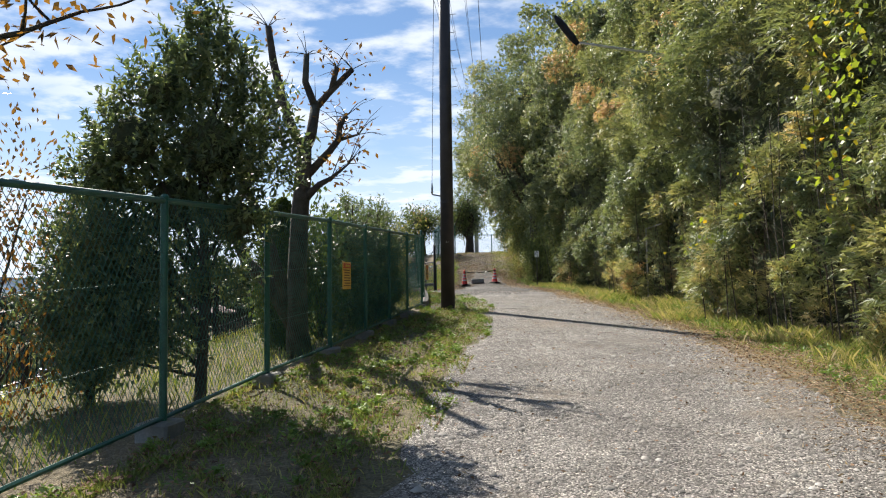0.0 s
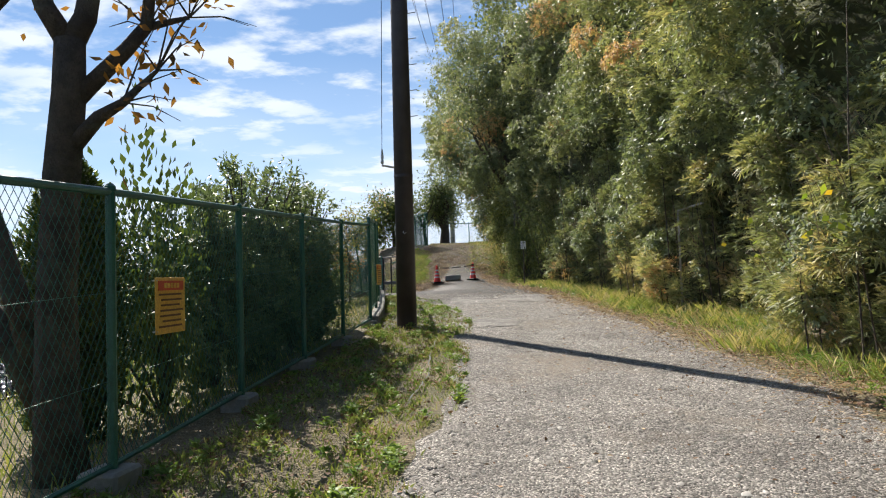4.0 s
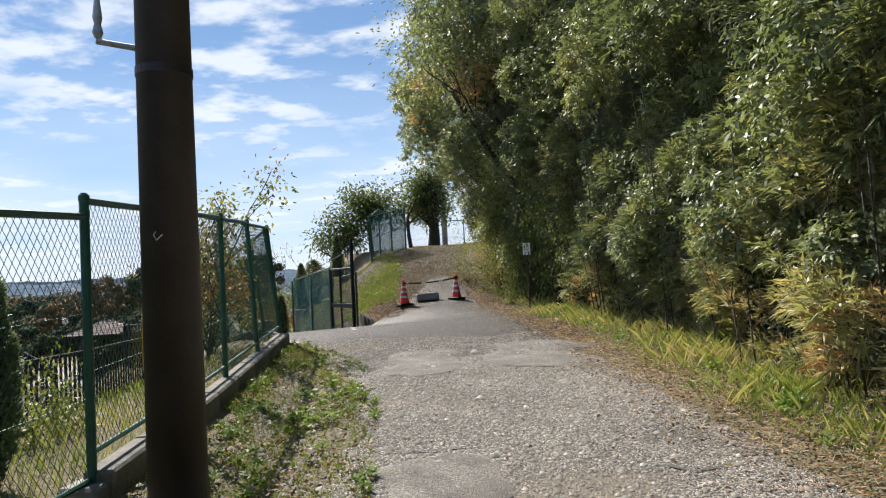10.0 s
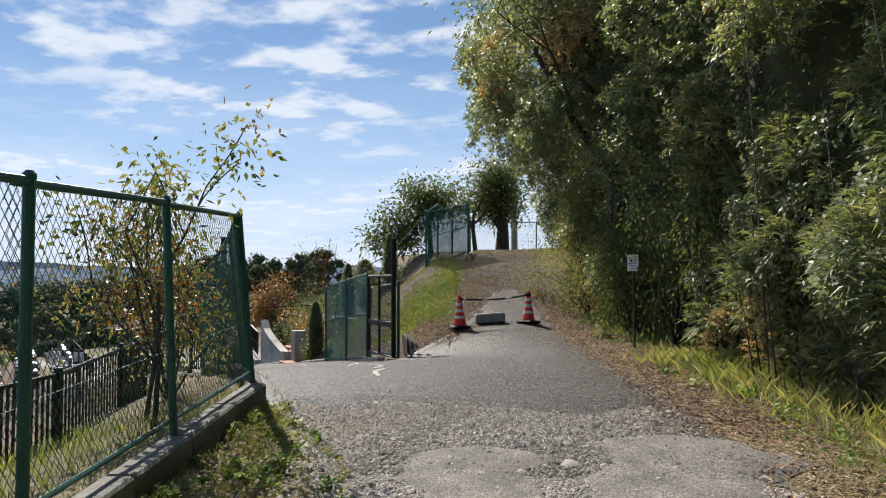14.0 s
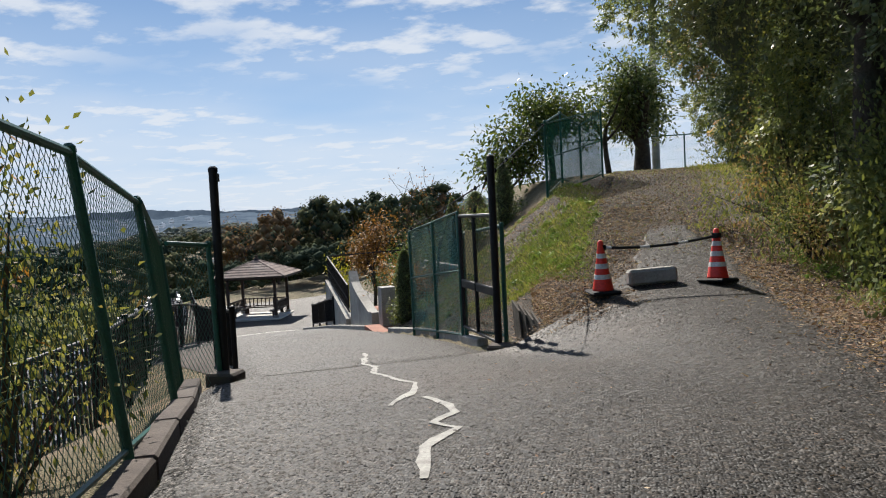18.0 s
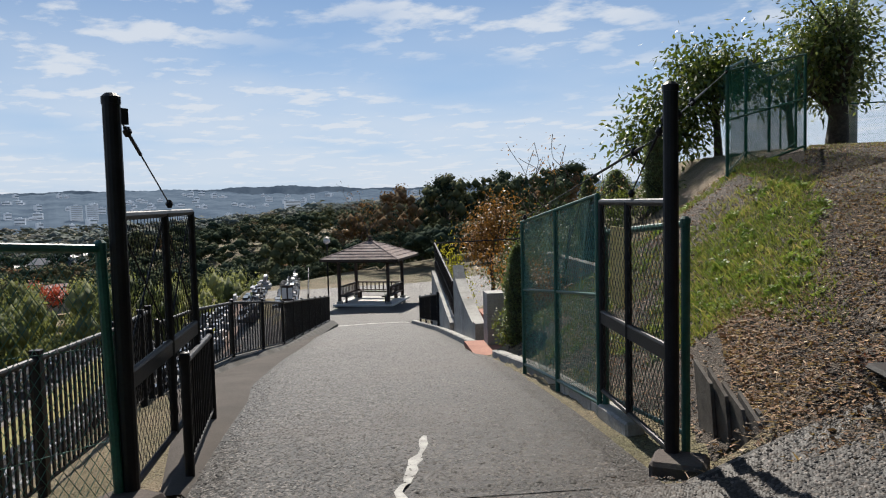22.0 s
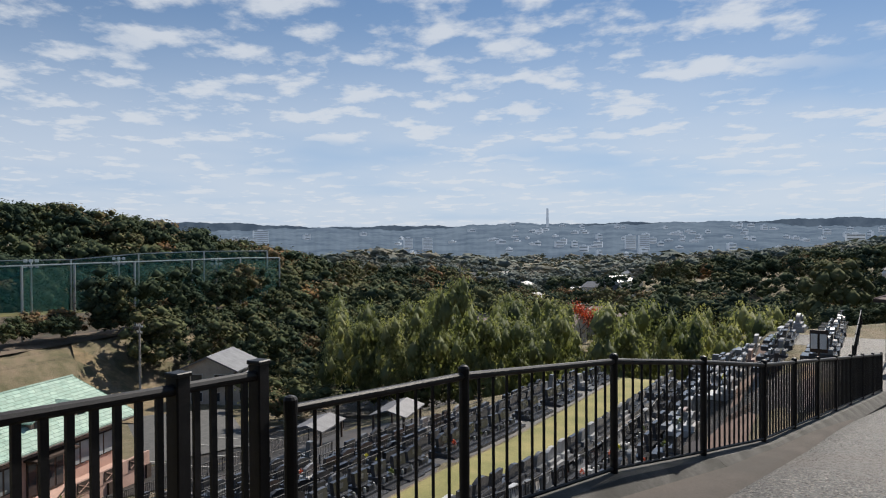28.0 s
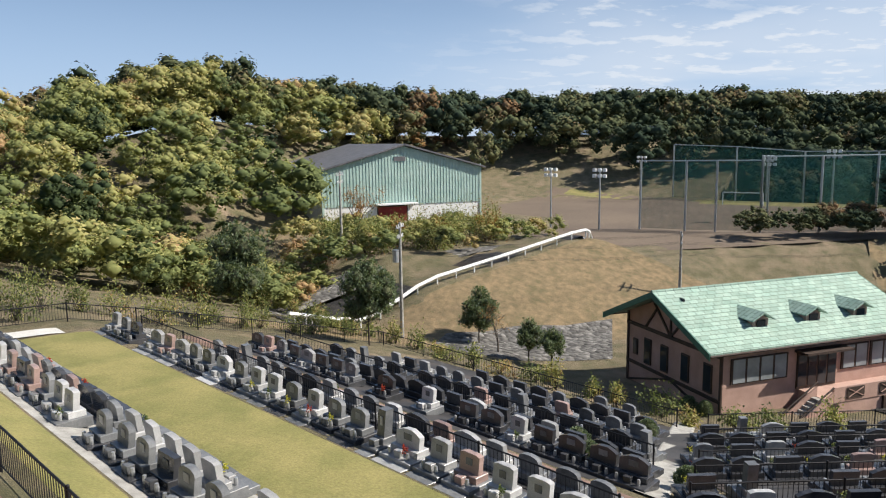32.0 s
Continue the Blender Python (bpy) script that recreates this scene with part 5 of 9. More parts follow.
# patches, seams and cracks in the lane
def crack(pts, width, mat, label, lift=0.04, name="repair_line", category="repair line"):
    """A thin uneven line of filler or a furrow on the lane."""
    g = Geo()
    pts = [np.array(p, float) for p in pts]
    fine = []
    for a, b in zip(pts[:-1], pts[1:]):
        n = max(2, int(np.linalg.norm(b - a) / 0.12))
        for i in range(n):
            fine.append(a + (b - a) * i / n + 0.02 * np.array([wavy(a[0] + i, b[1], 3.0), wavy(b[0] - i, a[1], 2.3)]))
    fine.append(pts[-1])
    for i, p in enumerate(fine):
        d = fine[min(i + 1, len(fine) - 1)] - fine[max(i - 1, 0)]
        nrm = np.array([-d[1], d[0]]) / max(np.linalg.norm(d), 1e-6)
        w = width * (0.35 + 0.95 * abs(wavy(p[0] * 3, p[1] * 3, 2.0, 1.0)))
        for sgn in (-1, 1):
            q = p + sgn * nrm * w / 2
            g.v.append((q[0], q[1], zat(*q) + lift))
    g.f = [(2 * i, 2 * i + 1, 2 * i + 3, 2 * i + 2) for i in range(len(fine) - 1)]
    solid(name, g, mat, label, category, kind="structure")


crack([(-2.51, 32.6), (-2.35, 32.2), (-2.0, 31.2), (-1.73, 30.87), (-1.5, 30.2), (-1.0, 29.4), (-0.73, 29.06), (-0.6, 28.6), (-0.62, 28.1)], 0.085, M["white_paint"], "white filled crack wandering over the asphalt", 0.036)
crack([(-0.46, 28.4), (-0.2, 28.1), (-0.1, 27.87), (-0.18, 27.6), (0.01, 27.48), (-0.08, 27.1), (0.05, 26.6)], 0.085, M["white_paint"], "white filled crack on the asphalt", 0.036)
crack([(1.0, 17.36), (1.17, 17.21), (1.4, 17.26), (1.65, 17.39), (1.88, 17.7)], 0.05, M["patch_dark"], "dark furrow round a sunken patch", 0.03, "furrow", "furrow")
crack([(1.08, 18.69), (1.42, 18.66), (1.75, 18.74)], 0.028, M["patch_dark"], "dark furrow round a sunken patch", 0.03, "furrow", "furrow")
crack([(2.9, 18.07), (2.99, 17.94), (3.2, 18.01)], 0.035, M["patch_dark"], "dark furrow in the lane", 0.03, "furrow", "furrow")
crack([(0.55, 19.0), (0.5, 17.5), (0.42, 16.0), (0.32, 14.6), (0.3, 13.0), (0.1, 11.5)], 0.018, M["patch_dark"], "dark furrow between verge and lane", 0.03, "furrow", "furrow")

# ---- stairs, planters and walls right of the ramp ----
def wall_run(name, s0, s1, v0, thick, top0, top1, label, z0=None, mat="concrete", curve=False):
    """A wall along the ramp from s0 to s1, its top falling from top0 to top1."""
    g, n = Geo(), 8
    base = min(float(ramp_z(s0)), float(ramp_z(s1))) - 0.6
    for side in (0, 1):
        for i in range(n + 1):
            t = i / n
            s = s0 + (s1 - s0) * t
            x, y = ramp_xy(s, v0 + side * thick)
            k = t ** 0.55 if curve else t
            g.v += [(x, y, base), (x, y, top0 + (top1 - top0) * k)]
    m = 2 * (n + 1)
    for i in range(n):
        a = 2 * i
        g.f += [(a, a + 2, a + 3, a + 1), (m + a, m + a + 1, m + a + 3, m + a + 2), (a + 1, a + 3, m + a + 3, m + a + 1)]
    g.f += [(0, 1, m + 1, m), (2 * n, m + 2 * n, m + 2 * n + 1, 2 * n + 1)]
    return solid(name, g, M[mat], label, "wall", kind="structure")


wall_run("wall_stair_near", 12.3, 9.4, 1.78, 0.24, 1.12, 0.25, "streaked concrete stair wall with a sloping top", curve=True)
wall_run("wall_stair_far", 17.6, 13.2, 1.78, 0.22, 0.5, -0.35, "streaked concrete stair wall under black rails")
wall_run("wall_planter", 9.4, 9.1, 1.78, 2.6, 0.3, 0.3, "low concrete planter wall")
wall_run("wall_pillar", 8.55, 8.15, 1.85, 0.35, 0.98, 0.98, "square concrete pillar beside the path")
wall_run("wall_back", 15.0, 9.0, 4.6, 0.2, 1.15, 1.15, "concrete retaining wall behind the planter")
rail = thing("stair_rail", "black panelled stair railing on the concrete wall", "railing")
for s0, s1, z0, z1 in ((17.6, 13.3, 1.32, 0.62),):
    a, b = Vector((*ramp_xy(s0, 1.9), z0)), Vector((*ramp_xy(s1, 1.9), z1))
    part("handrail", Geo().tube(a, b, 0.028, n=8), M["black_paint"], rail)
    for dz in (-0.42, -0.72):
        part("rail", Geo().tube(a + Vector((0, 0, dz)), b + Vector((0, 0, dz)), 0.02, n=6), M["black_paint"], rail)
    for k in range(36):
        t = k / 35
        p = a.lerp(b, t)
        part("bar", Geo().box(p + Vector((0, 0, -0.4)), (0.02, 0.035, 0.8), math.atan2(RAMP_U[1], RAMP_U[0])), M["black_paint"], rail)
    part("upper_rail", Geo().tube(a, (*ramp_xy(17.6, 9.5), 1.5), 0.022, n=6), M["black_paint"], rail)
stairs = thing("stairs", "brick-paved steps rising between the concrete walls", "stairs", kind="structure")
for k in range(7):
    x, y = ramp_xy(12.75, 2.3 + 0.33 * k)
    part("step", Geo().chamfer((x, y, -0.55 + 0.16 * k), (0.34, 0.9, 0.7), 0.012, math.atan2(RAMP_N[1], RAMP_N[0])), M["brick"], stairs)
bp = solid("brick_landing", Geo().box((*ramp_xy(7.9, 2.6), zat(*ramp_xy(7.9, 1.8)) + 0.02), (2.2, 1.4, 0.1), math.atan2(RAMP_N[1], RAMP_N[0])), M["brick"], "red brick paving at the foot of the bank path", "paving", kind="structure")


# ---- pavilion ----
def build_pavilion(x, y):
    z = zat(x, y) + 0.03
    p = thing("pavilion", "open wooden pavilion with a hipped brown shingle roof and benches", "pavilion", at=(x, y, z))
    p.rotation_euler = (0, 0, radians(12))
    part("floor_slab", Geo().chamfer((0, 0, 0.03), (3.3, 3.3, 0.12), 0.02), M["concrete_pale"], p)
    for i in (-1, 1):
        for j in (-1, 1):
            post = part("post", Geo().chamfer((1.35 * i, 1.35 * j, 1.2), (0.15, 0.15, 2.3), 0.012), M["timber"], p)
            part("footing", Geo().chamfer((1.35 * i, 1.35 * j, 0.14), (0.28, 0.28, 0.16), 0.02), M["concrete"], p)
    for i in (-1, 1):
        part("beam", Geo().box((1.35 * i, 0, 2.36), (0.12, 3.5, 0.18)), M["timber"], p)
        part("beam", Geo().box((0, 1.35 * i, 2.36), (3.5, 0.12, 0.18)), M["timber"], p)
    h, e, t = 2.1, 2.42, 3.28
    for k in range(4):
        c, s = math.cos(k * math.pi / 2), math.sin(k * math.pi / 2)
        rot = lambda a, b: (a * c - b * s, a * s + b * c)
        g = Geo()
        pts = [(*rot(-h, -h), e), (*rot(h, -h), e), (0, 0, t)]
        g.prism(pts, (0, 0, 0.06))
        side = part("roof_slope", g, M["shingle"], p)
        for r in range(7):
            a, b = r / 7, (r + 0.55) / 7
            q = Geo()
            ha, hb, za, zb = h * (1 - a), h * (1 - b), e + (t - e) * a, e + (t - e) * b
            q.prism([(*rot(-ha, -ha - 0.01), za + 0.07), (*rot(ha, -ha - 0.01), za + 0.07), (*rot(hb, -hb), zb + 0.085), (*rot(-hb, -hb), zb + 0.085)], (0, 0, 0.015))
            part("shingle_course", q, M["shingle"], side)
        part("hip_ridge", Geo().tube((*rot(-h, -h), e + 0.07), (0, 0, t + 0.08), 0.05, n=6), M["shingle"], p)
        part("fascia", Geo().box((*rot(0, -h), e + 0.02), (0.06 if k % 2 else 2 * h, 2 * h if k % 2 else 0.06, 0.12)), M["timber"], p)
        if k != 0:
            for q in range(11):
                part("slat", Geo().box((*rot(-1.2 + 0.24 * q, -1.35), 0.72), (0.05, 0.05, 0.42)), M["timber"], p)
            for zz in (0.5, 0.95):
                part("back_rail", Geo().box((*rot(0, -1.35), zz), (0.07 if k % 2 else 2.6, 2.6 if k % 2 else 0.07, 0.07)), M["timber"], p)
            part("bench_seat", Geo().box((*rot(0, -1.12), 0.45), (0.4 if k % 2 else 2.4, 2.4 if k % 2 else 0.4, 0.06)), M["timber"], p)
            for q in (-1, 1):
                part("bench_leg", Geo().box((*rot(1.0 * q, -1.1), 0.25), (0.1, 0.1, 0.36)), M["timber"], p)
    part("finial", Geo().lathe((0, 0, t + 0.05), [(0.16, 0), (0.14, 0.1), (0.07, 0.16), (0.09, 0.24), (0.03, 0.3)], 10), M["timber"], p)
    return p


build_pavilion(-20.2, 62.2)


def park_lamp(x, y):
    z = zat(x, y)
    l = thing("park_lamp", "slim dark park lamp with a white round lantern", "lamp", at=(x, y, z))
    part("pole", Geo().tube((0, 0, -0.2), (0, 0, 3.3), 0.05, 0.035, n=10), M["black_paint"], l)
    part("lantern", Geo().lathe((0, 0, 3.3), [(0.05, 0), (0.17, 0.1), (0.19, 0.2), (0.12, 0.32), (0.03, 0.36)], 12), M["white"], l, "white glass lantern")
    part("hood", Geo().lathe((0, 0, 3.64), [(0.22, 0), (0.1, 0.06), (0.02, 0.1)], 12), M["black_paint"], l)


park_lamp(-22.6, 61.6)
nb = thing("notice_board", "small notice board with two white sheets on a post", "sign", at=(-20.9, 55.6, zat(-20.9, 55.6)))
part("post", Geo().tube((0, 0, -0.2), (0, 0, 1.75), 0.035, n=8), M["timber"], nb)
part("board", Geo().box((0, 0, 1.5), (0.55, 0.05, 0.75), radians(30)), M["timber"], nb)
for k in (-1, 1):
    part("sheet", Geo().box((0.12 * k + 0.02, -0.03 + 0.07 * k, 1.5), (0.2, 0.06, 0.5), radians(30)), M["white"], nb)

# ---- thicket right of the lane ----
def hedge_face(y, z):
    """How far the thicket's face stands from the middle of the world at this height."""
    base = np.interp(y, [-10, 0, 10, 20, 25, 29, 33, 37, 45], [5.0, 5.0, 5.1, 5.0, 4.7, 4.4, 3.8, 3.4, 3.6]) + np.interp(z, [0, 1.5, 4.0], [0.0, 0.1, 0.1])
    belly = 0.22 * np.sin(np.clip(z / 4.2, 0, 1.4) * 2.0)
    lumps = (0.8 + 0.09 * z) * 0.62 * wavy(y * 0.55, z * 0.6, 1.0, 0.7) + (0.8 + 0.1 * z) * 0.32 * wavy(y * 1.7, z * 1.5, 1.0, 2.1)
    top = 0.9 * smooth01(5.5, 10, z)
    # crowns that lean out over the closed path
    over = 0.85 * smooth01(28, 34, y) * (1 - smooth01(44, 49, y)) * np.interp(z + 1.1 * smooth01(36, 40, y), [0, 2.6, 3.6, 5.0, 7.5, 10, 13], [0, 0.1, 1.1, 2.4, 2.6, 1.6, 0.2])
    return base - belly - lumps + top - over


# dark sheet set behind the leaves to imitate the thicket's inner shade
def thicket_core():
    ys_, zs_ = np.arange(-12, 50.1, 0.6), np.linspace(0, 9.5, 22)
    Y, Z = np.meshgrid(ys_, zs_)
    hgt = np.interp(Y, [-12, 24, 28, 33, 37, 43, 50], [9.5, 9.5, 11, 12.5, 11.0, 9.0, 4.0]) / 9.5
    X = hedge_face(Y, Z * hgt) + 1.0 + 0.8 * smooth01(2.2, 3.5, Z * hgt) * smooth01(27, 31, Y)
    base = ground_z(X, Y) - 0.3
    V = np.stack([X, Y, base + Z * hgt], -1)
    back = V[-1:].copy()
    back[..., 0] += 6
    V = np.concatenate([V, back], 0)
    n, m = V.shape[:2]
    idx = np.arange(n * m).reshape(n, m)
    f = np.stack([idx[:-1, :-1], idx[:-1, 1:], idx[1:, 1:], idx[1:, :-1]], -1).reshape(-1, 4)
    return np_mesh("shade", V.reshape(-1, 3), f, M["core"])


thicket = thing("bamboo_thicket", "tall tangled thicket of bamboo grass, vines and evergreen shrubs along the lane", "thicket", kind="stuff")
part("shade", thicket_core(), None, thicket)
SPAN_Y, SPAN_H = [-12, 24, 28, 33, 37, 43, 50], [9.3, 9.3, 10.6, 12.0, 10.8, 8.8, 4.2]


def boughs(n, lo, hi, z0, z1, big, seed, hollow=0.3):
    """Leafy masses that hang out of the thicket's face, with dark hollows left between them."""
    r = np.random.default_rng(seed)
    y, u = r.uniform(lo, hi, 4 * n), r.uniform(0, 1, 4 * n)
    top = np.interp(y, SPAN_Y, SPAN_H)
    z = z0 + (np.minimum(z1, top) - z0) * u
    rad = big * r.uniform(0.6, 1.35, 4 * n) * (0.75 + 0.05 * z)
    dark = wavy(y * 0.75, z * 0.8, 1.0, 2.2) + 0.8 * wavy(y * 1.9, z * 1.7, 1.0, 5.0)
    keep = []
    order = np.argsort(-(dark + r.uniform(0, 2.2, 4 * n)))
    for i in order:
        if dark[i] < -1.6 + hollow * min(1.0, z[i] / 2.5):
            continue
        if all((y[i] - y[j]) ** 2 + (z[i] - z[j]) ** 2 > (0.5 * (rad[i] + rad[j])) ** 2 for j in keep):
            keep.append(i)
        if len(keep) == n:
            break
    k = np.array(keep)
    y, z, rad = y[k], z[k], rad[k]
    x = hedge_face(y, z) + 0.35 - rad * r.uniform(0.25, 0.75, len(k))
    return np.stack([x, y, z + ground_z(hedge_face(y, z * 0), y)], -1), rad, z, r


def spray(c, rad, per, r, fan, length, width, stem, droop, up=0.55, broad=False, tint=None, flat=0.8, oval=False):
    """Twigs over the outer side of each mass, each with a fan of leaves."""
    m = len(c)
    k = np.repeat(np.arange(m), np.maximum(4, (per * (rad / rad.mean()) ** 2)).astype(int))
    d = unit(r.normal(size=(len(k), 3)) + np.array([-0.55, -0.12, 0.35]))
    tip = c[k] + d * (rad[k] * r.uniform(0.5, 1.08, len(k)))[:, None] * np.array([0.85, 1.0, flat])
    tw = unit(d * 0.7 + np.array([-0.25, -0.05, up]) + r.normal(size=(len(k), 3)) * 0.35)
    i = np.repeat(np.arange(len(k)), fan)
    step = np.tile(np.linspace(-0.5, 0.5, fan), len(k)) + r.normal(0, 0.08, len(i))
    across = unit(np.cross(tw, np.array([0, 0, 1.0]) + 0.3 * r.normal(size=tw.shape)))
    if broad:
        turn = np.tile(np.arange(fan) * 2.4, len(k)) + r.uniform(0, 6.3, len(k))[i]
        other = np.cross(tw, across)
        way = tw[i] * 0.45 + across[i] * np.cos(turn)[:, None] + other[i] * np.sin(turn)[:, None]
    else:
        way = tw[i] * (1.0 - 0.5 * np.abs(step))[:, None] + across[i] * (2.0 * step)[:, None] + r.normal(size=(len(i), 3)) * 0.18
    way = unit(way)
    L = length * r.uniform(0.6, 1.3, len(i))
    p = tip[i] + tw[i] * (stem * (step + 0.5))[:, None] + way * (L * 0.5)[:, None]
    open_to = unit(d * 0.55 + np.array([-0.15, 0.1, 0.85]))[i]
    make = broad_leaves if oval else leaves
    v, f = make(p, way, L, width * r.uniform(0.75, 1.25, len(i)), droop, r, open_to)
    t = tint[k][i] + r.normal(0, 0.05, len(k))[i] + r.normal(0, 0.035, len(i))
    return v, f, np.clip(t, 0, 1)


def bamboo(n, lo, hi, z0, z1, big, per, seed, tint, length=0.15, width=0.02, up=0.45):
    c, rad, z, r = boughs(n, lo, hi, z0, z1, big, seed)
    t = r.normal(tint, 0.12, len(c)) + 0.14 * wavy(c[:, 1] * 0.5, z * 0.5, 1.0, 4.0)
    return spray(c, rad, per, r, 7, length, width, 0.05, 0.3, up, tint=t)


def broadleaf(n, lo, hi, z0, z1, big, per, seed, tint, length=0.085, width=0.038, rust=0.04, oval=True):
    c, rad, z, r = boughs(n, lo, hi, z0, z1, big, seed)
    t = np.where(r.uniform(0, 1, len(c)) < rust, 0.9, r.normal(tint, 0.1, len(c)) + 0.1 * wavy(c[:, 1] * 0.4, z * 0.5, 1.0, 1.0))
    return spray(c, rad, per, r, 7, length, width, 0.09, 0.12, 0.5, True, tint=t, flat=0.75, oval=oval)


def add_leaves(name, groups, mat, parent, label=""):
    vs, fs, ts, n = [], [], [], 0
    for v, f, t in groups:
        vs.append(v)
        fs.append(f + n)
        ts.append(t)
        n += len(v)
    return part(name, np_mesh(name, np.concatenate(vs), np.concatenate(fs), mat, np.concatenate(ts)), None, parent, label)


add_leaves("bamboo_leaves", [
    bamboo(170, -4, 21, 0.7, 5.2, 0.42, 56, 1, 0.45),
    bamboo(230, -3, 25, 0.35, 2.9, 0.34, 44, 6, 0.44),
    bamboo(70, 6, 24, 3.5, 8.5, 0.55, 66, 2, 0.48, 0.17, 0.022),
    bamboo(80, 20, 32, 0.5, 3.6, 0.38, 50, 3, 0.42),
    bamboo(210, -3, 25, 0.1, 0.9, 0.26, 30, 4, 0.6, 0.13, 0.013, 1.0),
    bamboo(80, 24, 38, 0.1, 0.8, 0.26, 26, 5, 0.68, 0.11, 0.012, 1.0),
], M["hedge"], thicket)
add_leaves("shrub_leaves", [
    broadleaf(130, -4, 20, 1.6, 9.0, 0.5, 66, 11, 0.34),
    broadleaf(120, 19, 30, 1.0, 10.0, 0.5, 76, 12, 0.27),
    broadleaf(60, 12, 34, 0.5, 4.5, 0.36, 44, 14, 0.24, 0.07, 0.032, 0.0),
], M["hedge"], thicket)
add_leaves("crown_leaves", [
    broadleaf(150, 28, 48, 0.8, 12.0, 0.62, 70, 13, 0.3, 0.1, 0.05, 0.1, False),
    broadleaf(70, 0, 26, 4.0, 9.3, 0.6, 70, 15, 0.42, 0.075, 0.034, 0.08, False),
], M["hedge"], thicket)
# thin darker-tinted cover of the shaded inside, and of the top that bounds the sky
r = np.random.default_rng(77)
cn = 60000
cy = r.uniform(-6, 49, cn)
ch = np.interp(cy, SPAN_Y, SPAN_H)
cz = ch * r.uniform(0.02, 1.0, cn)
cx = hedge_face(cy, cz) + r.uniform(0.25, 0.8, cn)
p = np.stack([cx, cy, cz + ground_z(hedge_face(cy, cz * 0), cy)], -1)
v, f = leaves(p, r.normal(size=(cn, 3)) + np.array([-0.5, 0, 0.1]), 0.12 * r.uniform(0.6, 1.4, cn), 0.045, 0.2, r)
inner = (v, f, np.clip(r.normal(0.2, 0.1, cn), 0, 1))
cn = 30000
cy = r.uniform(-11, 49, cn)
ch = np.interp(cy, SPAN_Y, SPAN_H)
cx = hedge_face(cy, ch) + r.uniform(-0.3, 6.0, cn)
cz = ground_z(hedge_face(cy, ch) + 0.4, cy) - 0.3 + ch + 0.55 * wavy(cx, cy, 0.9, 1.0) + r.uniform(0.0, 0.6, cn)
v, f = leaves(np.stack([cx, cy, cz], -1), r.normal(size=(cn, 3)) + np.array([0, 0, 0.4]), 0.26 * r.uniform(0.6, 1.3, cn), 0.14, 0.1, r)
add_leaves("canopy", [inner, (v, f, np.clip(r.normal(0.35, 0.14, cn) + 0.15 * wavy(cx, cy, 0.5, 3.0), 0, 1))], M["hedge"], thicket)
vine = thing("lime_vine", "lime green and yellow vine hanging over the thicket", "vine")
vg = []
for cy, cz, n, sd in ((7.9, 4.2, 210, 1), (8.6, 3.2, 120, 2), (9.2, 2.0, 40, 3), (12.3, 1.6, 18, 4), (11.2, 2.3, 20, 5), (15.5, 1.3, 8, 6)):
    r = np.random.default_rng(sd)
    p = np.stack([hedge_face(cy, cz) - 0.35 + r.normal(0, 0.12, n), cy + r.normal(0, 0.16 + n * 0.0013, n), cz + r.normal(0, 0.2 + n * 0.002, n)], -1)
    p[:, 2] += zat(4.6, cy)
    v, f = leaves(p, r.normal(size=(n, 3)) + np.array([-0.4, 0, -0.9]), 0.1 * r.uniform(0.6, 1.3, n), 0.07, 0.1, r)
    vg.append((v, f, np.clip(r.normal(0.45, 0.28, n), 0, 1)))
add_leaves("vine_leaves", vg, M["vine"], vine)
stalks = Geo()
r = random.Random(5)
twigs = Geo()
for i in range(900):
    y = r.uniform(-2, 30)
    h0 = r.uniform(0.1, 2.6)
    x = float(hedge_face(y, h0)) + r.uniform(-0.25, 0.2)
    z = zat(x, y) + h0
    a, lean = r.uniform(0.25, 0.75), r.uniform(-0.5, 0.5)
    twigs.path([(x + 0.1, y, z), (x - 0.05, y + lean * a * 0.5, z + a * 0.6), (x - r.uniform(0.05, 0.3), y + lean * a, z + a * r.uniform(0.5, 1.0))], [0.004, 0.0035, 0.002], 3)
part("dead_twigs", twigs, M["twig"], thicket, "dry brown twigs")
for i in range(120):
    y = r.uniform(-2, 33)
    x = float(hedge_face(y, 1.0)) + r.uniform(0.1, 0.5)
    z = zat(x, y)
    lean = r.uniform(-0.25, 0.25)
    h = r.uniform(1.4, 4.6)
    stalks.path([(x, y, z), (x - 0.1, y + lean * 0.4, z + h * 0.5), (x - r.uniform(0.0, 0.35), y + lean, z + h)], [0.011, 0.009, 0.004], 4)
part("stalks", stalks, M["bark"], thicket, "thin brown stalks")
# a pipe frame half sunk in the thicket
fr = thing("pipe_frame", "pale pipe frame half hidden in the thicket", "pipe frame", at=(5.05, 18.85, zat(5.05, 18.85)))
part("upright", Geo().tube((0, 0, 0), (0, 0.05, 1.85), 0.02, n=8), M["concrete"], fr)
part("crossbar", Geo().tube((0, 0.05, 1.85), (0.1, -0.95, 1.9), 0.02, n=8), M["concrete"], fr)


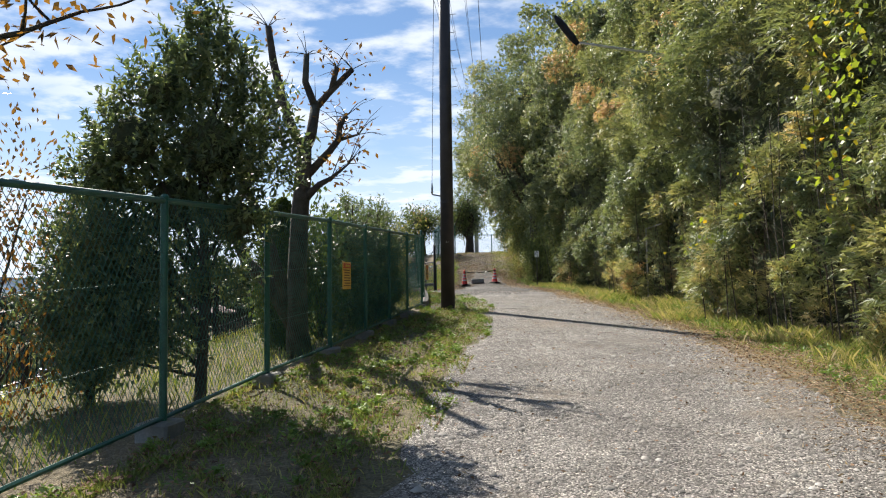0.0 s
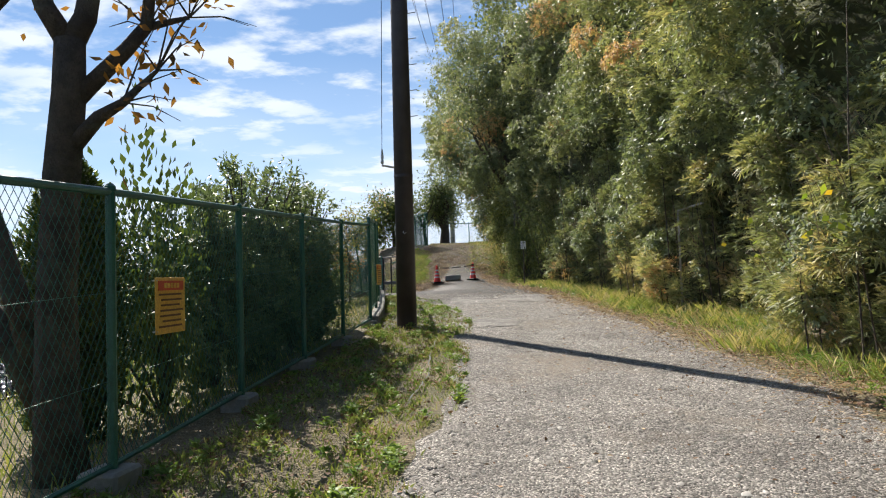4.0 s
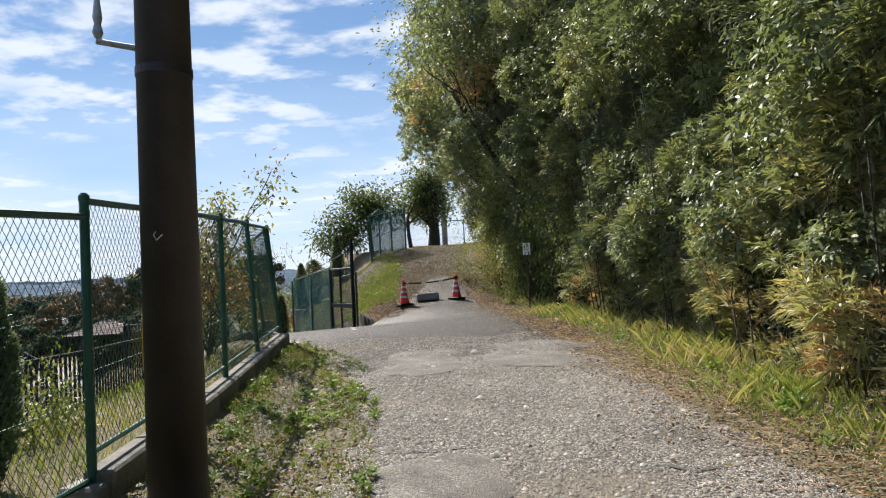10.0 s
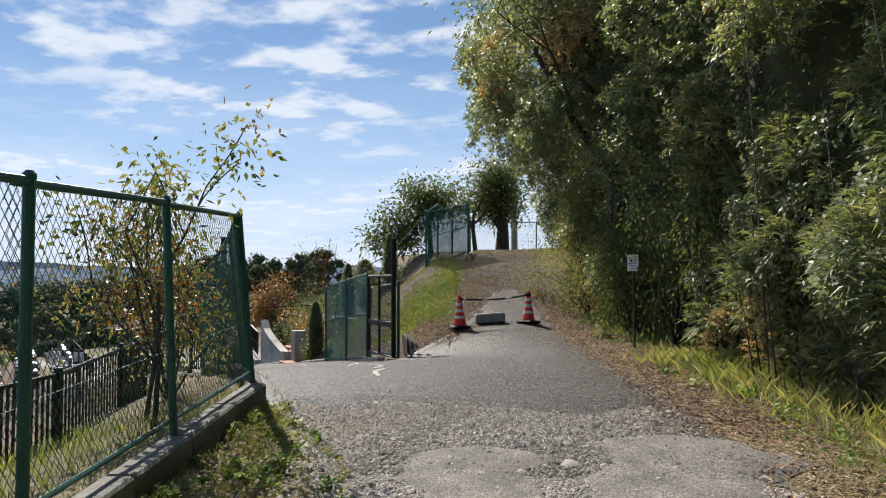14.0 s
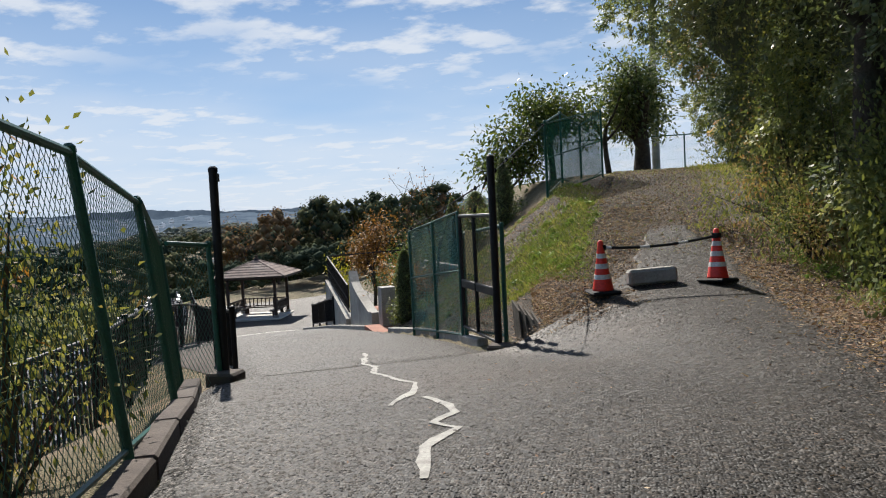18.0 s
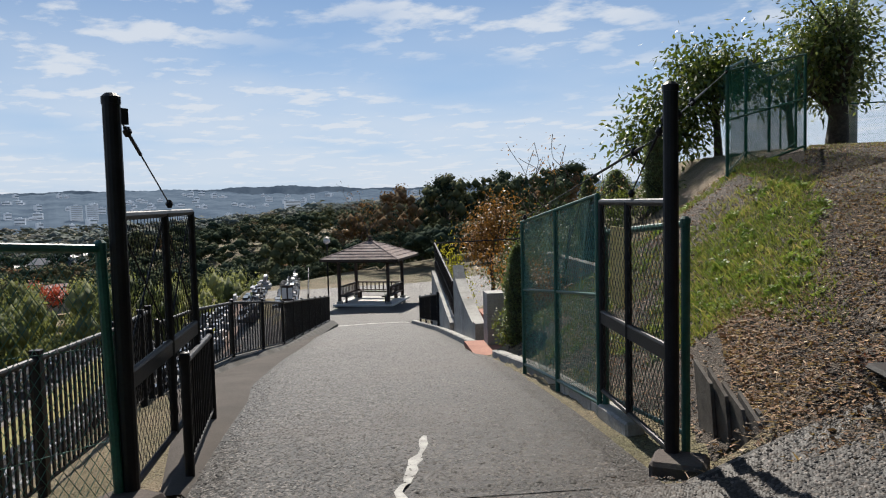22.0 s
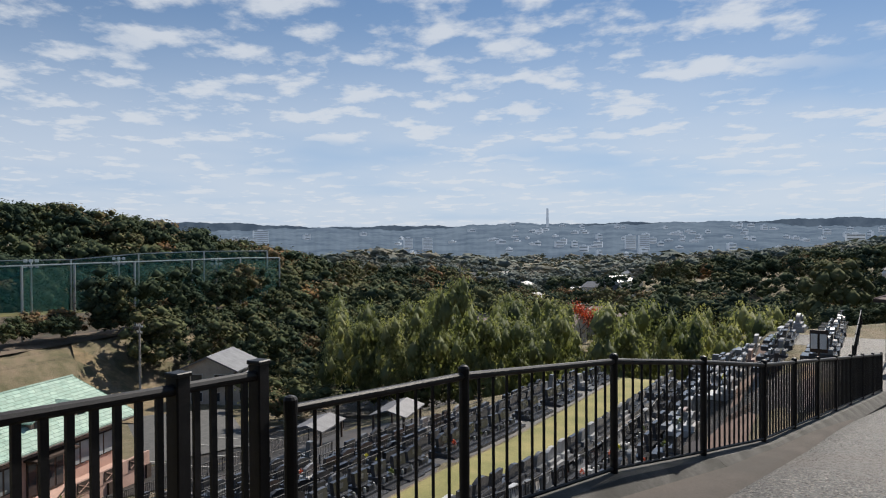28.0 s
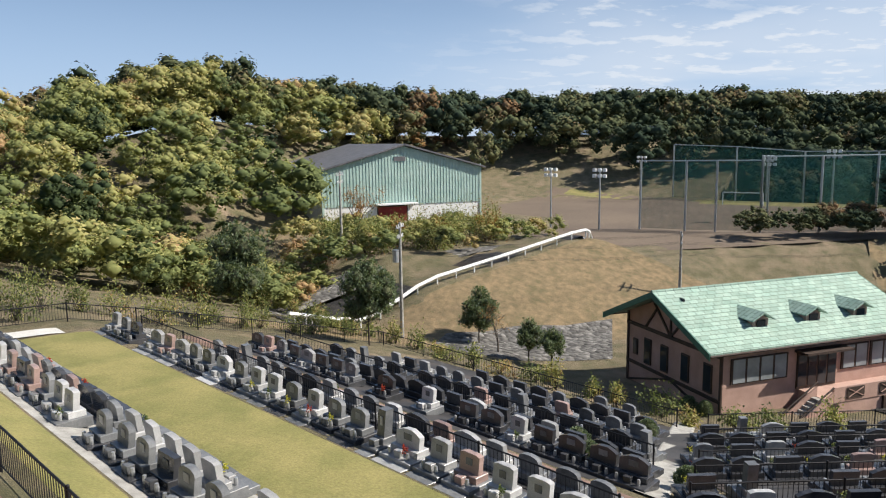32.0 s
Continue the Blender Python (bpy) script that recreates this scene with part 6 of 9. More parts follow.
# ---- grass, straw and litter ----
def blades(n, xy, height, width, lean, seed, mat, name, parent, tint=(0.4, 0.2)):
    """Upright blades at the places that xy(r, n) gives; one quad that narrows to its tip."""
    r = np.random.default_rng(seed)
    x, y = xy(r, n)
    z = ground_z(x, y)
    h = height * r.uniform(0.45, 1.3, n)
    a = r.uniform(0, 2 * np.pi, n)
    side = np.stack([np.cos(a), np.sin(a), 0 * a], -1) * (width * r.uniform(0.6, 1.3, n))[:, None]
    b = r.uniform(0, 2 * np.pi, n)
    off = np.stack([np.cos(b), np.sin(b), 0 * b], -1) * (lean * h * r.uniform(0.2, 1.2, n))[:, None]
    p = np.stack([x, y, z - 0.01], -1)
    up = np.array([0, 0, 1.0]) * h[:, None]
    v = np.stack([p - side * 0.5, p + side * 0.5, p + off * 0.45 + up * 0.6 + side * 0.4, p + off + up], 1).reshape(-1, 3)
    f = np.arange(4 * n).reshape(n, 4)
    t = np.clip(r.normal(tint[0], tint[1], n) + 0.25 * wavy(x, y, 0.8, 3.0), 0, 1)
    return part(name, np_mesh(name, v, f, mat, t), None, parent)


def verge_right(r, n):
    y = r.uniform(-3, 34, n)
    c = np.interp(y, [-3, 5, 9, 12, 17, 22, 27, 34], [3.1, 3.4, 3.8, 4.1, 4.05, 3.75, 3.3, 2.9])
    edge = hedge_face(y, 0.4)
    t = r.beta(1.6, 1.0, n)
    return c + (edge - c) * t + 0.1 * wavy(y, t * 3, 3.0), y


def verge_left(r, n):
    y = r.uniform(-3, 25, n)
    a = np.interp(y, [-3, 5, 9, 12, 16, 18, 21, 23, 25], [-0.9, -0.2, 0.2, 0.6, 0.9, 1.05, 0.85, 0.4, -0.6])
    b = np.interp(y, [-3, 7.8, 15, 20, 25], [-3.4, -2.0, -0.95, -0.5, -1.1])
    t = r.beta(1.1, 1.2, n)
    keep = 1.6 * wavy(y * 1.3, t * 5, 1.0, 1.0) + 0.8 * wavy(y * 4.0, t * 14, 1.0, 3.0)
    return b + (a - b) * np.clip(t + 0.12 * keep, 0, 1), y


def shelf_left(r, n):
    y = r.uniform(-6, 26, n)
    return np.interp(y, [-6, 7.8, 15, 20, 26], [-3.9, -2.1, -1.05, -0.6, -1.2]) - r.uniform(0.05, 4.0, n), y


def bank_xy(r, n, s1, v1):
    s, v = r.uniform(0.2, s1, n), 2.05 + v1 * r.beta(1.0, 1.1, n)
    return GATE[0] + s * RAMP_U[0] + v * RAMP_N[0], GATE[1] + s * RAMP_U[1] + v * RAMP_N[1]


def bank_grass(r, n):
    """Green patch on the flank of the bank; thin tufts elsewhere."""
    x, y = bank_xy(r, n * 4, 9, 4.4)
    green = smooth01(1.25, 0.7, np.hypot((x + 0.25) / 0.95, (y - 36.3) / 2.0) + 0.3 * wavy(x, y, 1.9, 2.0) + 0.2 * wavy(x, y, 5.0, 4.0))
    odds = np.maximum(green, 0.3 * (wavy(x, y, 1.3, 1.0) > -0.2)) * (x < 0.42 + 0.12 * wavy(y, y, 3.0)) * (y + 0.2 * wavy(x, y, 4.0) > 34.85 - 1.35 * np.clip(x + 0.2, 0, 1))
    k = r.choice(np.flatnonzero(odds > r.uniform(0, 1, 4 * n)), n)
    return x[k] + r.normal(0, 0.04, n), y[k] + r.normal(0, 0.04, n)


def bank_soil_spots(r, n):
    return bank_xy(r, n, 9, 4.6)


def path_side(r, n):
    y = r.uniform(33.5, 52, n)
    R = np.interp(y, [31, 33.5, 37, 42, 60], [2.7, 2.45, 2.2, 2.3, 3.0])
    return R + 1.75 * r.beta(1.9, 1.0, n) + 0.1, y


verge = thing("verge_grass", "green and yellowed grass along both verges", "grass", kind="stuff")
blades(40000, verge_right, 0.055, 0.008, 0.9, 1, M["grass"], "grass_blades", verge, (0.26, 0.26))
blades(9000, lambda r, n: (lambda x, y: (x + 0.45, y))(*verge_right(r, n)), 0.15, 0.006, 0.6, 2, M["grass"], "tall_blades", verge, (0.62, 0.22))
blades(56000, verge_left, 0.055, 0.01, 0.9, 3, M["grass"], "short_blades", verge, (0.3, 0.2))
blades(16000, shelf_left, 0.13, 0.01, 0.6, 4, M["grass"], "shelf_blades", verge, (0.4, 0.18))
blades(30000, bank_grass, 0.075, 0.011, 0.95, 5, M["grass"], "bank_blades", verge, (0.34, 0.24))
blades(9000, path_side, 0.12, 0.009, 0.7, 6, M["grass"], "path_blades", verge, (0.42, 0.28))


def weeds(n, xy, size, seed, name):
    """Low leafy weeds: small rosettes of pointed leaves."""
    r = np.random.default_rng(seed)
    x, y = xy(r, n)
    k = np.repeat(np.arange(n), 34)
    m = len(k)
    big = size * r.uniform(0.5, 1.6, n)
    a, reach = r.uniform(0, 6.3, m), np.abs(r.normal(0, 0.55, m))
    px, py = x[k] + np.cos(a) * reach * big[k], y[k] + np.sin(a) * reach * big[k]
    pz = ground_z(px, py) + 0.02 + big[k] * r.uniform(0.05, 0.75, m) * (1.1 - 0.5 * np.minimum(reach, 1.6))
    way = np.stack([np.cos(a), np.sin(a), r.uniform(0.0, 1.2, m)], -1)
    v, f = leaves(np.stack([px, py, pz], -1), way, 0.05 * r.uniform(0.6, 1.4, m), 0.021, 0.15, r)
    part(name, np_mesh(name, v, f, M["weed"], np.clip(r.normal(0.45, 0.16, n)[k] + r.normal(0, 0.1, m), 0, 1)), None, verge)


def thicket_foot(r, n):
    y = r.uniform(-2, 29, 3 * n)
    y = y[r.uniform(-0.5, 1, 3 * n) < wavy(y * 1.9, y * 0.7, 1.0, 5.0)]
    y = r.choice(y, n) + r.normal(0, 0.05, n)
    return hedge_face(y, 0.4) + r.normal(-0.15, 0.3, n), y


blades(5500, thicket_foot, 0.2, 0.006, 1.0, 7, M["grass"], "foot_blades", verge, (0.6, 0.28))
blades(9000, verge_right, 0.06, 0.008, 0.9, 8, M["grass"], "verge_tufts", verge, (0.5, 0.25))
weeds(330, verge_right, 0.11, 61, "verge_weeds")
weeds(420, verge_left, 0.08, 62, "ground_weeds")
weeds(240, bank_grass, 0.08, 63, "bank_weeds")


def litter(n, xy, size, seed, parent, name, mat="litter", tint=(0.5, 0.25)):
    r = np.random.default_rng(seed)
    x, y = xy(r, n)
    p = np.stack([x, y, ground_z(x, y) + 0.022 + r.uniform(0, 0.012, n)], -1)
    way = r.normal(size=(n, 3)) * np.array([1, 1, 0.18])
    v, f = leaves(p, way, size * r.uniform(0.5, 1.4, n), size * (0.1 if mat == "straw" else 0.55) * r.uniform(0.5, 1.3, n), 0.05, r)
    return part(name, np_mesh(name, v, f, M[mat], np.clip(r.normal(*tint, n), 0, 1)), None, parent)


def lane_all(r, n):
    y = r.uniform(0, 33, n)
    t = r.uniform(0, 1, n)
    L = np.interp(y, [0, 5, 9, 12, 16, 18, 21, 23, 25, 33], [-0.7, -0.3, 0.1, 0.5, 0.8, 1.0, 0.75, 0.3, -0.5, -0.2])
    R = np.interp(y, [0, 5, 9, 12, 17, 22, 27, 33], [2.75, 3.05, 3.5, 3.8, 3.75, 3.4, 2.9, 2.4])
    return L + (R - L) * t, y


def lane_edges(r, n):
    y = r.uniform(0, 34, n)
    R = np.interp(y, [0, 5, 9, 12, 17, 22, 27, 33], [2.75, 3.05, 3.5, 3.8, 3.75, 3.4, 2.9, 2.4])
    return R + r.normal(0.38, 0.42, n), y


def seam(r, n):
    y = r.uniform(31.7, 37.5, n)
    return np.interp(y, [31.7, 32.4, 34, 35.5, 37.5], [0.25, 0.2, 0.5, 0.7, 1.0]) + r.normal(0.0, 0.34, n), y


def shoulder_spots(r, n):
    y = r.uniform(24, 36, n)
    R = np.interp(y, [22, 27, 31, 33.5, 37], [3.42, 2.95, 2.7, 2.45, 2.2])
    return R + r.normal(0.45, 0.36, n), y


def bank_foot(r, n):
    """Turned earth between the boards and the grass."""
    y = r.uniform(31.9, 35.3, n)
    return np.interp(y, [31.9, 33.2, 35.3], [0.15, -0.25, -0.6]) + np.abs(r.normal(0.1, 0.4, n)), y


fallen = thing("leaf_litter", "brown fallen leaves and straw along the verges", "leaf litter", kind="stuff")
litter(15000, verge_left, 0.042, 1, fallen, "fallen_leaves", tint=(0.4, 0.22))
litter(19000, lane_edges, 0.034, 2, fallen, "edge_leaves", tint=(0.36, 0.22))
litter(2200, lane_all, 0.035, 3, fallen, "scattered_leaves")
litter(16000, lane_edges, 0.1, 4, fallen, "straw", mat="straw")
litter(6000, bank_soil_spots, 0.05, 5, fallen, "bank_leaves", tint=(0.45, 0.25))
litter(2600, path_side, 0.05, 6, fallen, "path_leaves", tint=(0.5, 0.25))
litter(2600, bank_soil_spots, 0.09, 7, fallen, "bank_straw", mat="straw", tint=(0.3, 0.3))
gravel = thing("loose_gravel", "loose grey stones on the lane", "gravel", kind="stuff")


def pebbles(n, xy, size, seed, lift=0.022, mat="stone_bits"):
    r = np.random.default_rng(seed)
    x, y = xy(r, n)
    s = size * r.lognormal(0, 0.38, n)
    z = ground_z(x, y) + lift
    a = r.uniform(0, 2 * np.pi, n)
    ca, sa = np.cos(a), np.sin(a)
    base = np.array([(-1, -0.6, 0), (0.9, -0.8, 0), (1.1, 0.7, 0), (-0.8, 0.9, 0), (-0.4, -0.2, 0.75), (0.45, 0.3, 0.65)])
    v = np.stack([np.stack([x + s * (bx * ca - by * sa), y + s * (bx * sa + by * ca), z + s * bz], -1) for bx, by, bz in base], 1).reshape(-1, 3)
    k = np.arange(n)[:, None, None] * 6
    f = (np.array([(0, 1, 5, 4), (1, 2, 5, 5), (2, 3, 4, 5), (3, 0, 4, 4)])[None] + k).reshape(-1, 4)
    tri = np.array([(0, 1, 4), (1, 5, 4), (1, 2, 5), (2, 3, 5), (3, 4, 5), (3, 0, 4)])
    f = (tri[None] + k).reshape(-1, 3)
    t = np.repeat(np.clip(r.normal(0.45, 0.25, n), 0, 1), 6)
    part("stones", np_mesh("stones", v, f, M[mat], t), None, gravel)


def fork_stony(r, n):
    y = 22.8 + 9.2 * r.uniform(0, 1, n) ** 1.15
    L = np.interp(y, [22.8, 24.5, 25.4, 26.7, 28.0, 29.8, 30.4, 32.4], [0.3, -0.4, -0.85, -1.35, -2.15, -3.1, -3.1, -0.4])
    R = np.interp(y, [22, 27, 31, 33], [3.4, 2.95, 2.7, 2.4])
    return L + (R - L) * r.uniform(0, 1, n), y


def ramp_stony(r, n):
    q, v = 11 * r.uniform(0, 1, n) ** 1.3, r.uniform(-1.45, 1.5, n)
    return GATE[0] + q * RAMP_U[0] + v * RAMP_N[0], GATE[1] + q * RAMP_U[1] + v * RAMP_N[1]


def lane_stony(r, n):
    x, y = lane_all(r, n)
    return x, np.where(y > 25, y * 0.7, y)


pebbles(30000, lane_stony, 0.0075, 8)
pebbles(4200, lane_stony, 0.013, 9)
pebbles(32000, fork_stony, 0.0068, 15, 0.028, mat="aggregate")
pebbles(9000, ramp_stony, 0.006, 16, 0.034, mat="aggregate")


def climb(r, n):
    y = r.uniform(34.2, 50, n)
    return np.interp(y, [34, 37, 41, 46, 56], [0.15, 0.2, 0.35, 0.6, 1]) + (np.interp(y, [33.5, 37, 42, 60], [2.45, 2.2, 2.3, 3.0]) + 0.1) * r.uniform(0, 1, n), y


pebbles(14000, climb, 0.0095, 10, mat="dirt")
pebbles(4000, bank_soil_spots, 0.014, 12, 0.005, mat="dirt")
litter(2600, seam, 0.045, 13, fallen, "seam_leaves", tint=(0.4, 0.25))
pebbles(5000, seam, 0.009, 14, 0.028, mat="dirt")
pebbles(2600, bank_foot, 0.013, 17, 0.01, mat="dirt")
litter(2200, bank_foot, 0.055, 18, fallen, "foot_leaves", tint=(0.45, 0.28))
litter(1500, bank_foot, 0.1, 19, fallen, "foot_straw", mat="straw", tint=(0.4, 0.3))
litter(2600, seam, 0.1, 20, fallen, "seam_straw", mat="straw", tint=(0.4, 0.3))
litter(7000, shoulder_spots, 0.045, 21, fallen, "shoulder_leaves", tint=(0.42, 0.24))
litter(5000, shoulder_spots, 0.1, 22, fallen, "shoulder_straw", mat="straw", tint=(0.4, 0.3))
pebbles(4000, shoulder_spots, 0.009, 23, 0.03, mat="dirt")
litter(4200, climb, 0.05, 9, fallen, "climb_leaves", tint=(0.5, 0.25))
blades(6000, climb, 0.06, 0.01, 0.8, 11, M["grass"], "climb_blades", verge, (0.6, 0.25))


# ---- trees ----
def grow(rnd, p, d, length, radius, level, limbs, tips, bend=0.25, split=3, shrink=0.68, up=0.15):
    """Grow a limb and its branches; limbs gets tapered paths, tips the twigs' ends."""
    pts, radii, q, w = [p.copy()], [radius], p.copy(), d.copy()
    for i in range(4):
        w = (w + Vector((rnd.uniform(-bend, bend), rnd.uniform(-bend, bend), rnd.uniform(-bend, bend) + up * 0.4))).normalized()
        q = q + w * length / 4
        pts.append(q.copy())
        radii.append(max(0.004, radius * (1 - 0.42 * (i + 1) / 4)))
    limbs.append((pts, radii))
    if level == 0:
        tips += pts[2:]
        return
    for k in range(split):
        t = 0.45 + 0.55 * (k + 1) / split
        base = pts[min(4, int(t * 4))]
        out = Vector((rnd.uniform(-1, 1), rnd.uniform(-1, 1), rnd.uniform(-0.1, 0.7))).normalized()
        grow(rnd, base, (w * 0.55 + out * 0.8).normalized(), length * shrink * rnd.uniform(0.8, 1.15), radii[-1] * 0.8, level - 1, limbs, tips, bend, split, shrink, up)


def tree(name, x, y, height, label, mat, leaf=0.09, count=6000, spread=0.5, seed=1, trunk=0.14, levels=3, split=3, tint=(0.5, 0.2), first=0.34, lean=(0, 0), group="", category="tree", z=None, width=0.45, droop=0.15, base_z=0.0):
    rnd, r = random.Random(seed), np.random.default_rng(seed)
    z = zat(x, y) if z is None else z
    t = thing(name, label, category, group, at=(x, y, z))
    limbs, tips = [], []
    grow(rnd, Vector((0, 0, -0.2)), Vector((lean[0], lean[1], 1)).normalized(), height * first + 0.2, trunk, levels, limbs, tips, 0.12, split)
    top = max(p.z for p in tips)
    g = Geo()
    for i, (pts, radii) in enumerate(limbs):
        g.path([p for p in pts], [max(q, 0.007) for q in radii], 8 if i == 0 else 5)
    part("trunk", g, M["bark"], t, smooth=True)
    if count:
        c = np.array([tuple(p) for p in tips])
        k = r.integers(0, len(c), count)
        off = r.normal(size=(count, 3)) * spread * 0.62 * np.array([1, 1, 0.75])
        p = c[k] + off
        p[:, 2] = np.maximum(p[:, 2], height * 0.12)
        ct = r.normal(tint[0], tint[1], len(c))
        v, f = leaves(p, off + r.normal(size=(count, 3)) * spread * 0.8 + np.array([0, 0, -0.2]) * spread, leaf * r.uniform(0.6, 1.3, count), leaf * width * r.uniform(0.7, 1.3, count), droop, r)
        part("crown", np_mesh("crown", v, f, M[mat], np.clip(ct[k] + r.normal(0, 0.1, count), 0, 1)), None, t)
    return t


def column(name, x, y, height, radius, label, mat, count, seed, leaf=0.06, tint=(0.5, 0.2), group="", category="shrub", taper=0.8, z=None, lumps=0.16):
    """A clipped or columnar evergreen: trunk, dark inside, many small sprays outside."""
    r = np.random.default_rng(seed)
    z = zat(x, y) if z is None else z
    t = thing(name, label, category, group, at=(x, y, z))
    part("trunk", Geo().tube((0, 0, -0.2), (0, 0, height * 0.55), 0.05 * radius / 0.5 + 0.01, 0.02, n=7), M["bark"], t)
    h = r.beta(1.2, 1.15, count)
    prof = lambda u: radius * np.clip(np.sin(np.pi * np.clip(u * 0.93 + 0.07, 0, 1)) ** 0.55, 0.03, 1) * (1 - (1 - taper) * u)
    a = r.uniform(0, 2 * np.pi, count)
    rr = prof(h) * (1 + lumps * wavy(a * 2, h * 9, 1.0, seed)) * r.uniform(0.72, 1.05, count)
    p = np.stack([rr * np.cos(a), rr * np.sin(a), h * height], -1)
    way = np.stack([np.cos(a), np.sin(a), 0.9 + 0 * a], -1) + r.normal(size=(count, 3)) * 0.5
    v, f = leaves(p, way, leaf * r.uniform(0.6, 1.4, count), leaf * 0.45 * r.uniform(0.7, 1.3, count), 0.05, r)
    part("foliage", np_mesh("foliage", v, f, M[mat], np.clip(r.normal(*tint, count) + 0.15 * wavy(a * 2, h * 9, 1.0, seed), 0, 1)), None, t)
    # dark core in place of the shade between the sprays
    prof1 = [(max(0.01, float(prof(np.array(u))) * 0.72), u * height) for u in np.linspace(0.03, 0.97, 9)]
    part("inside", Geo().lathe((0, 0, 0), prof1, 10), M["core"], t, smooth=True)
    return t


def bush(name, x, y, rx, h, label, mat, count, seed, leaf=0.08, tint=(0.5, 0.2), group="", z=None, category="bush"):
    """A loose round shrub from several clumps on thin stems."""
    r = np.random.default_rng(seed)
    z = zat(x, y) if z is None else z
    t = thing(name, label, category, group, at=(x, y, z))
    c = r.normal(size=(14, 3)) * np.array([rx * 0.45, rx * 0.45, h * 0.22]) + np.array([0, 0, h * 0.55])
    g = Geo()
    for q in c:
        g.path([(0, 0, -0.1), (q[0] * 0.5, q[1] * 0.5, q[2] * 0.55), tuple(q)], [0.02, 0.013, 0.006], 5)
    part("branch_frame", g, M["bark"], t)
    k = r.integers(0, len(c), count)
    off = r.normal(size=(count, 3)) * np.array([rx, rx, h]) * 0.2
    p = c[k] + off
    p[:, 2] = np.abs(p[:, 2]) + 0.02
    ct = r.normal(tint[0], tint[1], len(c))
    v, f = leaves(p, off + r.normal(size=(count, 3)) * 0.15, leaf * r.uniform(0.6, 1.3, count), leaf * 0.5 * r.uniform(0.7, 1.3, count), 0.12, r)
    part("foliage", np_mesh("foliage", v, f, M[mat], np.clip(ct[k] + r.normal(0, 0.1, count), 0, 1)), None, t)
    return t


def shaggy(name, x, y, label, mat, count, seed, clumps, leaf=0.085, tint=(0.5, 0.24), category="tree", group=""):
    """An untrimmed evergreen: upright leafy shoots in clumps (x, y, height, radius) on a stem."""
    r = np.random.default_rng(seed)
    t = thing(name, label, category, group, at=(x, y, zat(x, y)))
    c = np.array(clumps, float)
    top = c[:, 2].max()
    g = Geo().path([(0, 0, -0.2), (0.05, 0.02, top * 0.3), (0, 0, top * 0.65), (c[0, 0], c[0, 1], top)], [0.06, 0.05, 0.03, 0.008], 8)
    for q in c:
        g.path([(0.02, 0, max(0.1, q[2] * 0.55)), (q[0] * 0.6, q[1] * 0.6, q[2] * 0.85), tuple(q[:3])], [0.022, 0.014, 0.006], 5)
    part("trunk", g, M["bark"], t)
    # dark clump cores added to imitate shade deep in the foliage
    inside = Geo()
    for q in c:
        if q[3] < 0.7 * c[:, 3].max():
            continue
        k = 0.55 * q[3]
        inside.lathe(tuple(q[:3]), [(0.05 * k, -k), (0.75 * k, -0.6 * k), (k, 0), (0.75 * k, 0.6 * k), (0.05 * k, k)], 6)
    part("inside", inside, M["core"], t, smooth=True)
    # shoots: short twigs that carry leaves
    s = count // 9
    k = r.choice(len(c), s, p=c[:, 3] ** 2 / (c[:, 3] ** 2).sum())
    d = unit(r.normal(size=(s, 3)))
    base = c[k, :3] + d * (c[k, 3] * r.uniform(0.45, 1.0, s))[:, None]
    up = unit(d * 0.6 + np.array([0, 0, 1.0]) + r.normal(size=(s, 3)) * 0.35)
    i = np.repeat(np.arange(s), 9)
    step = np.tile(np.linspace(0, 0.17, 9), s) * r.uniform(0.7, 1.3, len(i))
    p = base[i] + up[i] * step[:, None]
    p[:, 2] = np.maximum(p[:, 2], 0.03)
    way = up[i] * 0.55 + unit(r.normal(size=(len(i), 3))) * 0.9
    v, f = leaves(p + unit(way) * leaf * 0.4, way, leaf * r.uniform(0.6, 1.25, len(i)), leaf * 0.36 * r.uniform(0.7, 1.3, len(i)), 0.08, r)
    ct = np.clip(r.normal(tint[0], tint[1], s), 0, 1)
    part("foliage", np_mesh("foliage", v, f, M[mat], np.clip(ct[i] + r.normal(0, 0.08, len(i)), 0, 1)), None, t)
    return t


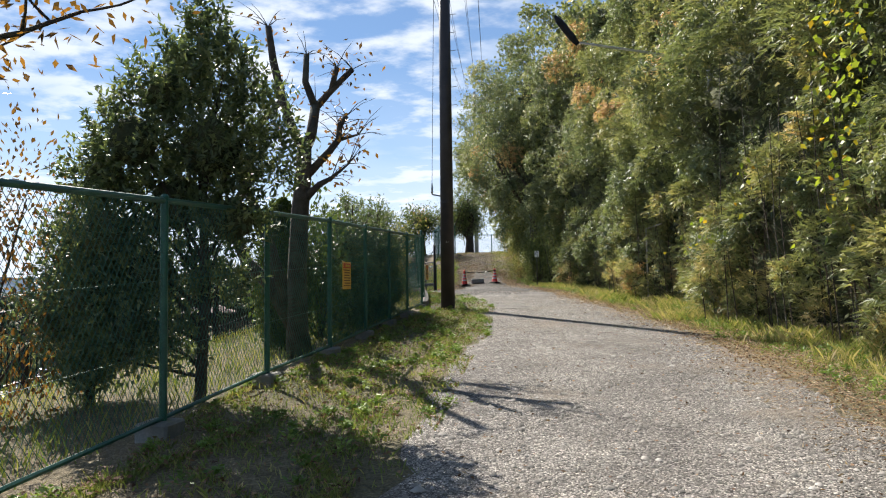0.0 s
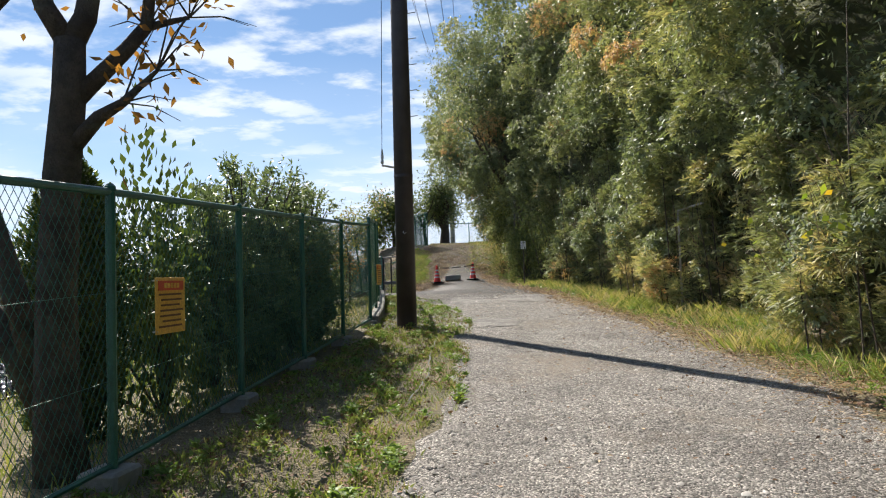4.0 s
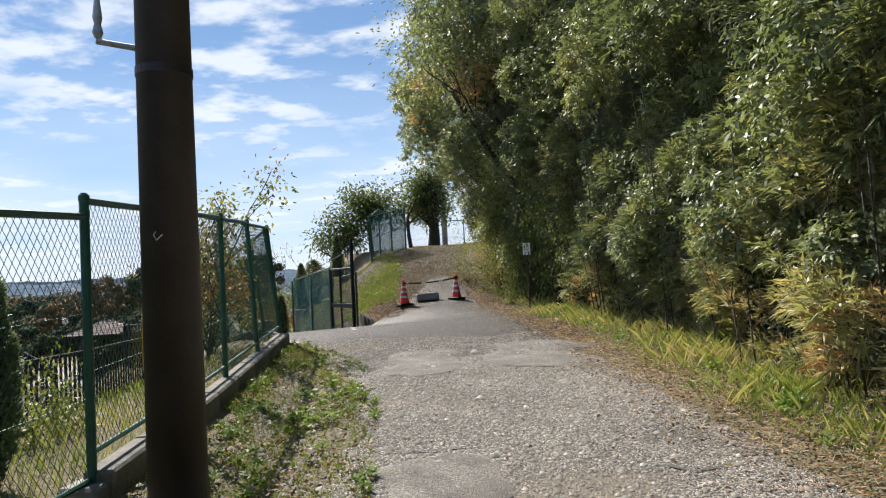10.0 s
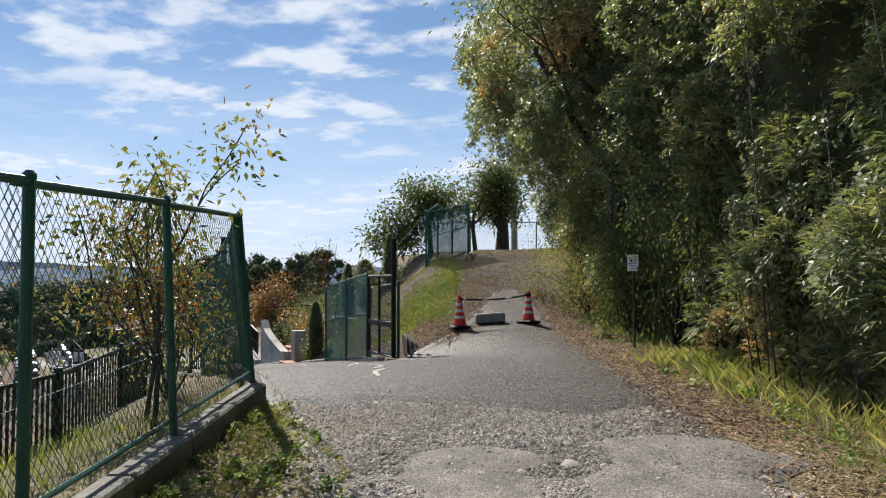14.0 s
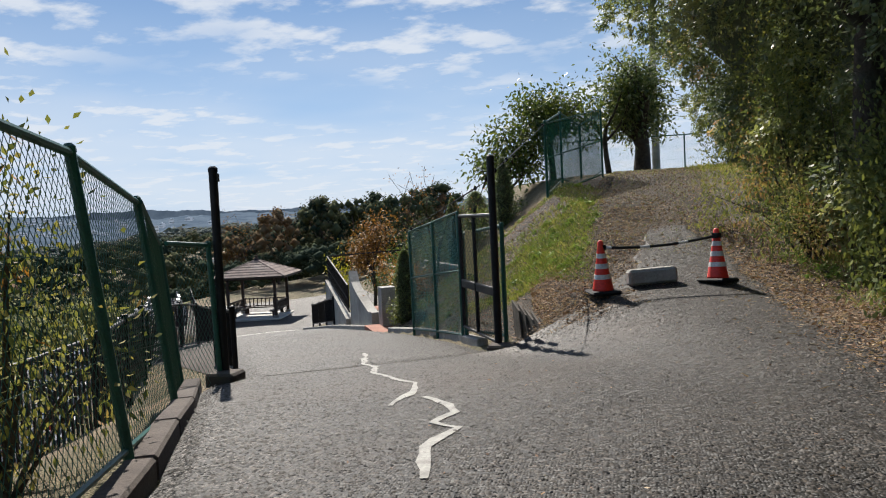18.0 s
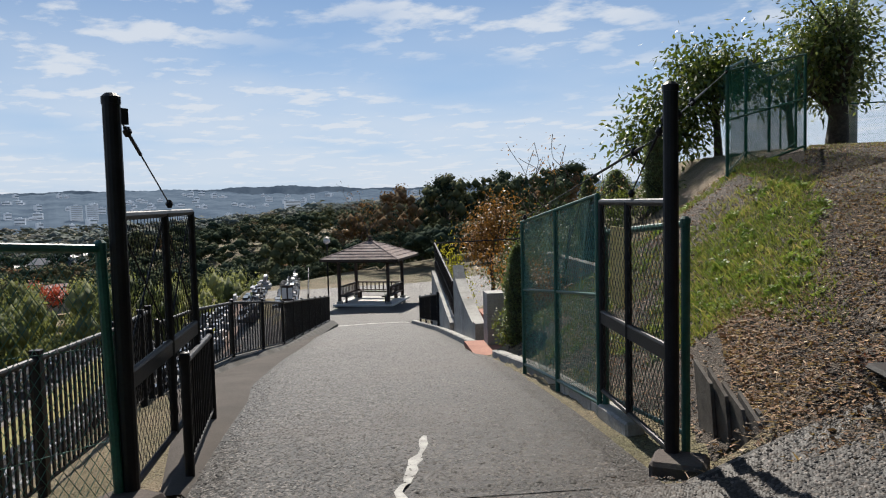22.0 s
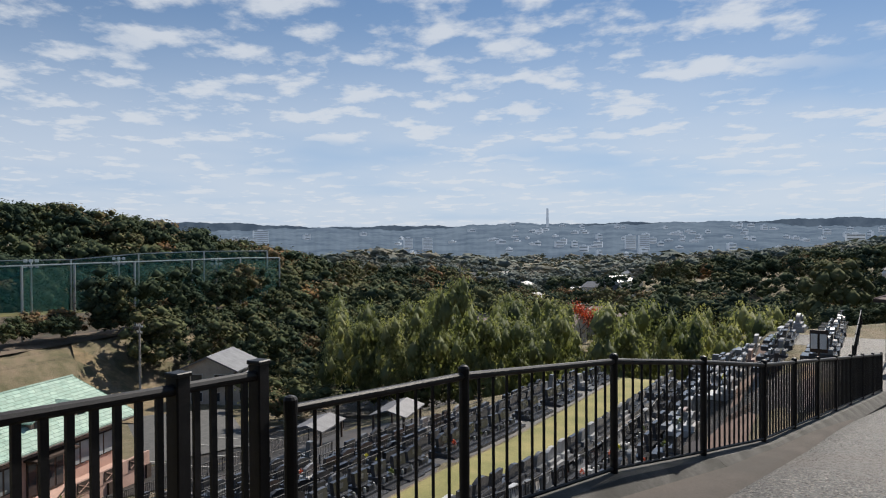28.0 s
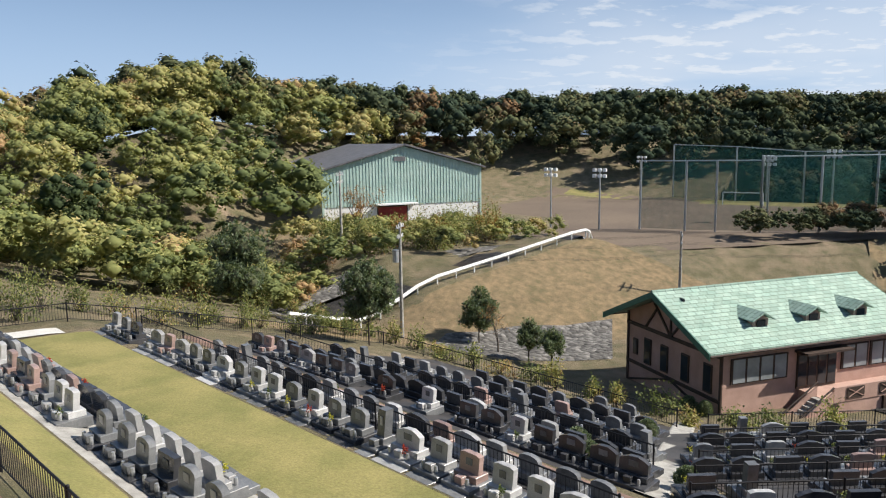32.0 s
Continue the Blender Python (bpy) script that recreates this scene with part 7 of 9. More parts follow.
def pollard(x, y):
    """The cut-back cherry beside the fence: thick limbs sawn off short, few leaves."""
    z = zat(x, y)
    t = thing("pollard_cherry", "cut-back cherry tree with sawn limbs and a few brown leaves", "tree", at=(x, y, z))
    limbs = [
        ([(0.05, 0, -0.25), (0.0, 0, 0.39), (0.0, 0, 1.13), (0.04, 0, 1.94), (0.09, 0, 2.47), (0.1, 0, 2.84)], [0.2, 0.15, 0.13, 0.12, 0.11, 0.1]),
        ([(0.1, 0, 2.8), (-0.04, -0.04, 3.05), (-0.17, -0.08, 3.47), (-0.3, -0.1, 4.01), (-0.37, -0.1, 4.5)], [0.075, 0.065, 0.058, 0.052, 0.045]),
        ([(0.1, 0, 2.8), (0.19, 0.03, 3.0), (0.25, 0.06, 3.43)], [0.085, 0.075, 0.065]),
        ([(0.25, 0.06, 3.4), (0.1, 0.1, 3.78), (0.11, 0.14, 4.18)], [0.055, 0.047, 0.04]),
        ([(0.25, 0.06, 3.4), (0.42, 0.1, 3.61), (0.75, 0.16, 3.97)], [0.055, 0.047, 0.04]),
        ([(0.46, 0.1, 3.65), (0.54, 0.1, 3.98)], [0.042, 0.036]),
        ([(0.14, 0, 2.45), (0.44, 0.08, 2.8), (0.56, 0.12, 2.97), (0.57, 0.14, 3.17), (0.66, 0.18, 3.31)], [0.062, 0.05, 0.046, 0.042, 0.036]),
        ([(0.56, 0.12, 2.96), (0.82, 0.2, 3.05)], [0.03, 0.014]),
        ([(0.08, 0, 2.1), (0.32, -0.08, 2.31), (0.49, -0.12, 2.39), (0.74, -0.2, 2.57)], [0.06, 0.045, 0.03, 0.012]),
        ([(-0.05, 0, 0.4), (-0.4, 0.1, 0.97), (-0.73, 0.18, 1.27), (-1.03, 0.25, 1.9), (-0.76, 0.32, 2.4), (-0.7, 0.4, 3.16), (-0.31, 0.45, 3.62)], [0.11, 0.095, 0.085, 0.075, 0.065, 0.055, 0.045]),
        ([(-0.1, 0, 0.6), (-0.34, 0.05, 1.35), (-0.55, 0.1, 1.92), (-0.74, 0.12, 2.3), (-0.95, 0.1, 2.9)], [0.09, 0.08, 0.07, 0.06, 0.045]),
    ]
    tips = [l[0][-1] for l in limbs[1:]] + [l[0][-2] for l in limbs[6:9]]
    rnd = random.Random(4)
    for i, (pts, radii) in enumerate(limbs):
        part("limb" if i else "trunk", Geo().path(pts, radii, 10), M["bark"], t, smooth=True)
    g = Geo()
    for tip in tips:
        for k in range(6):
            d = Vector((rnd.uniform(-1, 1), rnd.uniform(-1, 1), rnd.uniform(-0.2, 0.8))).normalized() * rnd.uniform(0.25, 0.6)
            p = Vector(tip)
            g.path([p, p + d * 0.5 + Vector((0, 0, 0.04)), p + d], [0.008, 0.005, 0.002], 4)
    part("twigs", g, M["bark"], t)
    r = np.random.default_rng(3)
    c = np.array(tips)
    n = 300
    k = r.integers(0, len(c), n)
    off = r.normal(size=(n, 3)) * 0.17
    v, f = leaves(c[k] + off, r.normal(size=(n, 3)) + np.array([0, 0, -0.7]), 0.085 * r.uniform(0.6, 1.3, n), 0.045, 0.1, r)
    part("crown", np_mesh("crown", v, f, M["rust_leaf"], np.clip(r.normal(0.5, 0.3, n), 0, 1)), None, t)


pollard(-2.1, 10.05)
shaggy("evergreen_tree", -2.4, 7.0, "dense dark evergreen tree growing through the fence", "dark_leaf", 30000, 3,
       [(0.0, 0.0, 3.7, 0.22), (-0.05, 0.1, 3.3, 0.34), (0.25, -0.1, 3.1, 0.36), (-0.35, 0.1, 2.95, 0.4), (0.5, 0.1, 2.7, 0.36), (-0.6, -0.1, 2.45, 0.45), (0.1, 0.0, 2.4, 0.55), (0.65, 0.0, 2.25, 0.36), (-0.95, 0.1, 2.1, 0.4), (-0.3, 0.2, 1.9, 0.5), (-0.85, -0.1, 1.55, 0.45), (0.3, 0.0, 1.7, 0.4), (-0.5, 0.1, 1.2, 0.45), (-1.05, 0.0, 1.0, 0.4), (-0.6, -0.1, 0.65, 0.42), (-1.0, 0.1, 0.4, 0.36), (0.15, 0.1, 1.1, 0.3), (-0.2, 0.0, 0.5, 0.3)])
shaggy("evergreen_shrub", -3.75, 7.6, "dense dark evergreen shrub behind the fence", "dark_leaf", 9000, 5, [(0, 0, 1.9, 0.3), (-0.2, 0.1, 1.5, 0.42), (0.25, 0, 1.3, 0.4), (-0.3, 0, 0.9, 0.45), (0.2, 0.1, 0.7, 0.45), (0, 0, 0.35, 0.4)])
bush("maple_bush", -4.7, 7.2, 1.0, 2.4, "reddish autumn shrub behind the fence", "rust_leaf", 3500, 8, leaf=0.07, tint=(0.5, 0.25))
tree("cherry_tree", -4.0, 4.7, 5.0, "bare-limbed cherry with pinkish brown leaves", "rust_leaf", 0.09, 1300, 0.5, 21, 0.12, 3, 3, (0.35, 0.25), first=0.4, lean=(0.25, 0.1))
column("clipped_conifer", -2.55, 11.2, 2.3, 0.5, "rounded green conifer behind the fence", "green_leaf", 9000, 6, tint=(0.35, 0.2), group="clipped conifers")
bush("broadleaf_shrub", -2.1, 12.0, 0.8, 2.3, "leggy green shrub behind the fence", "green_leaf", 3000, 7, leaf=0.1, tint=(0.5, 0.25))
for i, (x, y, h, rad) in enumerate(((-1.95, 13.0, 2.0, 0.5), (-1.82, 13.8, 2.1, 0.55), (-1.7, 14.6, 2.1, 0.55), (-1.62, 15.4, 2.1, 0.55), (-1.54, 16.2, 2.05, 0.52), (-1.5, 16.95, 1.95, 0.5), (-2.2, 14.6, 2.25, 0.6), (-2.1, 16.0, 2.15, 0.55))):
    q = random.Random(80 + i)
    body = [(q.uniform(-0.5, 0.5) * rad, q.uniform(-0.5, 0.5) * rad, h * k, rad * q.uniform(0.6, 0.8)) for k in (0.1, 0.22, 0.34, 0.46, 0.58, 0.68, 0.76)]
    body = [(0, 0, h * 0.9, rad * 0.3)] + body + [(q.uniform(-0.7, 0.7) * rad, q.uniform(-0.7, 0.7) * rad, h * q.uniform(0.85, 1.12), rad * q.uniform(0.16, 0.3)) for _ in range(8)]
    shaggy("cypress_hedge", x, y, "dark clipped cypress of a hedge behind the fence", "dark_leaf", 7000, 30 + i, body, leaf=0.08, tint=(0.4, 0.22), category="hedge", group="cypress hedge")
column("cypress", -1.75, 18.6, 1.75, 0.34, "dark columnar cypress behind the fence", "dark_leaf", 9000, 40, leaf=0.06, tint=(0.4, 0.2), group="cypresses", category="tree")
bush("yellow_green_shrub", -2.3, 20.5, 0.7, 1.2, "low yellow-green conifer behind the fence", "green_leaf", 4200, 41, leaf=0.06, tint=(0.8, 0.15), z=zat(-2.3, 20.5) - 0.75)
bush("yellow_green_shrub", -3.0, 18.8, 0.8, 1.2, "low green shrub behind the fence", "green_leaf", 4200, 42, leaf=0.06, tint=(0.6, 0.2), z=zat(-3.0, 18.8) - 0.5)
tree("sumac_sapling", -1.75, 24.6, 3.2, "young leafy sapling behind the green fence", "shrub", 0.09, 1500, 0.3, 23, 0.03, 2, 4, (0.6, 0.22), first=0.42)
tree("sumac_sapling", -2.3, 25.6, 2.8, "young brownish sapling behind the green fence", "rust_leaf", 0.08, 1400, 0.28, 24, 0.03, 2, 4, (0.5, 0.3), first=0.42)
bush("undergrowth", -2.6, 26.8, 0.8, 1.6, "tangled brown undergrowth behind the fence", "shrub", 2200, 25, leaf=0.06, tint=(0.5, 0.25))

# trees at the end of the thicket, leaning over the closed path
tree("evergreen_oak", 4.1, 33.2, 11.5, "tall dark evergreen tree leaning over the path", "hedge", 0.11, 14000, 0.75, 51, 0.2, 4, 3, (0.3, 0.14), first=0.34, lean=(-0.12, 0), group="evergreen trees")
tree("evergreen_oak", 5.2, 29.5, 12.5, "tall dark evergreen tree behind the thicket", "hedge", 0.11, 14000, 0.8, 52, 0.2, 4, 3, (0.32, 0.14), first=0.36, lean=(-0.06, 0.02), group="evergreen trees")
tree("evergreen_oak", 6.6, 24.5, 12.5, "tall green tree behind the thicket", "hedge", 0.11, 14000, 0.85, 53, 0.2, 4, 3, (0.45, 0.16), first=0.36, group="evergreen trees")
for x, y, rx, h in ((4.2, 29.7, 0.75, 2.5), (4.45, 28.2, 0.8, 2.9), (4.0, 31.2, 0.75, 2.2), (3.75, 32.4, 0.6, 1.5)):
    bush("thicket_bush", x, y, rx, h, "dark green bush at the edge of the thicket", "shrub", 4200, int(100 * y), leaf=0.075, tint=(0.34, 0.16), group="bushes of the thicket")
bush("yellow_bush", 3.5, 35.2, 1.0, 2.6, "yellowing shrub beside the path", "shrub", 6200, 61, leaf=0.07, tint=(0.4, 0.2))
bush("yellow_bush", 3.3, 33.8, 0.8, 1.2, "green and golden low shrub beside the path", "shrub", 3600, 62, leaf=0.055, tint=(0.48, 0.22))
bush("yellow_bush", 3.8, 38.0, 1.2, 3.2, "yellowing shrub beside the path", "shrub", 6200, 63, leaf=0.075, tint=(0.38, 0.2))
# trees on the crest of the bank
tree("crest_tree", 1.55, 52.4, 7.0, "dark tree with a thick flared trunk on the crest", "dark_leaf", 0.19, 6500, 0.85, 71, 0.36, 3, 4, (0.6, 0.25), first=0.27)
tree("crest_tree", 0.35, 51.0, 4.6, "small green tree on the crest", "green_leaf", 0.17, 2600, 0.75, 72, 0.12, 3, 3, (0.5, 0.25), first=0.38)
tree("crest_tree", -1.6, 50.2, 6.2, "spreading green tree on the crest", "green_leaf", 0.2, 3400, 0.7, 73, 0.13, 3, 4, (0.5, 0.25), first=0.26)
tree("crest_tree", -3.2, 49.5, 5.4, "spreading green tree on the crest", "green_leaf", 0.2, 3000, 0.7, 74, 0.12, 3, 4, (0.5, 0.25), first=0.26)
column("slim_cypress", -2.9, 46.8, 2.2, 0.34, "slim dark cypress on the bank", "dark_leaf", 3000, 75, leaf=0.08, group="slim cypresses", category="tree")
column("slim_cypress", -4.4, 46.0, 2.3, 0.34, "slim dark cypress on the bank", "dark_leaf", 3000, 76, leaf=0.08, group="slim cypresses", category="tree")
tree("bare_sapling", -4.6, 44.2, 5.0, "nearly bare sapling on the bank", "rust_leaf", 0.08, 260, 0.4, 77, 0.05, 3, 3, (0.6, 0.2), first=0.36)
tree("autumn_maple", -9.5, 52.5, 5.0, "orange-brown autumn tree beside the stairs", "rust_leaf", 0.13, 3800, 0.5, 78, 0.09, 3, 4, (0.45, 0.25), first=0.34)
column("clipped_conifer", -3.8, 38.7, 1.6, 0.27, "dark rounded conifer beside the net", "dark_leaf", 3800, 79, group="clipped conifers")
bush("planter_shrub", *ramp_xy(10.6, 3.2), 1.1, 1.1, "yellow-green shrub in the planter", "rust_leaf", 3200, 80, leaf=0.07, tint=(0.75, 0.2), z=0.1)
bush("planter_shrub", *ramp_xy(12.0, 3.6), 1.1, 1.1, "yellow-green shrub in the planter", "green_leaf", 2600, 81, leaf=0.07, tint=(0.8, 0.2), z=0.1)
bush("silver_grass", *ramp_xy(7.3, 2.15), 0.35, 0.5, "silvery low shrub at the kerb", "green_leaf", 900, 82, leaf=0.06, tint=(0.9, 0.1))
column("clipped_conifer", *ramp_xy(17.5, 7.5), 1.5, 0.7, "round clipped dark shrub behind the stairs", "dark_leaf", 3000, 83, group="clipped conifers")
bush("golden_shrub", *ramp_xy(21.5, 2.9), 0.6, 2.4, "bright yellow-green shrub behind the ramp railing", "gold_leaf", 2000, 84, leaf=0.1, tint=(0.4, 0.25))
for i in range(12):
    q = random.Random(900 + i)
    bush("bank_shrub", *ramp_xy(q.uniform(14, 25), q.uniform(4.9, 7.0)), q.uniform(0.7, 1.2), q.uniform(0.9, 1.7), "low dark green shrub on the terraced bank", "green_leaf", 1500, 900 + i, leaf=0.09, tint=(q.uniform(0.3, 0.7), 0.2), group="shrubs on the bank")

# ---- burial ground ----
def row_point(half, along, w):
    """A place on a row: half A or B, metres along it from the bend, metres down the slope."""
    d, n = (ROW_A, DOWN_A) if half == "A" else (ROW_B, DOWN_B)
    return BEND + d * along + n * w


def row_ends(half, w):
    """Where the row meets the other half."""
    bis = (DOWN_A + DOWN_B)
    t = w * (float(DOWN_A @ DOWN_B) - 1) / 1.0
    k = w * math.tan(math.acos(float(np.clip(DOWN_A @ DOWN_B, -1, 1))) / 2)
    return (-58.0, -k - 0.8) if half == "A" else (k + 0.8, 58.0)


def slab_outline(w, h, top, lean=0.0):
    """Outline of a headstone's face: flat, arched or shouldered top."""
    if top == "arch":
        pts = [(-w / 2, 0), (w / 2, 0)] + [(w / 2 * math.cos(a), h * 0.72 + h * 0.28 * math.sin(a)) for a in np.linspace(0, math.pi, 9)]
    elif top == "wave":
        pts = [(-w / 2, 0), (w / 2, 0), (w / 2, h * 0.7), (w * 0.35, h * 0.86), (w * 0.12, h), (-w * 0.2, h * 0.95), (-w / 2, h * 0.72)]
    elif top == "slant":
        pts = [(-w / 2, 0), (w / 2, 0), (w / 2, h * 0.92), (w * 0.3, h), (-w * 0.3, h), (-w / 2, h * 0.92)]
    else:
        pts = [(-w / 2, 0), (w / 2, 0), (w / 2, h), (-w / 2, h)]
    return pts


def gravestone(label, mat, w, h, thick, top, plot=None, vases=True, group="gravestones"):
    """A western-style grave: plinth, base, leaning headstone, incense block, two vases; faces +x."""
    t = thing("gravestone", label, "gravestone", group)
    pm = plot or mat
    part("plinth", Geo().chamfer((0, 0, 0.08), (1.0, w + 0.35, 0.3), 0.015), M[pm], t)
    part("kerbstone", Geo().chamfer((0.62, 0, 0.02), (0.4, w + 0.3, 0.2), 0.012), M[pm], t)
    part("base", Geo().chamfer((-0.12, 0, 0.32), (0.5, w + 0.12, 0.2), 0.015), M[mat], t)
    g = Geo().prism([(-0.12 - thick / 2 + 0.0 * z, y, 0.42 + z) for y, z in slab_outline(w, h, top)], (thick, 0, 0))
    g.v = [(x - 0.12 * (z - 0.42), y, z) for x, y, z in g.v]
    part("headstone", g, M[mat], t)
    part("inscription", Geo().box((-0.12 + thick / 2 + 0.004 - 0.06 * h, 0, 0.42 + h * 0.55), (0.008, w * 0.34, h * 0.42)), M["granite_grey" if mat != "granite_grey" else "granite_light"], t)
    part("incense_block", Geo().chamfer((0.28, 0, 0.32), (0.2, 0.26, 0.2), 0.01), M[mat], t)
    if vases:
        for k in (-1, 1):
            part("vase", Geo().lathe((0.3, k * w * 0.38, 0.22), [(0.05, 0), (0.06, 0.1), (0.045, 0.2)], 8), M["steel"], t)
    return t


def flower_bunch(mat):
    r = np.random.default_rng(5)
    n = 40
    p = r.normal(size=(n, 3)) * np.array([0.05, 0.06, 0.07]) + np.array([0.3, 0.25, 0.55])
    v, f = leaves(p, r.normal(size=(n, 3)) + np.array([0, 0, 1]), 0.08, 0.05, 0, r)
    return np_mesh("flowers", v, f, M[mat], r.uniform(0, 1, n))


FLOWERS = [flower_bunch("gold_leaf"), flower_bunch("red_leaf"), flower_bunch("green_leaf")]
KINDS = [
    gravestone("pale grey granite headstone on a stepped plinth", "granite_light", 0.66, 0.54, 0.18, "slant", "granite_grey"),
    gravestone("grey granite headstone with an arched top", "granite_grey", 0.7, 0.52, 0.17, "arch", "granite_dark"),
    gravestone("polished dark granite headstone with a flat top", "granite_dark", 0.8, 0.46, 0.17, "flat", "granite_dark"),
    gravestone("polished dark granite headstone with a curved top", "granite_dark", 1.0, 0.5, 0.17, "wave", "granite_dark"),
    gravestone("pinkish granite headstone on a stepped plinth", "granite_pink", 0.7, 0.5, 0.17, "slant", "granite_grey"),
    gravestone("upright grey granite pillar stone", "granite_grey", 0.32, 0.8, 0.3, "flat", "granite_grey", vases=False),
    gravestone("wide pale granite headstone with a curved top", "granite_light", 0.98, 0.5, 0.18, "wave", "granite_light"),
]
PLOTS = []


def stone_row(half, w, face, weights, step, seed, lo=None, hi=None):
    """A row of graves; face +1 looks down the slope, -1 up it."""
    r = random.Random(seed)
    a, b = row_ends(half, w)
    a, b = max(a, lo if lo is not None else a), min(b, hi if hi is not None else b)
    n = DOWN_A if half == "A" else DOWN_B
    yaw = math.degrees(math.atan2(n[1], n[0])) + (0 if face > 0 else 180)
    t = a + r.uniform(0, 0.5)
    while t < b:
        if r.random() > 0.07:
            src = KINDS[r.choices(range(len(KINDS)), weights)[0]]
            x, y = row_point(half, t, w + r.uniform(-0.05, 0.05))
            PLOTS.append((src, pose(x, y, zat(x, y) + 0.02, 0, 0, yaw + r.uniform(-2, 2)), r.choice(FLOWERS) if r.random() < 0.4 else None))
        t += step * r.uniform(0.92, 1.1)


LIGHT, MIXED, DARK = (4, 3.6, 1.2, 0.5, 0.5, 0.2, 0.6), (1.6, 3, 3, 2.4, 0.4, 0.3, 0.6), (0.4, 1.0, 4, 4.6, 0.15, 0.3, 0.3)
stone_row("A", -4.3, -1, LIGHT, 1.18, 1, -30)
stone_row("A", -2.9, 1, LIGHT, 1.18, 2, -30)
stone_row("A", 2.5, -1, LIGHT, 1.15, 3, -30)
stone_row("A", 5.0, 1, LIGHT, 1.2, 4, -24)
stone_row("A", 8.6, -1, DARK, 1.18, 5, -27.5)
stone_row("A", 10.2, 1, DARK, 1.18, 6, -27.5)
stone_row("A", 13.0, 1, DARK, 1.2, 7, -26)
stone_row("A", 15.6, 1, MIXED, 1.25, 8, -24)
stone_row("A", 18.2, 1, DARK, 1.25, 9, -20)
stone_row("A", 20.6, 1, LIGHT, 1.6, 10, -14)
for i, (w, face, kind, hi) in enumerate(((-7.4, 1, DARK, 44), (-5.8, -1, DARK, 44), (-4.3, -1, MIXED, 44), (-2.4, 1, MIXED, 44), (2.2, -1, DARK, 44), (4.0, 1, DARK, 42), (5.6, 1, DARK, 40), (8.2, 1, DARK, 34), (10.8, 1, DARK, 30), (13.6, 1, DARK, 26), (16.4, 1, DARK, 22), (19.2, 1, DARK, 20))):
    stone_row("B", w, face, kind, 1.22 if i < 6 else 1.34, 40 + i, hi=hi)
# the upper corner of the burial ground, seen past the ramp railing
for i in range(4):
    stone_row("B", -12.5 + 1.9 * i, 1, MIXED, 1.35, 60 + i, lo=27, hi=44)
PLOTS.sort(key=lambda q: math.hypot(q[1].translation.x + 9.0, q[1].translation.y - 37.0))
for src, m, posy in PLOTS[:295]:
    o = copy_thing(src, m)
    if posy:
        part("bouquet", posy, None, o)
# the graves farther down the slope, as one mass
heap = {}
for src, m, posy in PLOTS[295:]:
    for c in src.children_recursive:
        g = heap.setdefault(c.data.materials[0].name, (c.data.materials[0], Geo()))[1]
        n = len(g.v)
        g.v += [tuple(m @ q.co) for q in c.data.vertices]
        g.f += [tuple(n + i for i in p.vertices) for p in c.data.polygons]
rest = thing("gravestone_rows", "rows of dark and grey granite graves down the slope", "gravestones", kind="stuff")
for mat, g in heap.values():
    part("stones", g, mat, rest)
for o in KINDS:
    for c in list(o.children_recursive) + [o]:
        bpy.data.objects.remove(c)


def along_strip(name, half, w0, w1, lo, hi, mat, label, category, lift=0.03, step=2.0):
    a, b = row_ends(half, 0.5 * (w0 + w1))
    lo, hi = max(a - 1.5, lo), min(b + 1.5, hi)
    n = max(2, int((hi - lo) / step))
    strip(name, [(row_point(half, lo + (hi - lo) * i / n, w0), row_point(half, lo + (hi - lo) * i / n, w1)) for i in range(n + 1)], mat, label, category, lift=lift, cols=5)


for half, lo, hi in (("A", -30.5, 60), ("B", -60, 44)):
    along_strip("lawn", half, -1.75 if half == "A" else -1.3, 1.6 if half == "A" else 1.0, lo, 60 if half == "A" else 46, M["lawn"], "yellowing mown lawn between the graves", "lawn", 0.035)
    along_strip("path", half, 6.0, 7.4, lo, hi, M["paving"], "brown paved path between the graves", "path")
    if half == "A":
        along_strip("lawn", half, -6.6, -5.2, lo, hi, M["lawn"], "narrow yellowing lawn strip", "lawn", 0.03)
along_strip("grave_bed", "A", 7.6, 22.4, -28, 60, M["bed"], "dark granite paving under the graves", "paving", 0.02)
along_strip("grave_bed", "B", 7.6, 22.2, -60, 38, M["bed"], "dark granite paving under the graves", "paving", 0.02)
along_strip("grave_bed", "A", -5.1, -1.9, -30.3, 60, M["concrete"], "grey paving under the graves", "paving", 0.02)
along_strip("grave_bed", "A", 1.8, 5.9, -24, 60, M["bed"], "grey paving under the graves", "paving", 0.02)
along_strip("grave_bed", "B", -8.6, -1.45, -60, 45, M["bed"], "grey paving under the graves", "paving", 0.02)
along_strip("grave_bed", "B", 1.15, 5.9, -60, 45, M["bed"], "grey paving under the graves", "paving", 0.02)
along_strip("path", "A", -9.6, -7.6, -34, 60, M["paving"], "dark brown decked path above the graves", "path")
along_strip("path", "B", -10.6, -8.8, -60, 45, M["paving"], "brown paved path below the ramp", "path")
strip("terrace", [(row_point("A", -a, -9.0), row_point("A", -a, 0.6)) for a in (30.9, 31.6, 32.3)], M["concrete_pale"], "pale concrete path at the end of the lawn", "path", lift=0.04)
strip("terrace", [(row_point("A", -a, 3.9), row_point("A", -a, 5.4)) for a in (24.5, 26.5, 28.5, 30.5, 32)], M["concrete"], "pale concrete strip between two rows of graves", "path", lift=0.05)
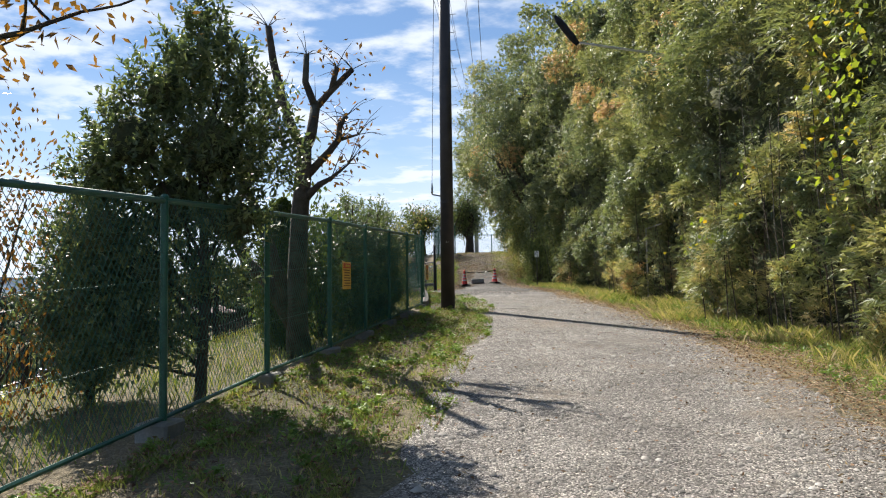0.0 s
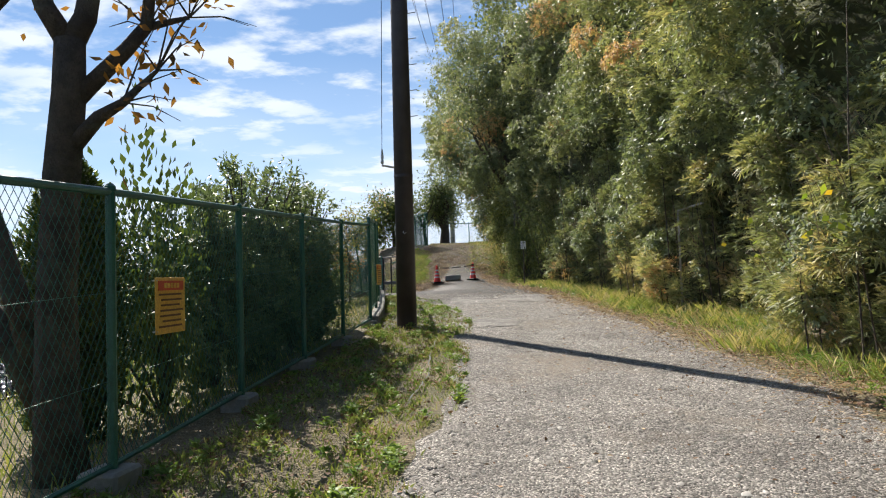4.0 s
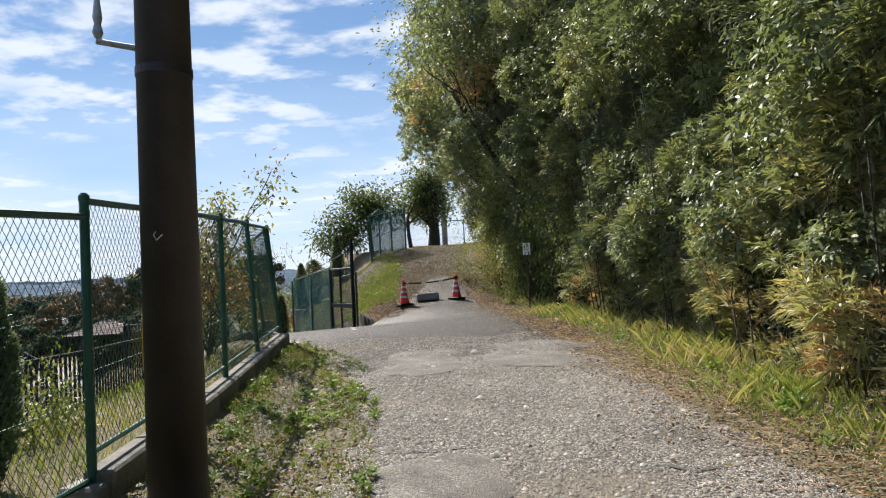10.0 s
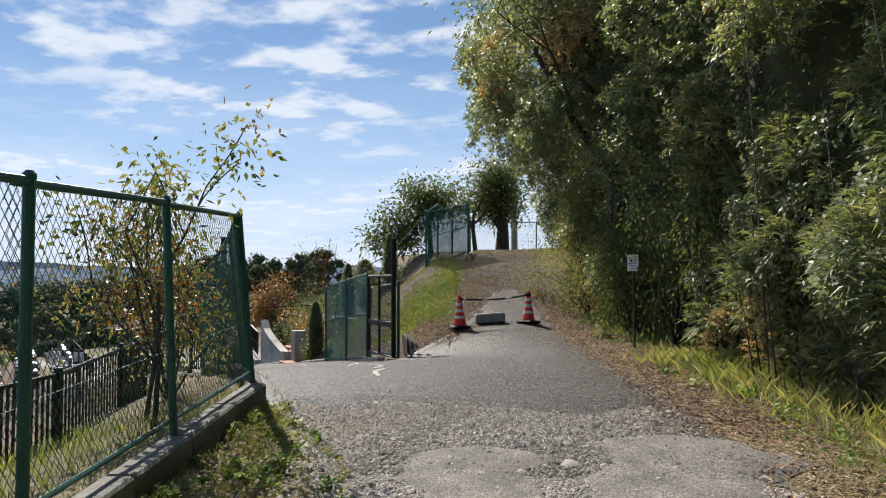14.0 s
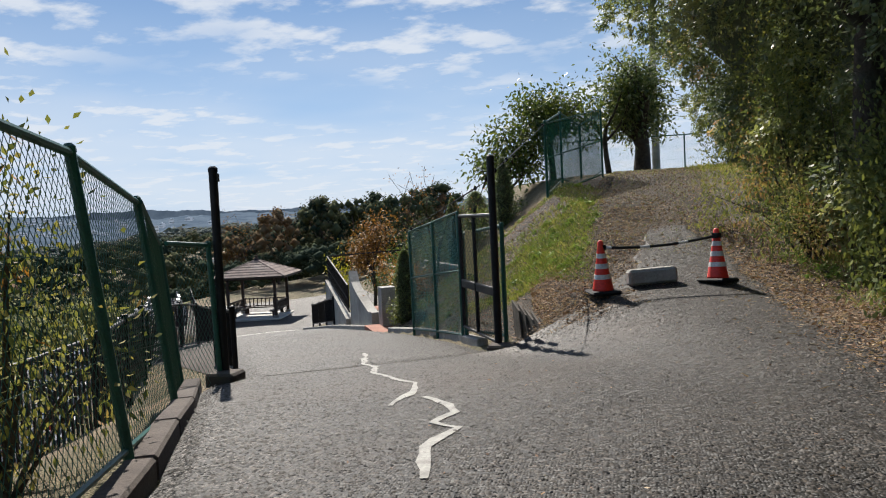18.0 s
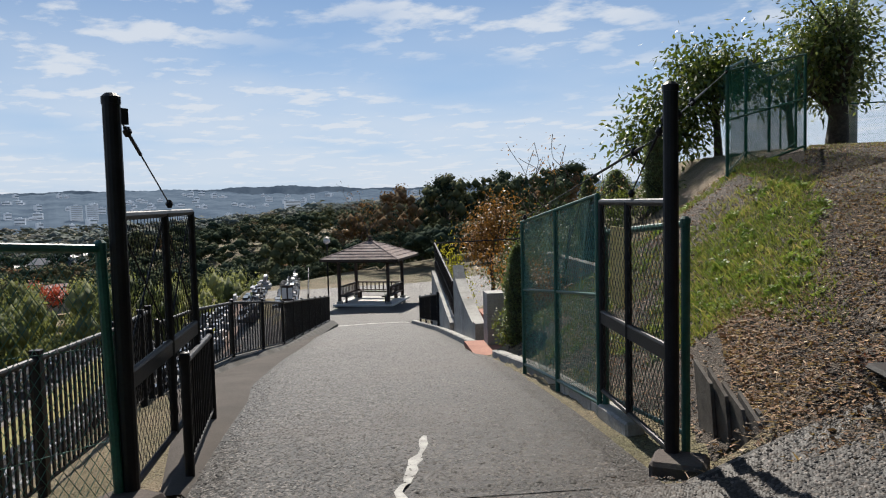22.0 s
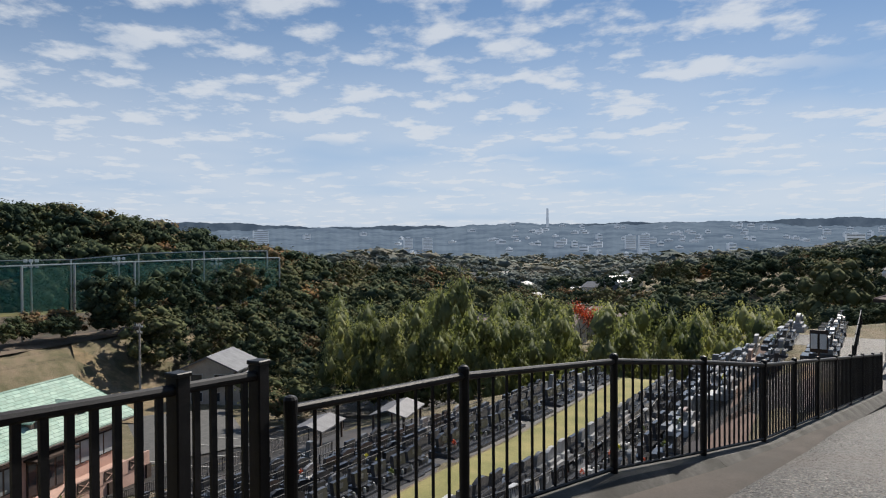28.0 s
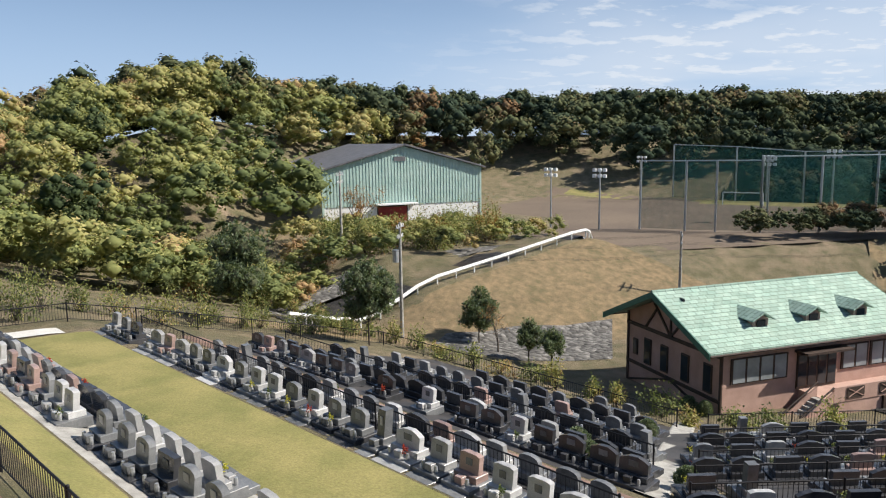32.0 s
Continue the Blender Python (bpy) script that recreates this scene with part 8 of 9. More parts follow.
strip("steps_path", [(row_point("A", row_ends("A", w)[1] - 0.3, w), row_point("A", row_ends("A", w)[1] + 0.9, w)) for w in np.arange(8, 25, 1.5)], M["concrete"], "grey concrete steps between the two halves", "path", lift=0.06)


def fence_row(half, w, lo, hi, height=1.0):
    a, b = row_ends(half, w)
    lo, hi = max(a, lo), min(b, hi)
    n = max(1, int((hi - lo) / 4.0))
    for i in range(n):
        p, q = row_point(half, lo + (hi - lo) * i / n, w), row_point(half, lo + (hi - lo) * (i + 1) / n, w)
        railing_span((*p, zat(*p)), (*q, zat(*q)), height, "fences between the graves", "low black bar fence between the graves", bars=False, last=i == n - 1)


fence_row("A", -7.2, -31, 60, 1.1)
fence_row("A", 3.9, -30, 60)
fence_row("A", 11.6, -29, 60)
fence_row("A", 22.6, -34, 60)
fence_row("B", 6.8, 0, 34, 0.9)
fence_row("B", 9.4, 0, 30, 0.9)
fence_row("B", 12.2, 0, 26, 0.9)
fence_row("B", 15.0, 0, 24, 0.9)
fence_row("B", 17.8, 0, 22, 0.9)
fence_row("B", 3.9, 0, 36)
fence_row("B", -4.2, 0, 36)
fence_row("B", 22.4, 0, 40)
fence_row("B", -13.6, 24, 44, 1.0)


def cross_fence(along, w0, w1):
    n = int((w1 - w0) / 3.5)
    for i in range(n):
        p, q = row_point("A", along, w0 + (w1 - w0) * i / n), row_point("A", along, w0 + (w1 - w0) * (i + 1) / n)
        railing_span((*p, zat(*p)), (*q, zat(*q)), 1.0, "fences round the burial ground", "low black bar fence at the end of the graves", bars=False, last=i == n - 1)


cross_fence(-33.5, -9.0, 22.6)


# ---- the lodge below the burial ground ----
def build_lodge():
    """Two-storey-fronted lodge: pink walls, dark timbers, green roof with three dormers."""
    A, along, across = np.array([-50.2, 26.07]), unit(np.array([-12.4, 9.6])), unit(np.array([-9.6, -12.4]))
    z0 = -14.6
    L, W, eave, ridge = 14.0, 9.6, 4.2, 6.35
    b = thing("lodge", "pink-walled lodge with dark timbers and a green tiled roof", "building", at=(A[0], A[1], z0))
    b.rotation_euler = (0, 0, math.atan2(along[1], along[0]))
    # local x runs along the front, local y into the building
    g = Geo().prism([(0, 0, -2.5), (0, W, -2.5), (0, W, eave), (0, W / 2, ridge - 0.15), (0, 0, eave)], (L, 0, 0))
    part("wall_shell", g, M["stucco"], b)
    for k, (y0, sgn) in enumerate(((-0.75, 1), (W + 0.75, -1))):
        run = W / 2 + 0.75
        ez = eave - (ridge - eave) * 0.75 / (W / 2)
        g = Geo().prism([(-1.5, y0, ez), (-1.5, y0 + sgn * run, ridge), (-1.5, y0 + sgn * run, ridge + 0.16), (-1.5, y0, ez + 0.16)], (L + 2.6, 0, 0))
        roof = part("roof_slope", g, M["roof_green"], b, "weathered green roof")
        for r in range(16):
            t0, t1 = r / 16, (r + 0.7) / 16
            q = Geo().prism([(-1.52, y0 + sgn * run * t0, ez + (ridge - ez) * t0 + 0.165), (-1.52, y0 + sgn * run * t1, ez + (ridge - ez) * t1 + 0.195), (-1.52, y0 + sgn * run * t1, ez + (ridge - ez) * t1 + 0.165)], (L + 2.64, 0, 0))
            part("tile_course", q, M["roof_green"], roof)
        for x in (-1.5, L + 1.1):
            q = Geo().prism([(x, y0, ez - 0.22), (x, y0 + sgn * run, ridge - 0.22), (x, y0 + sgn * run, ridge + 0.18), (x, y0, ez + 0.18)], (0.09 if x > 0 else -0.09, 0, 0))
            part("fascia", q, M["green_trim"], b)
        part("gutter", Geo().tube((-1.5, y0, ez), (L + 1.1, y0, ez), 0.07, n=8), M["timber"], b)
    part("ridge_cap", Geo().tube((-1.55, W / 2, ridge + 0.18), (L + 1.15, W / 2, ridge + 0.18), 0.1, n=8), M["roof_green"], b)
    slope = (ridge - eave) / (W / 2)
    for x in (3.4, 7.4, 11.2):
        d = part("dormer", Geo().prism([(x - 0.55, 0.9, eave + 0.9 * slope), (x + 0.55, 0.9, eave + 0.9 * slope), (x + 0.55, 0.9, eave + 0.9 * slope + 0.62), (x, 0.9, eave + 0.9 * slope + 0.9), (x - 0.55, 0.9, eave + 0.9 * slope + 0.62)], (0, 1.9, 0)), M["stucco"], b)
        part("dormer_window", Geo().box((x, 0.87, eave + 0.9 * slope + 0.36), (0.62, 0.06, 0.42)), M["window"], d)
        for s in (-1, 1):
            part("dormer_roof", Geo().prism([(x, 0.6, eave + 0.9 * slope + 1.0), (x + s * 0.85, 0.6, eave + 0.9 * slope + 0.55), (x + s * 0.85, 0.6, eave + 0.9 * slope + 0.63), (x, 0.6, eave + 0.9 * slope + 1.1)], (0, 2.4, 0)), M["roof_green"], d)
        part("dormer_trim", Geo().box((x, 0.85, eave + 0.9 * slope + 0.1), (1.1, 0.08, 0.1)), M["timber"], d)
    # gable end: timbers and narrow windows
    for y in (0.08, W - 0.08):
        part("corner_timber", Geo().box((-0.03, y, 0.5), (0.1, 0.2, 2 * eave - 1.0)), M["timber"], b)
    part("tie_beam", Geo().box((-0.05, W / 2, eave - 0.75), (0.12, W, 0.22)), M["timber"], b)
    part("sill_beam", Geo().box((-0.05, W / 2, 0.75), (0.12, W, 0.2)), M["timber"], b)
    for y0, z0_, y1, z1 in ((0.2, -0.6, W * 0.5, 0.7), (W - 0.2, -0.6, W * 0.5, 0.7), (W * 0.5, eave - 0.7, W * 0.3, eave + 1.3), (W * 0.5, eave - 0.7, W * 0.7, eave + 1.3), (W * 0.22, eave - 0.7, W * 0.34, eave + 0.75), (W * 0.78, eave - 0.7, W * 0.66, eave + 0.75), (W * 0.5, eave - 0.7, W * 0.5, ridge - 0.5)):
        part("brace", Geo().tube((-0.04, y0, z0_), (-0.04, y1, z1), 0.09, n=4), M["timber"], b)
    for y in (1.2, 3.3, 5.4, 7.2, 8.6):
        w = 0.75 if y < 8 else 0.5
        win = part("window", Geo().box((-0.04, y, 1.9), (0.1, w, 1.75 if y < 8 else 1.1)), M["timber"], b)
        part("pane", Geo().box((-0.08, y, 1.9), (0.06, w - 0.16, 1.55 if y < 8 else 0.9)), M["window"], win)
    part("gable_window", Geo().box((-0.04, W / 2 - 1.0, eave + 1.75), (0.1, 0.4, 0.5)), M["window"], b)
    # front: band of windows, glass doors, balcony on the far part
    for x0, n in ((0.6, 4), (8.9, 2), (11.2, 2)):
        win = part("window", Geo().box((x0 + n * 0.5, -0.03, 2.55), (n * 1.0 + 0.12, 0.12, 1.55)), M["timber"], b)
        for i in range(n):
            part("pane", Geo().box((x0 + i + 0.5, -0.08, 2.55), (0.84, 0.06, 1.4)), M["curtained"], win)
    door = part("door", Geo().box((6.9, -0.04, 2.1), (3.0, 0.12, 2.3)), M["timber"], b)
    for i in range(4):
        part("pane", Geo().box((5.75 + 0.76 * i, -0.1, 2.05), (0.6, 0.06, 1.9)), M["window"], door)
    part("canopy", Geo().box((7.0, -0.5, 3.3), (3.6, 1.0, 0.14)), M["timber"], b)
    part("terrace", Geo().box((9.8, -1.2, -0.45), (8.4, 2.4, 2.7)), M["stucco"], b, "pink terrace wall")
    part("parapet", Geo().box((9.9, -2.36, 1.25), (8.2, 0.16, 0.9)), M["stucco"], b)
    for x in (7.4, 9.9, 12.4):
        pn = part("lattice", Geo().box((x, -2.46, 1.3), (1.3, 0.06, 0.65)), M["timber"], b)
        for s in (-1, 1):
            part("lattice_bar", Geo().tube((x - 0.55 * s, -2.5, 1.05), (x + 0.55 * s, -2.5, 1.55), 0.035, n=4), M["stucco"], pn)
    for x in (5.8, 9.8, 13.8):
        part("terrace_post", Geo().box((x, -2.3, -1.0), (0.5, 0.5, 3.6)), M["timber"], b)
    # flat dark panel on the wall stands in for an opening under the terrace
    part("dark_opening", Geo().box((11.6, -2.42, -0.9), (4.2, 0.06, 1.4)), M["window"], b)
    for k in range(8):
        part("stair_step", Geo().box((5.4 - 0.3 * k, -1.9, 0.75 - 0.2 * k), (0.34, 1.1, 0.25)), M["concrete"], b)
    for y in (-1.35, -2.5):
        part("stair_rail", Geo().tube((5.7, y, 1.75), (3.1, y, 0.1), 0.05, n=6), M["timber"], b)
        part("stair_skirt", Geo().prism([(5.7, y, 0.6), (5.7, y, 1.5), (3.1, y, -0.2), (3.1, y, -0.9)], (0, 0.08, 0)), M["stucco"], b)
    return b


build_lodge()
strip("car_park", [((-58 - 0.9 * k, 30 + 1.0 * k), (-50 - 0.9 * k, 41 + 1.0 * k)) for k in range(0, 34, 3)], M["asphalt"], "grey car park with white bay lines", "car park", lift=0.05)
marks = thing("bay_lines", "white painted parking bay lines", "road marking", kind="structure")
for k in range(9):
    for q in (0, 1):
        x, y = -62 - 1.9 * k + 3.2 * q, 36 + 2.1 * k + 4.5 * q
        part("line", Geo().box((x, y, zat(x, y) + 0.08), (4.2, 0.14, 0.02), radians(50)), M["white_paint"], marks)
for i, (x, y) in enumerate(((-53, 47.0), (-47, 50.5))):
    s = thing("shed", "low grey-roofed open shed beside the car park", "shed", "sheds", at=(x, y, zat(x, y)))
    s.rotation_euler, s.scale = (0, 0, radians(140)), (0.75, 0.75, 0.6)
    part("roof", Geo().prism([(-2.6, -1.6, 2.3), (-2.6, 0, 2.9), (-2.6, 1.6, 2.3), (-2.6, 1.6, 2.42), (-2.6, 0, 3.02), (-2.6, -1.6, 2.42)], (5.2, 0, 0)), M["barn_roof"], s)
    for a in (-2.3, 2.3):
        for c in (-1.3, 1.3):
            part("post", Geo().box((a, c, 1.1), (0.16, 0.16, 2.5)), M["timber"], s)


# ---- hall, lane, pitch ----
def build_hall():
    L, R = np.array([-89.9, -40.2]), np.array([-111.3, -25.4])
    along = unit(R - L)
    b = thing("sports_hall", "pale teal sheet-metal hall with a grey gabled roof", "building", at=(L[0], L[1], -11.4))
    b.rotation_euler = (0, 0, math.atan2(along[1], along[0]))
    W, D, eave, ridge = 26.0, 32.0, 8.5, 12.0
    # local x across the front, local y into the building
    base = part("wall_shell", Geo().prism([(0, 0, -1), (W, 0, -1), (W, 0, eave), (W / 2, 0, ridge), (0, 0, eave)], (0, D, 0)), M["white"], b, "white lower walls")
    g = Geo().prism([(-0.05, -0.08, 3.0), (W + 0.05, -0.08, 3.0), (W + 0.05, -0.08, eave), (W / 2, -0.08, ridge), (-0.05, -0.08, eave)], (0, 0.06, 0))
    part("gable_sheet", g, M["barn_sheet"], b, "pale teal ribbed sheet")
    for k in range(51):
        x = 0.25 + 0.51 * k
        top = eave + (ridge - eave) * (1 - abs(x - W / 2) / (W / 2))
        part("rib", Geo().box((x, -0.11, (3.0 + top) / 2), (0.12, 0.06, top - 3.0)), M["barn_sheet"], b)
    for s in (-1, 1):
        q = Geo().prism([(W / 2, -0.6, ridge + 0.1), (W / 2 + s * (W / 2 + 0.7), -0.6, eave - 0.15), (W / 2 + s * (W / 2 + 0.7), -0.6, eave + 0.15), (W / 2, -0.6, ridge + 0.4)], (0, D + 1, 0))
        part("roof_slope", q, M["barn_roof"], b)
        part("verge_trim", Geo().tube((W / 2, -0.62, ridge + 0.25), (W / 2 + s * (W / 2 + 0.7), -0.62, eave), 0.13, n=4), M["barn_roof"], b)
    part("louvre", Geo().box((W * 0.47, -0.16, ridge - 1.9), (1.9, 0.1, 0.7)), M["barn_roof"], b)
    part("canopy", Geo().box((W * 0.44, -0.8, 3.2), (6.6, 1.5, 0.2)), M["white"], b)
    part("shutter", Geo().box((W * 0.42, -0.05, 1.1), (4.6, 0.14, 3.2)), M["shutter"], b, "dark red roller shutter")
    part("shutter_frame", Geo().box((W * 0.42, -0.02, 1.2), (5.0, 0.14, 3.5)), M["timber"], b)
    for x in (0, W):
        part("corner", Geo().box((x, 0, eave / 2 + 0.5), (0.3, 0.3, eave)), M["barn_sheet"], b)
    return b


build_hall()
lane_pts = [(-48.5, -7.7), (-51, -7.0), (-61.5, -4.4), (-73, -1.2), (-85.5, 2.0), (-90, 0.5), (-96, -6)]
strip("lane", [((x + 0.3, y + 1.1), (x - 0.9, y - 3.0)) for x, y in lane_pts], M["asphalt"], "asphalt lane climbing past the mound", "road", lift=0.08, cols=4)
guard = thing("guard_rail", "white steel guard rail along the climbing lane", "guard rail")
gp = [Vector((x + 0.4, y + 1.5, 0)) for x, y in lane_pts[:5]]
dense = []
for a, b in zip(gp[:-1], gp[1:]):
    for i in range(5):
        dense.append(a.lerp(b, i / 5))
dense.append(gp[-1])
for i in range(6):
    dense.append(gp[-1] + Vector((-1.2 * i - 1, -0.6 * i * i * 0.35, 0)))
tops = [Vector((p.x, p.y, zat(p.x, p.y))) for p in dense]
for a, b in zip(tops[:-1], tops[1:]):
    part("beam", Geo().tube(a + Vector((0, 0, 0.7)), b + Vector((0, 0, 0.7)), 0.17, n=6), M["white"], guard)
    part("post", Geo().tube(a - Vector((0, 0, 0.3)), a + Vector((0, 0, 0.8)), 0.07, n=6), M["white"], guard)


def slope_sheet():
    """Dry mown grass over the mound between the lane and the lodge."""
    rows = []
    for t in np.linspace(-0.35, 1.0, 26):
        x = -51 - 35 * t
        y = -7 + 9 * t + 2.4
        rows.append(((x, y), (x + 1.5 * t, y + float(np.interp(t, [-0.35, 0, 0.5, 1.0], [3.5, 7.0, 15, 17])))))
    strip("mown_slope", rows, M["dry_grass"], "dry yellow-brown mown grass slope", "slope", lift=0.07, cols=12)


slope_sheet()
strip("clearing", [((-67 - 3 * k, -38 - 0.5 * k), (-67 - 3 * k, -30 - 0.5 * k)) for k in range(6)], M["dry_grass"], "dry grass clearing before the woods", "slope", lift=0.1, cols=4)
strip("rubble_bank", [((x - 1.2, y - 3.6), (x - 2.2, y - 7.5)) for x, y in lane_pts[:5]], M["stone_wall"], "rough stone bank above the lane", "bank", lift=0.12, cols=4)
strip("sports_pitch", [((float(np.interp(y, [-34, -30, -12, -9, 10, 67], [-128, -122, -114, -89, -89, -150])), y), (-162, y)) for y in range(-34, 67, 3)], M["pitch"], "bare brown earth sports pitch", "pitch", lift=0.1, cols=6)
strip("pitch_verge", [((-152, y), (-163, y)) for y in range(-30, 67, 6)], M["lawn"], "strip of green grass behind the pitch", "verge", lift=0.14, cols=3)


def net_line(pts, h, group):
    """Tall ball-stop net on steel poles."""
    n = thing("ball_net", "tall green ball-stop net on steel poles", "net", group)
    zs = [zat(x, y) for x, y in pts]
    for (x, y), z in zip(pts, zs):
        part("pole", Geo().tube((x, y, z - 1), (x, y, z + h), 0.16, n=8), M["steel"], n)
    for i in range(len(pts) - 1):
        a, b = Vector((*pts[i], zs[i])), Vector((*pts[i + 1], zs[i + 1]))
        part("top_cable", Geo().tube(a + Vector((0, 0, h)), b + Vector((0, 0, h)), 0.09, n=5), M["steel"], n)
        part("net", Geo().add([a + Vector((0, 0, 0.3)), b + Vector((0, 0, 0.3)), b + Vector((0, 0, h)), a + Vector((0, 0, h))], [(0, 1, 2, 3)]), M["net_far"], n)


net_line([(-107, 2.5), (-107.5, 8.5), (-108.5, 12.2), (-110, 17.5)], 9.5, "ball nets")
net_line([(-110, 17.5), (-114, 24), (-119, 30), (-125, 38), (-132, 47), (-139, 56), (-146, 64.5)], 10, "ball nets")
net_line([(-160, -8), (-161, 4), (-162, 16), (-162, 28), (-161, 40), (-158, 52), (-155, 64)], 11, "ball nets")


def flood_light(x, y, h):
    z = zat(x, y)
    f = thing("flood_light", "grey floodlight mast with two rows of lamps", "floodlight", "floodlights", at=(x, y, z))
    part("mast", Geo().tube((0, 0, -0.5), (0, 0, h), 0.16, 0.1, n=8), M["steel"], f)
    for k in range(2):
        part("crossarm", Geo().box((0, 0, h - 0.2 - 0.8 * k), (0.1, 1.9, 0.1)), M["steel"], f)
        for q in (-0.75, 0, 0.75):
            part("lamp", Geo().box((0.15, q, h - 0.2 - 0.8 * k), (0.35, 0.45, 0.45)), M["white"], f)


for x, y, h in ((-104, -2.2, 8.5), (-104, -9.5, 8.5), (-159, 10, 9), (-124, 16, 9.5), (-128, 24, 10.5), (-136, 36, 10.5), (-140, 52, 10), (-152, -12, 9)):
    flood_light(x, y, h)
goal = thing("goal", "white football goal frame on the pitch", "goal")
gx, gy = -150, 4.0
gz = zat(gx, gy)
for a, b in (((gx, gy, gz), (gx, gy, gz + 2.4)), ((gx, gy + 7, gz), (gx, gy + 7, gz + 2.4)), ((gx, gy, gz + 2.4), (gx, gy + 7, gz + 2.4))):
    part("goal_post", Geo().tube(a, b, 0.1, n=6), M["white"], goal)


def house(x, y, turn, w, d, h, label, roof="tile_roof", wall="plaster", group="houses", z=None):
    z = zat(x, y) if z is None else z
    b = thing("house", label, "house", group, at=(x, y, z))
    b.rotation_euler = (0, 0, radians(turn))
    part("wall_shell", Geo().prism([(-w / 2, -d / 2, -1), (w / 2, -d / 2, -1), (w / 2, -d / 2, h), (0, -d / 2, h + w * 0.22), (-w / 2, -d / 2, h)], (0, d, 0)), M[wall], b)
    for s in (-1, 1):
        part("roof_slope", Geo().prism([(0, -d / 2 - 0.5, h + w * 0.22), (s * (w / 2 + 0.6), -d / 2 - 0.5, h - 0.26), (s * (w / 2 + 0.6), -d / 2 - 0.5, h - 0.1), (0, -d / 2 - 0.5, h + w * 0.22 + 0.2)], (0, d + 1, 0)), M[roof], b)
    for k in (-1, 1):
        for zz in ((h * 0.28, h * 0.75) if h > 4 else (h * 0.5,)):
            wn = part("window", Geo().box((k * w * 0.23, -d / 2 - 0.03, zz), (w * 0.24, 0.08, 1.1)), M["steel"], b)
            part("pane", Geo().box((k * w * 0.23, -d / 2 - 0.06, zz), (w * 0.21, 0.06, 0.95)), M["window"], wn)
            wn = part("window", Geo().box((w / 2 + 0.03, k * d * 0.23, zz), (0.08, d * 0.2, 1.1)), M["steel"], b)
            part("pane", Geo().box((w / 2 + 0.06, k * d * 0.23, zz), (0.06, d * 0.18, 0.95)), M["window"], wn)
    return b


house(-94.0, 46.2, 60, 6.0, 7.0, 4.4, "grey two-storey house with a dark tiled roof", z=-17.1)
house(-90.3, 48.0, 60, 3.8, 3.4, 2.3, "low annexe with a grey roof beside the house", roof="barn_roof")
strip("dry_field", [((-86 - 3 * k, 33 - 0.4 * k), (-78 - 3 * k, 42 + 0.6 * k)) for k in range(9)], M["dry_grass"], "dry grass plot before the house", "field", lift=0.1, cols=4)
strip("car_park", [((-64.5 - 2.2 * k, 36.6 - 0.1 * k), (-64.5 - 2.2 * k, 45.0 + 0.1 * k)) for k in range(11)], M["patch_dark"], "dark asphalt car park beside the lodge", "car park", lift=0.16, cols=6)
for k in range(7):
    x = -67.0 - 2.6 * k
    for y0, y1 in ((36.9, 40.0), (42.2, 45.0)):
        strip("parking_line", [((x, y0), (x - 0.16, y0)), ((x - 0.5, (y0 + y1) / 2), (x - 0.66, (y0 + y1) / 2)), ((x - 1.0, y1), (x - 1.16, y1))], M["white_paint"], "white parking bay line on dark asphalt", "road marking", lift=0.19, cols=1)
for x, y, h, tr in ((-54.0, 0.5, 9.5, True), (-80, 15.5, 6.6, False), (-102.4, 37.7, 9.0, False), (-66, -16, 9, False)):
    far_pole(x, y, h, (2.0, 1.6), lamp=tr)
for k in range(3):
    for q in (-0.8, 0.0, 0.8):
        a = [(-54.0, 0.5, 9.5), (-80, 15.5, 6.6), (-102.4, 37.7, 9.0), (-112, 70, 9)]
        (x0, y0, h0), (x1, y1, h1) = a[k], a[k + 1]
        for lift in (0.3, 1.1, 2.2):
            wire((x0 + q, y0, zat(x0, y0) + h0 - lift), (x1 + q, y1, zat(x1, y1) + h1 - lift), 0.7)


# ---- woods ----
OCT_V = np.array([(1, 0, 0), (-1, 0, 0), (0, 1, 0), (0, -1, 0), (0, 0, 1), (0, 0, -1)], float)
OCT_F = np.array([(0, 2, 4), (2, 1, 4), (1, 3, 4), (3, 0, 4), (2, 0, 5), (1, 2, 5), (3, 1, 5), (0, 3, 5)])


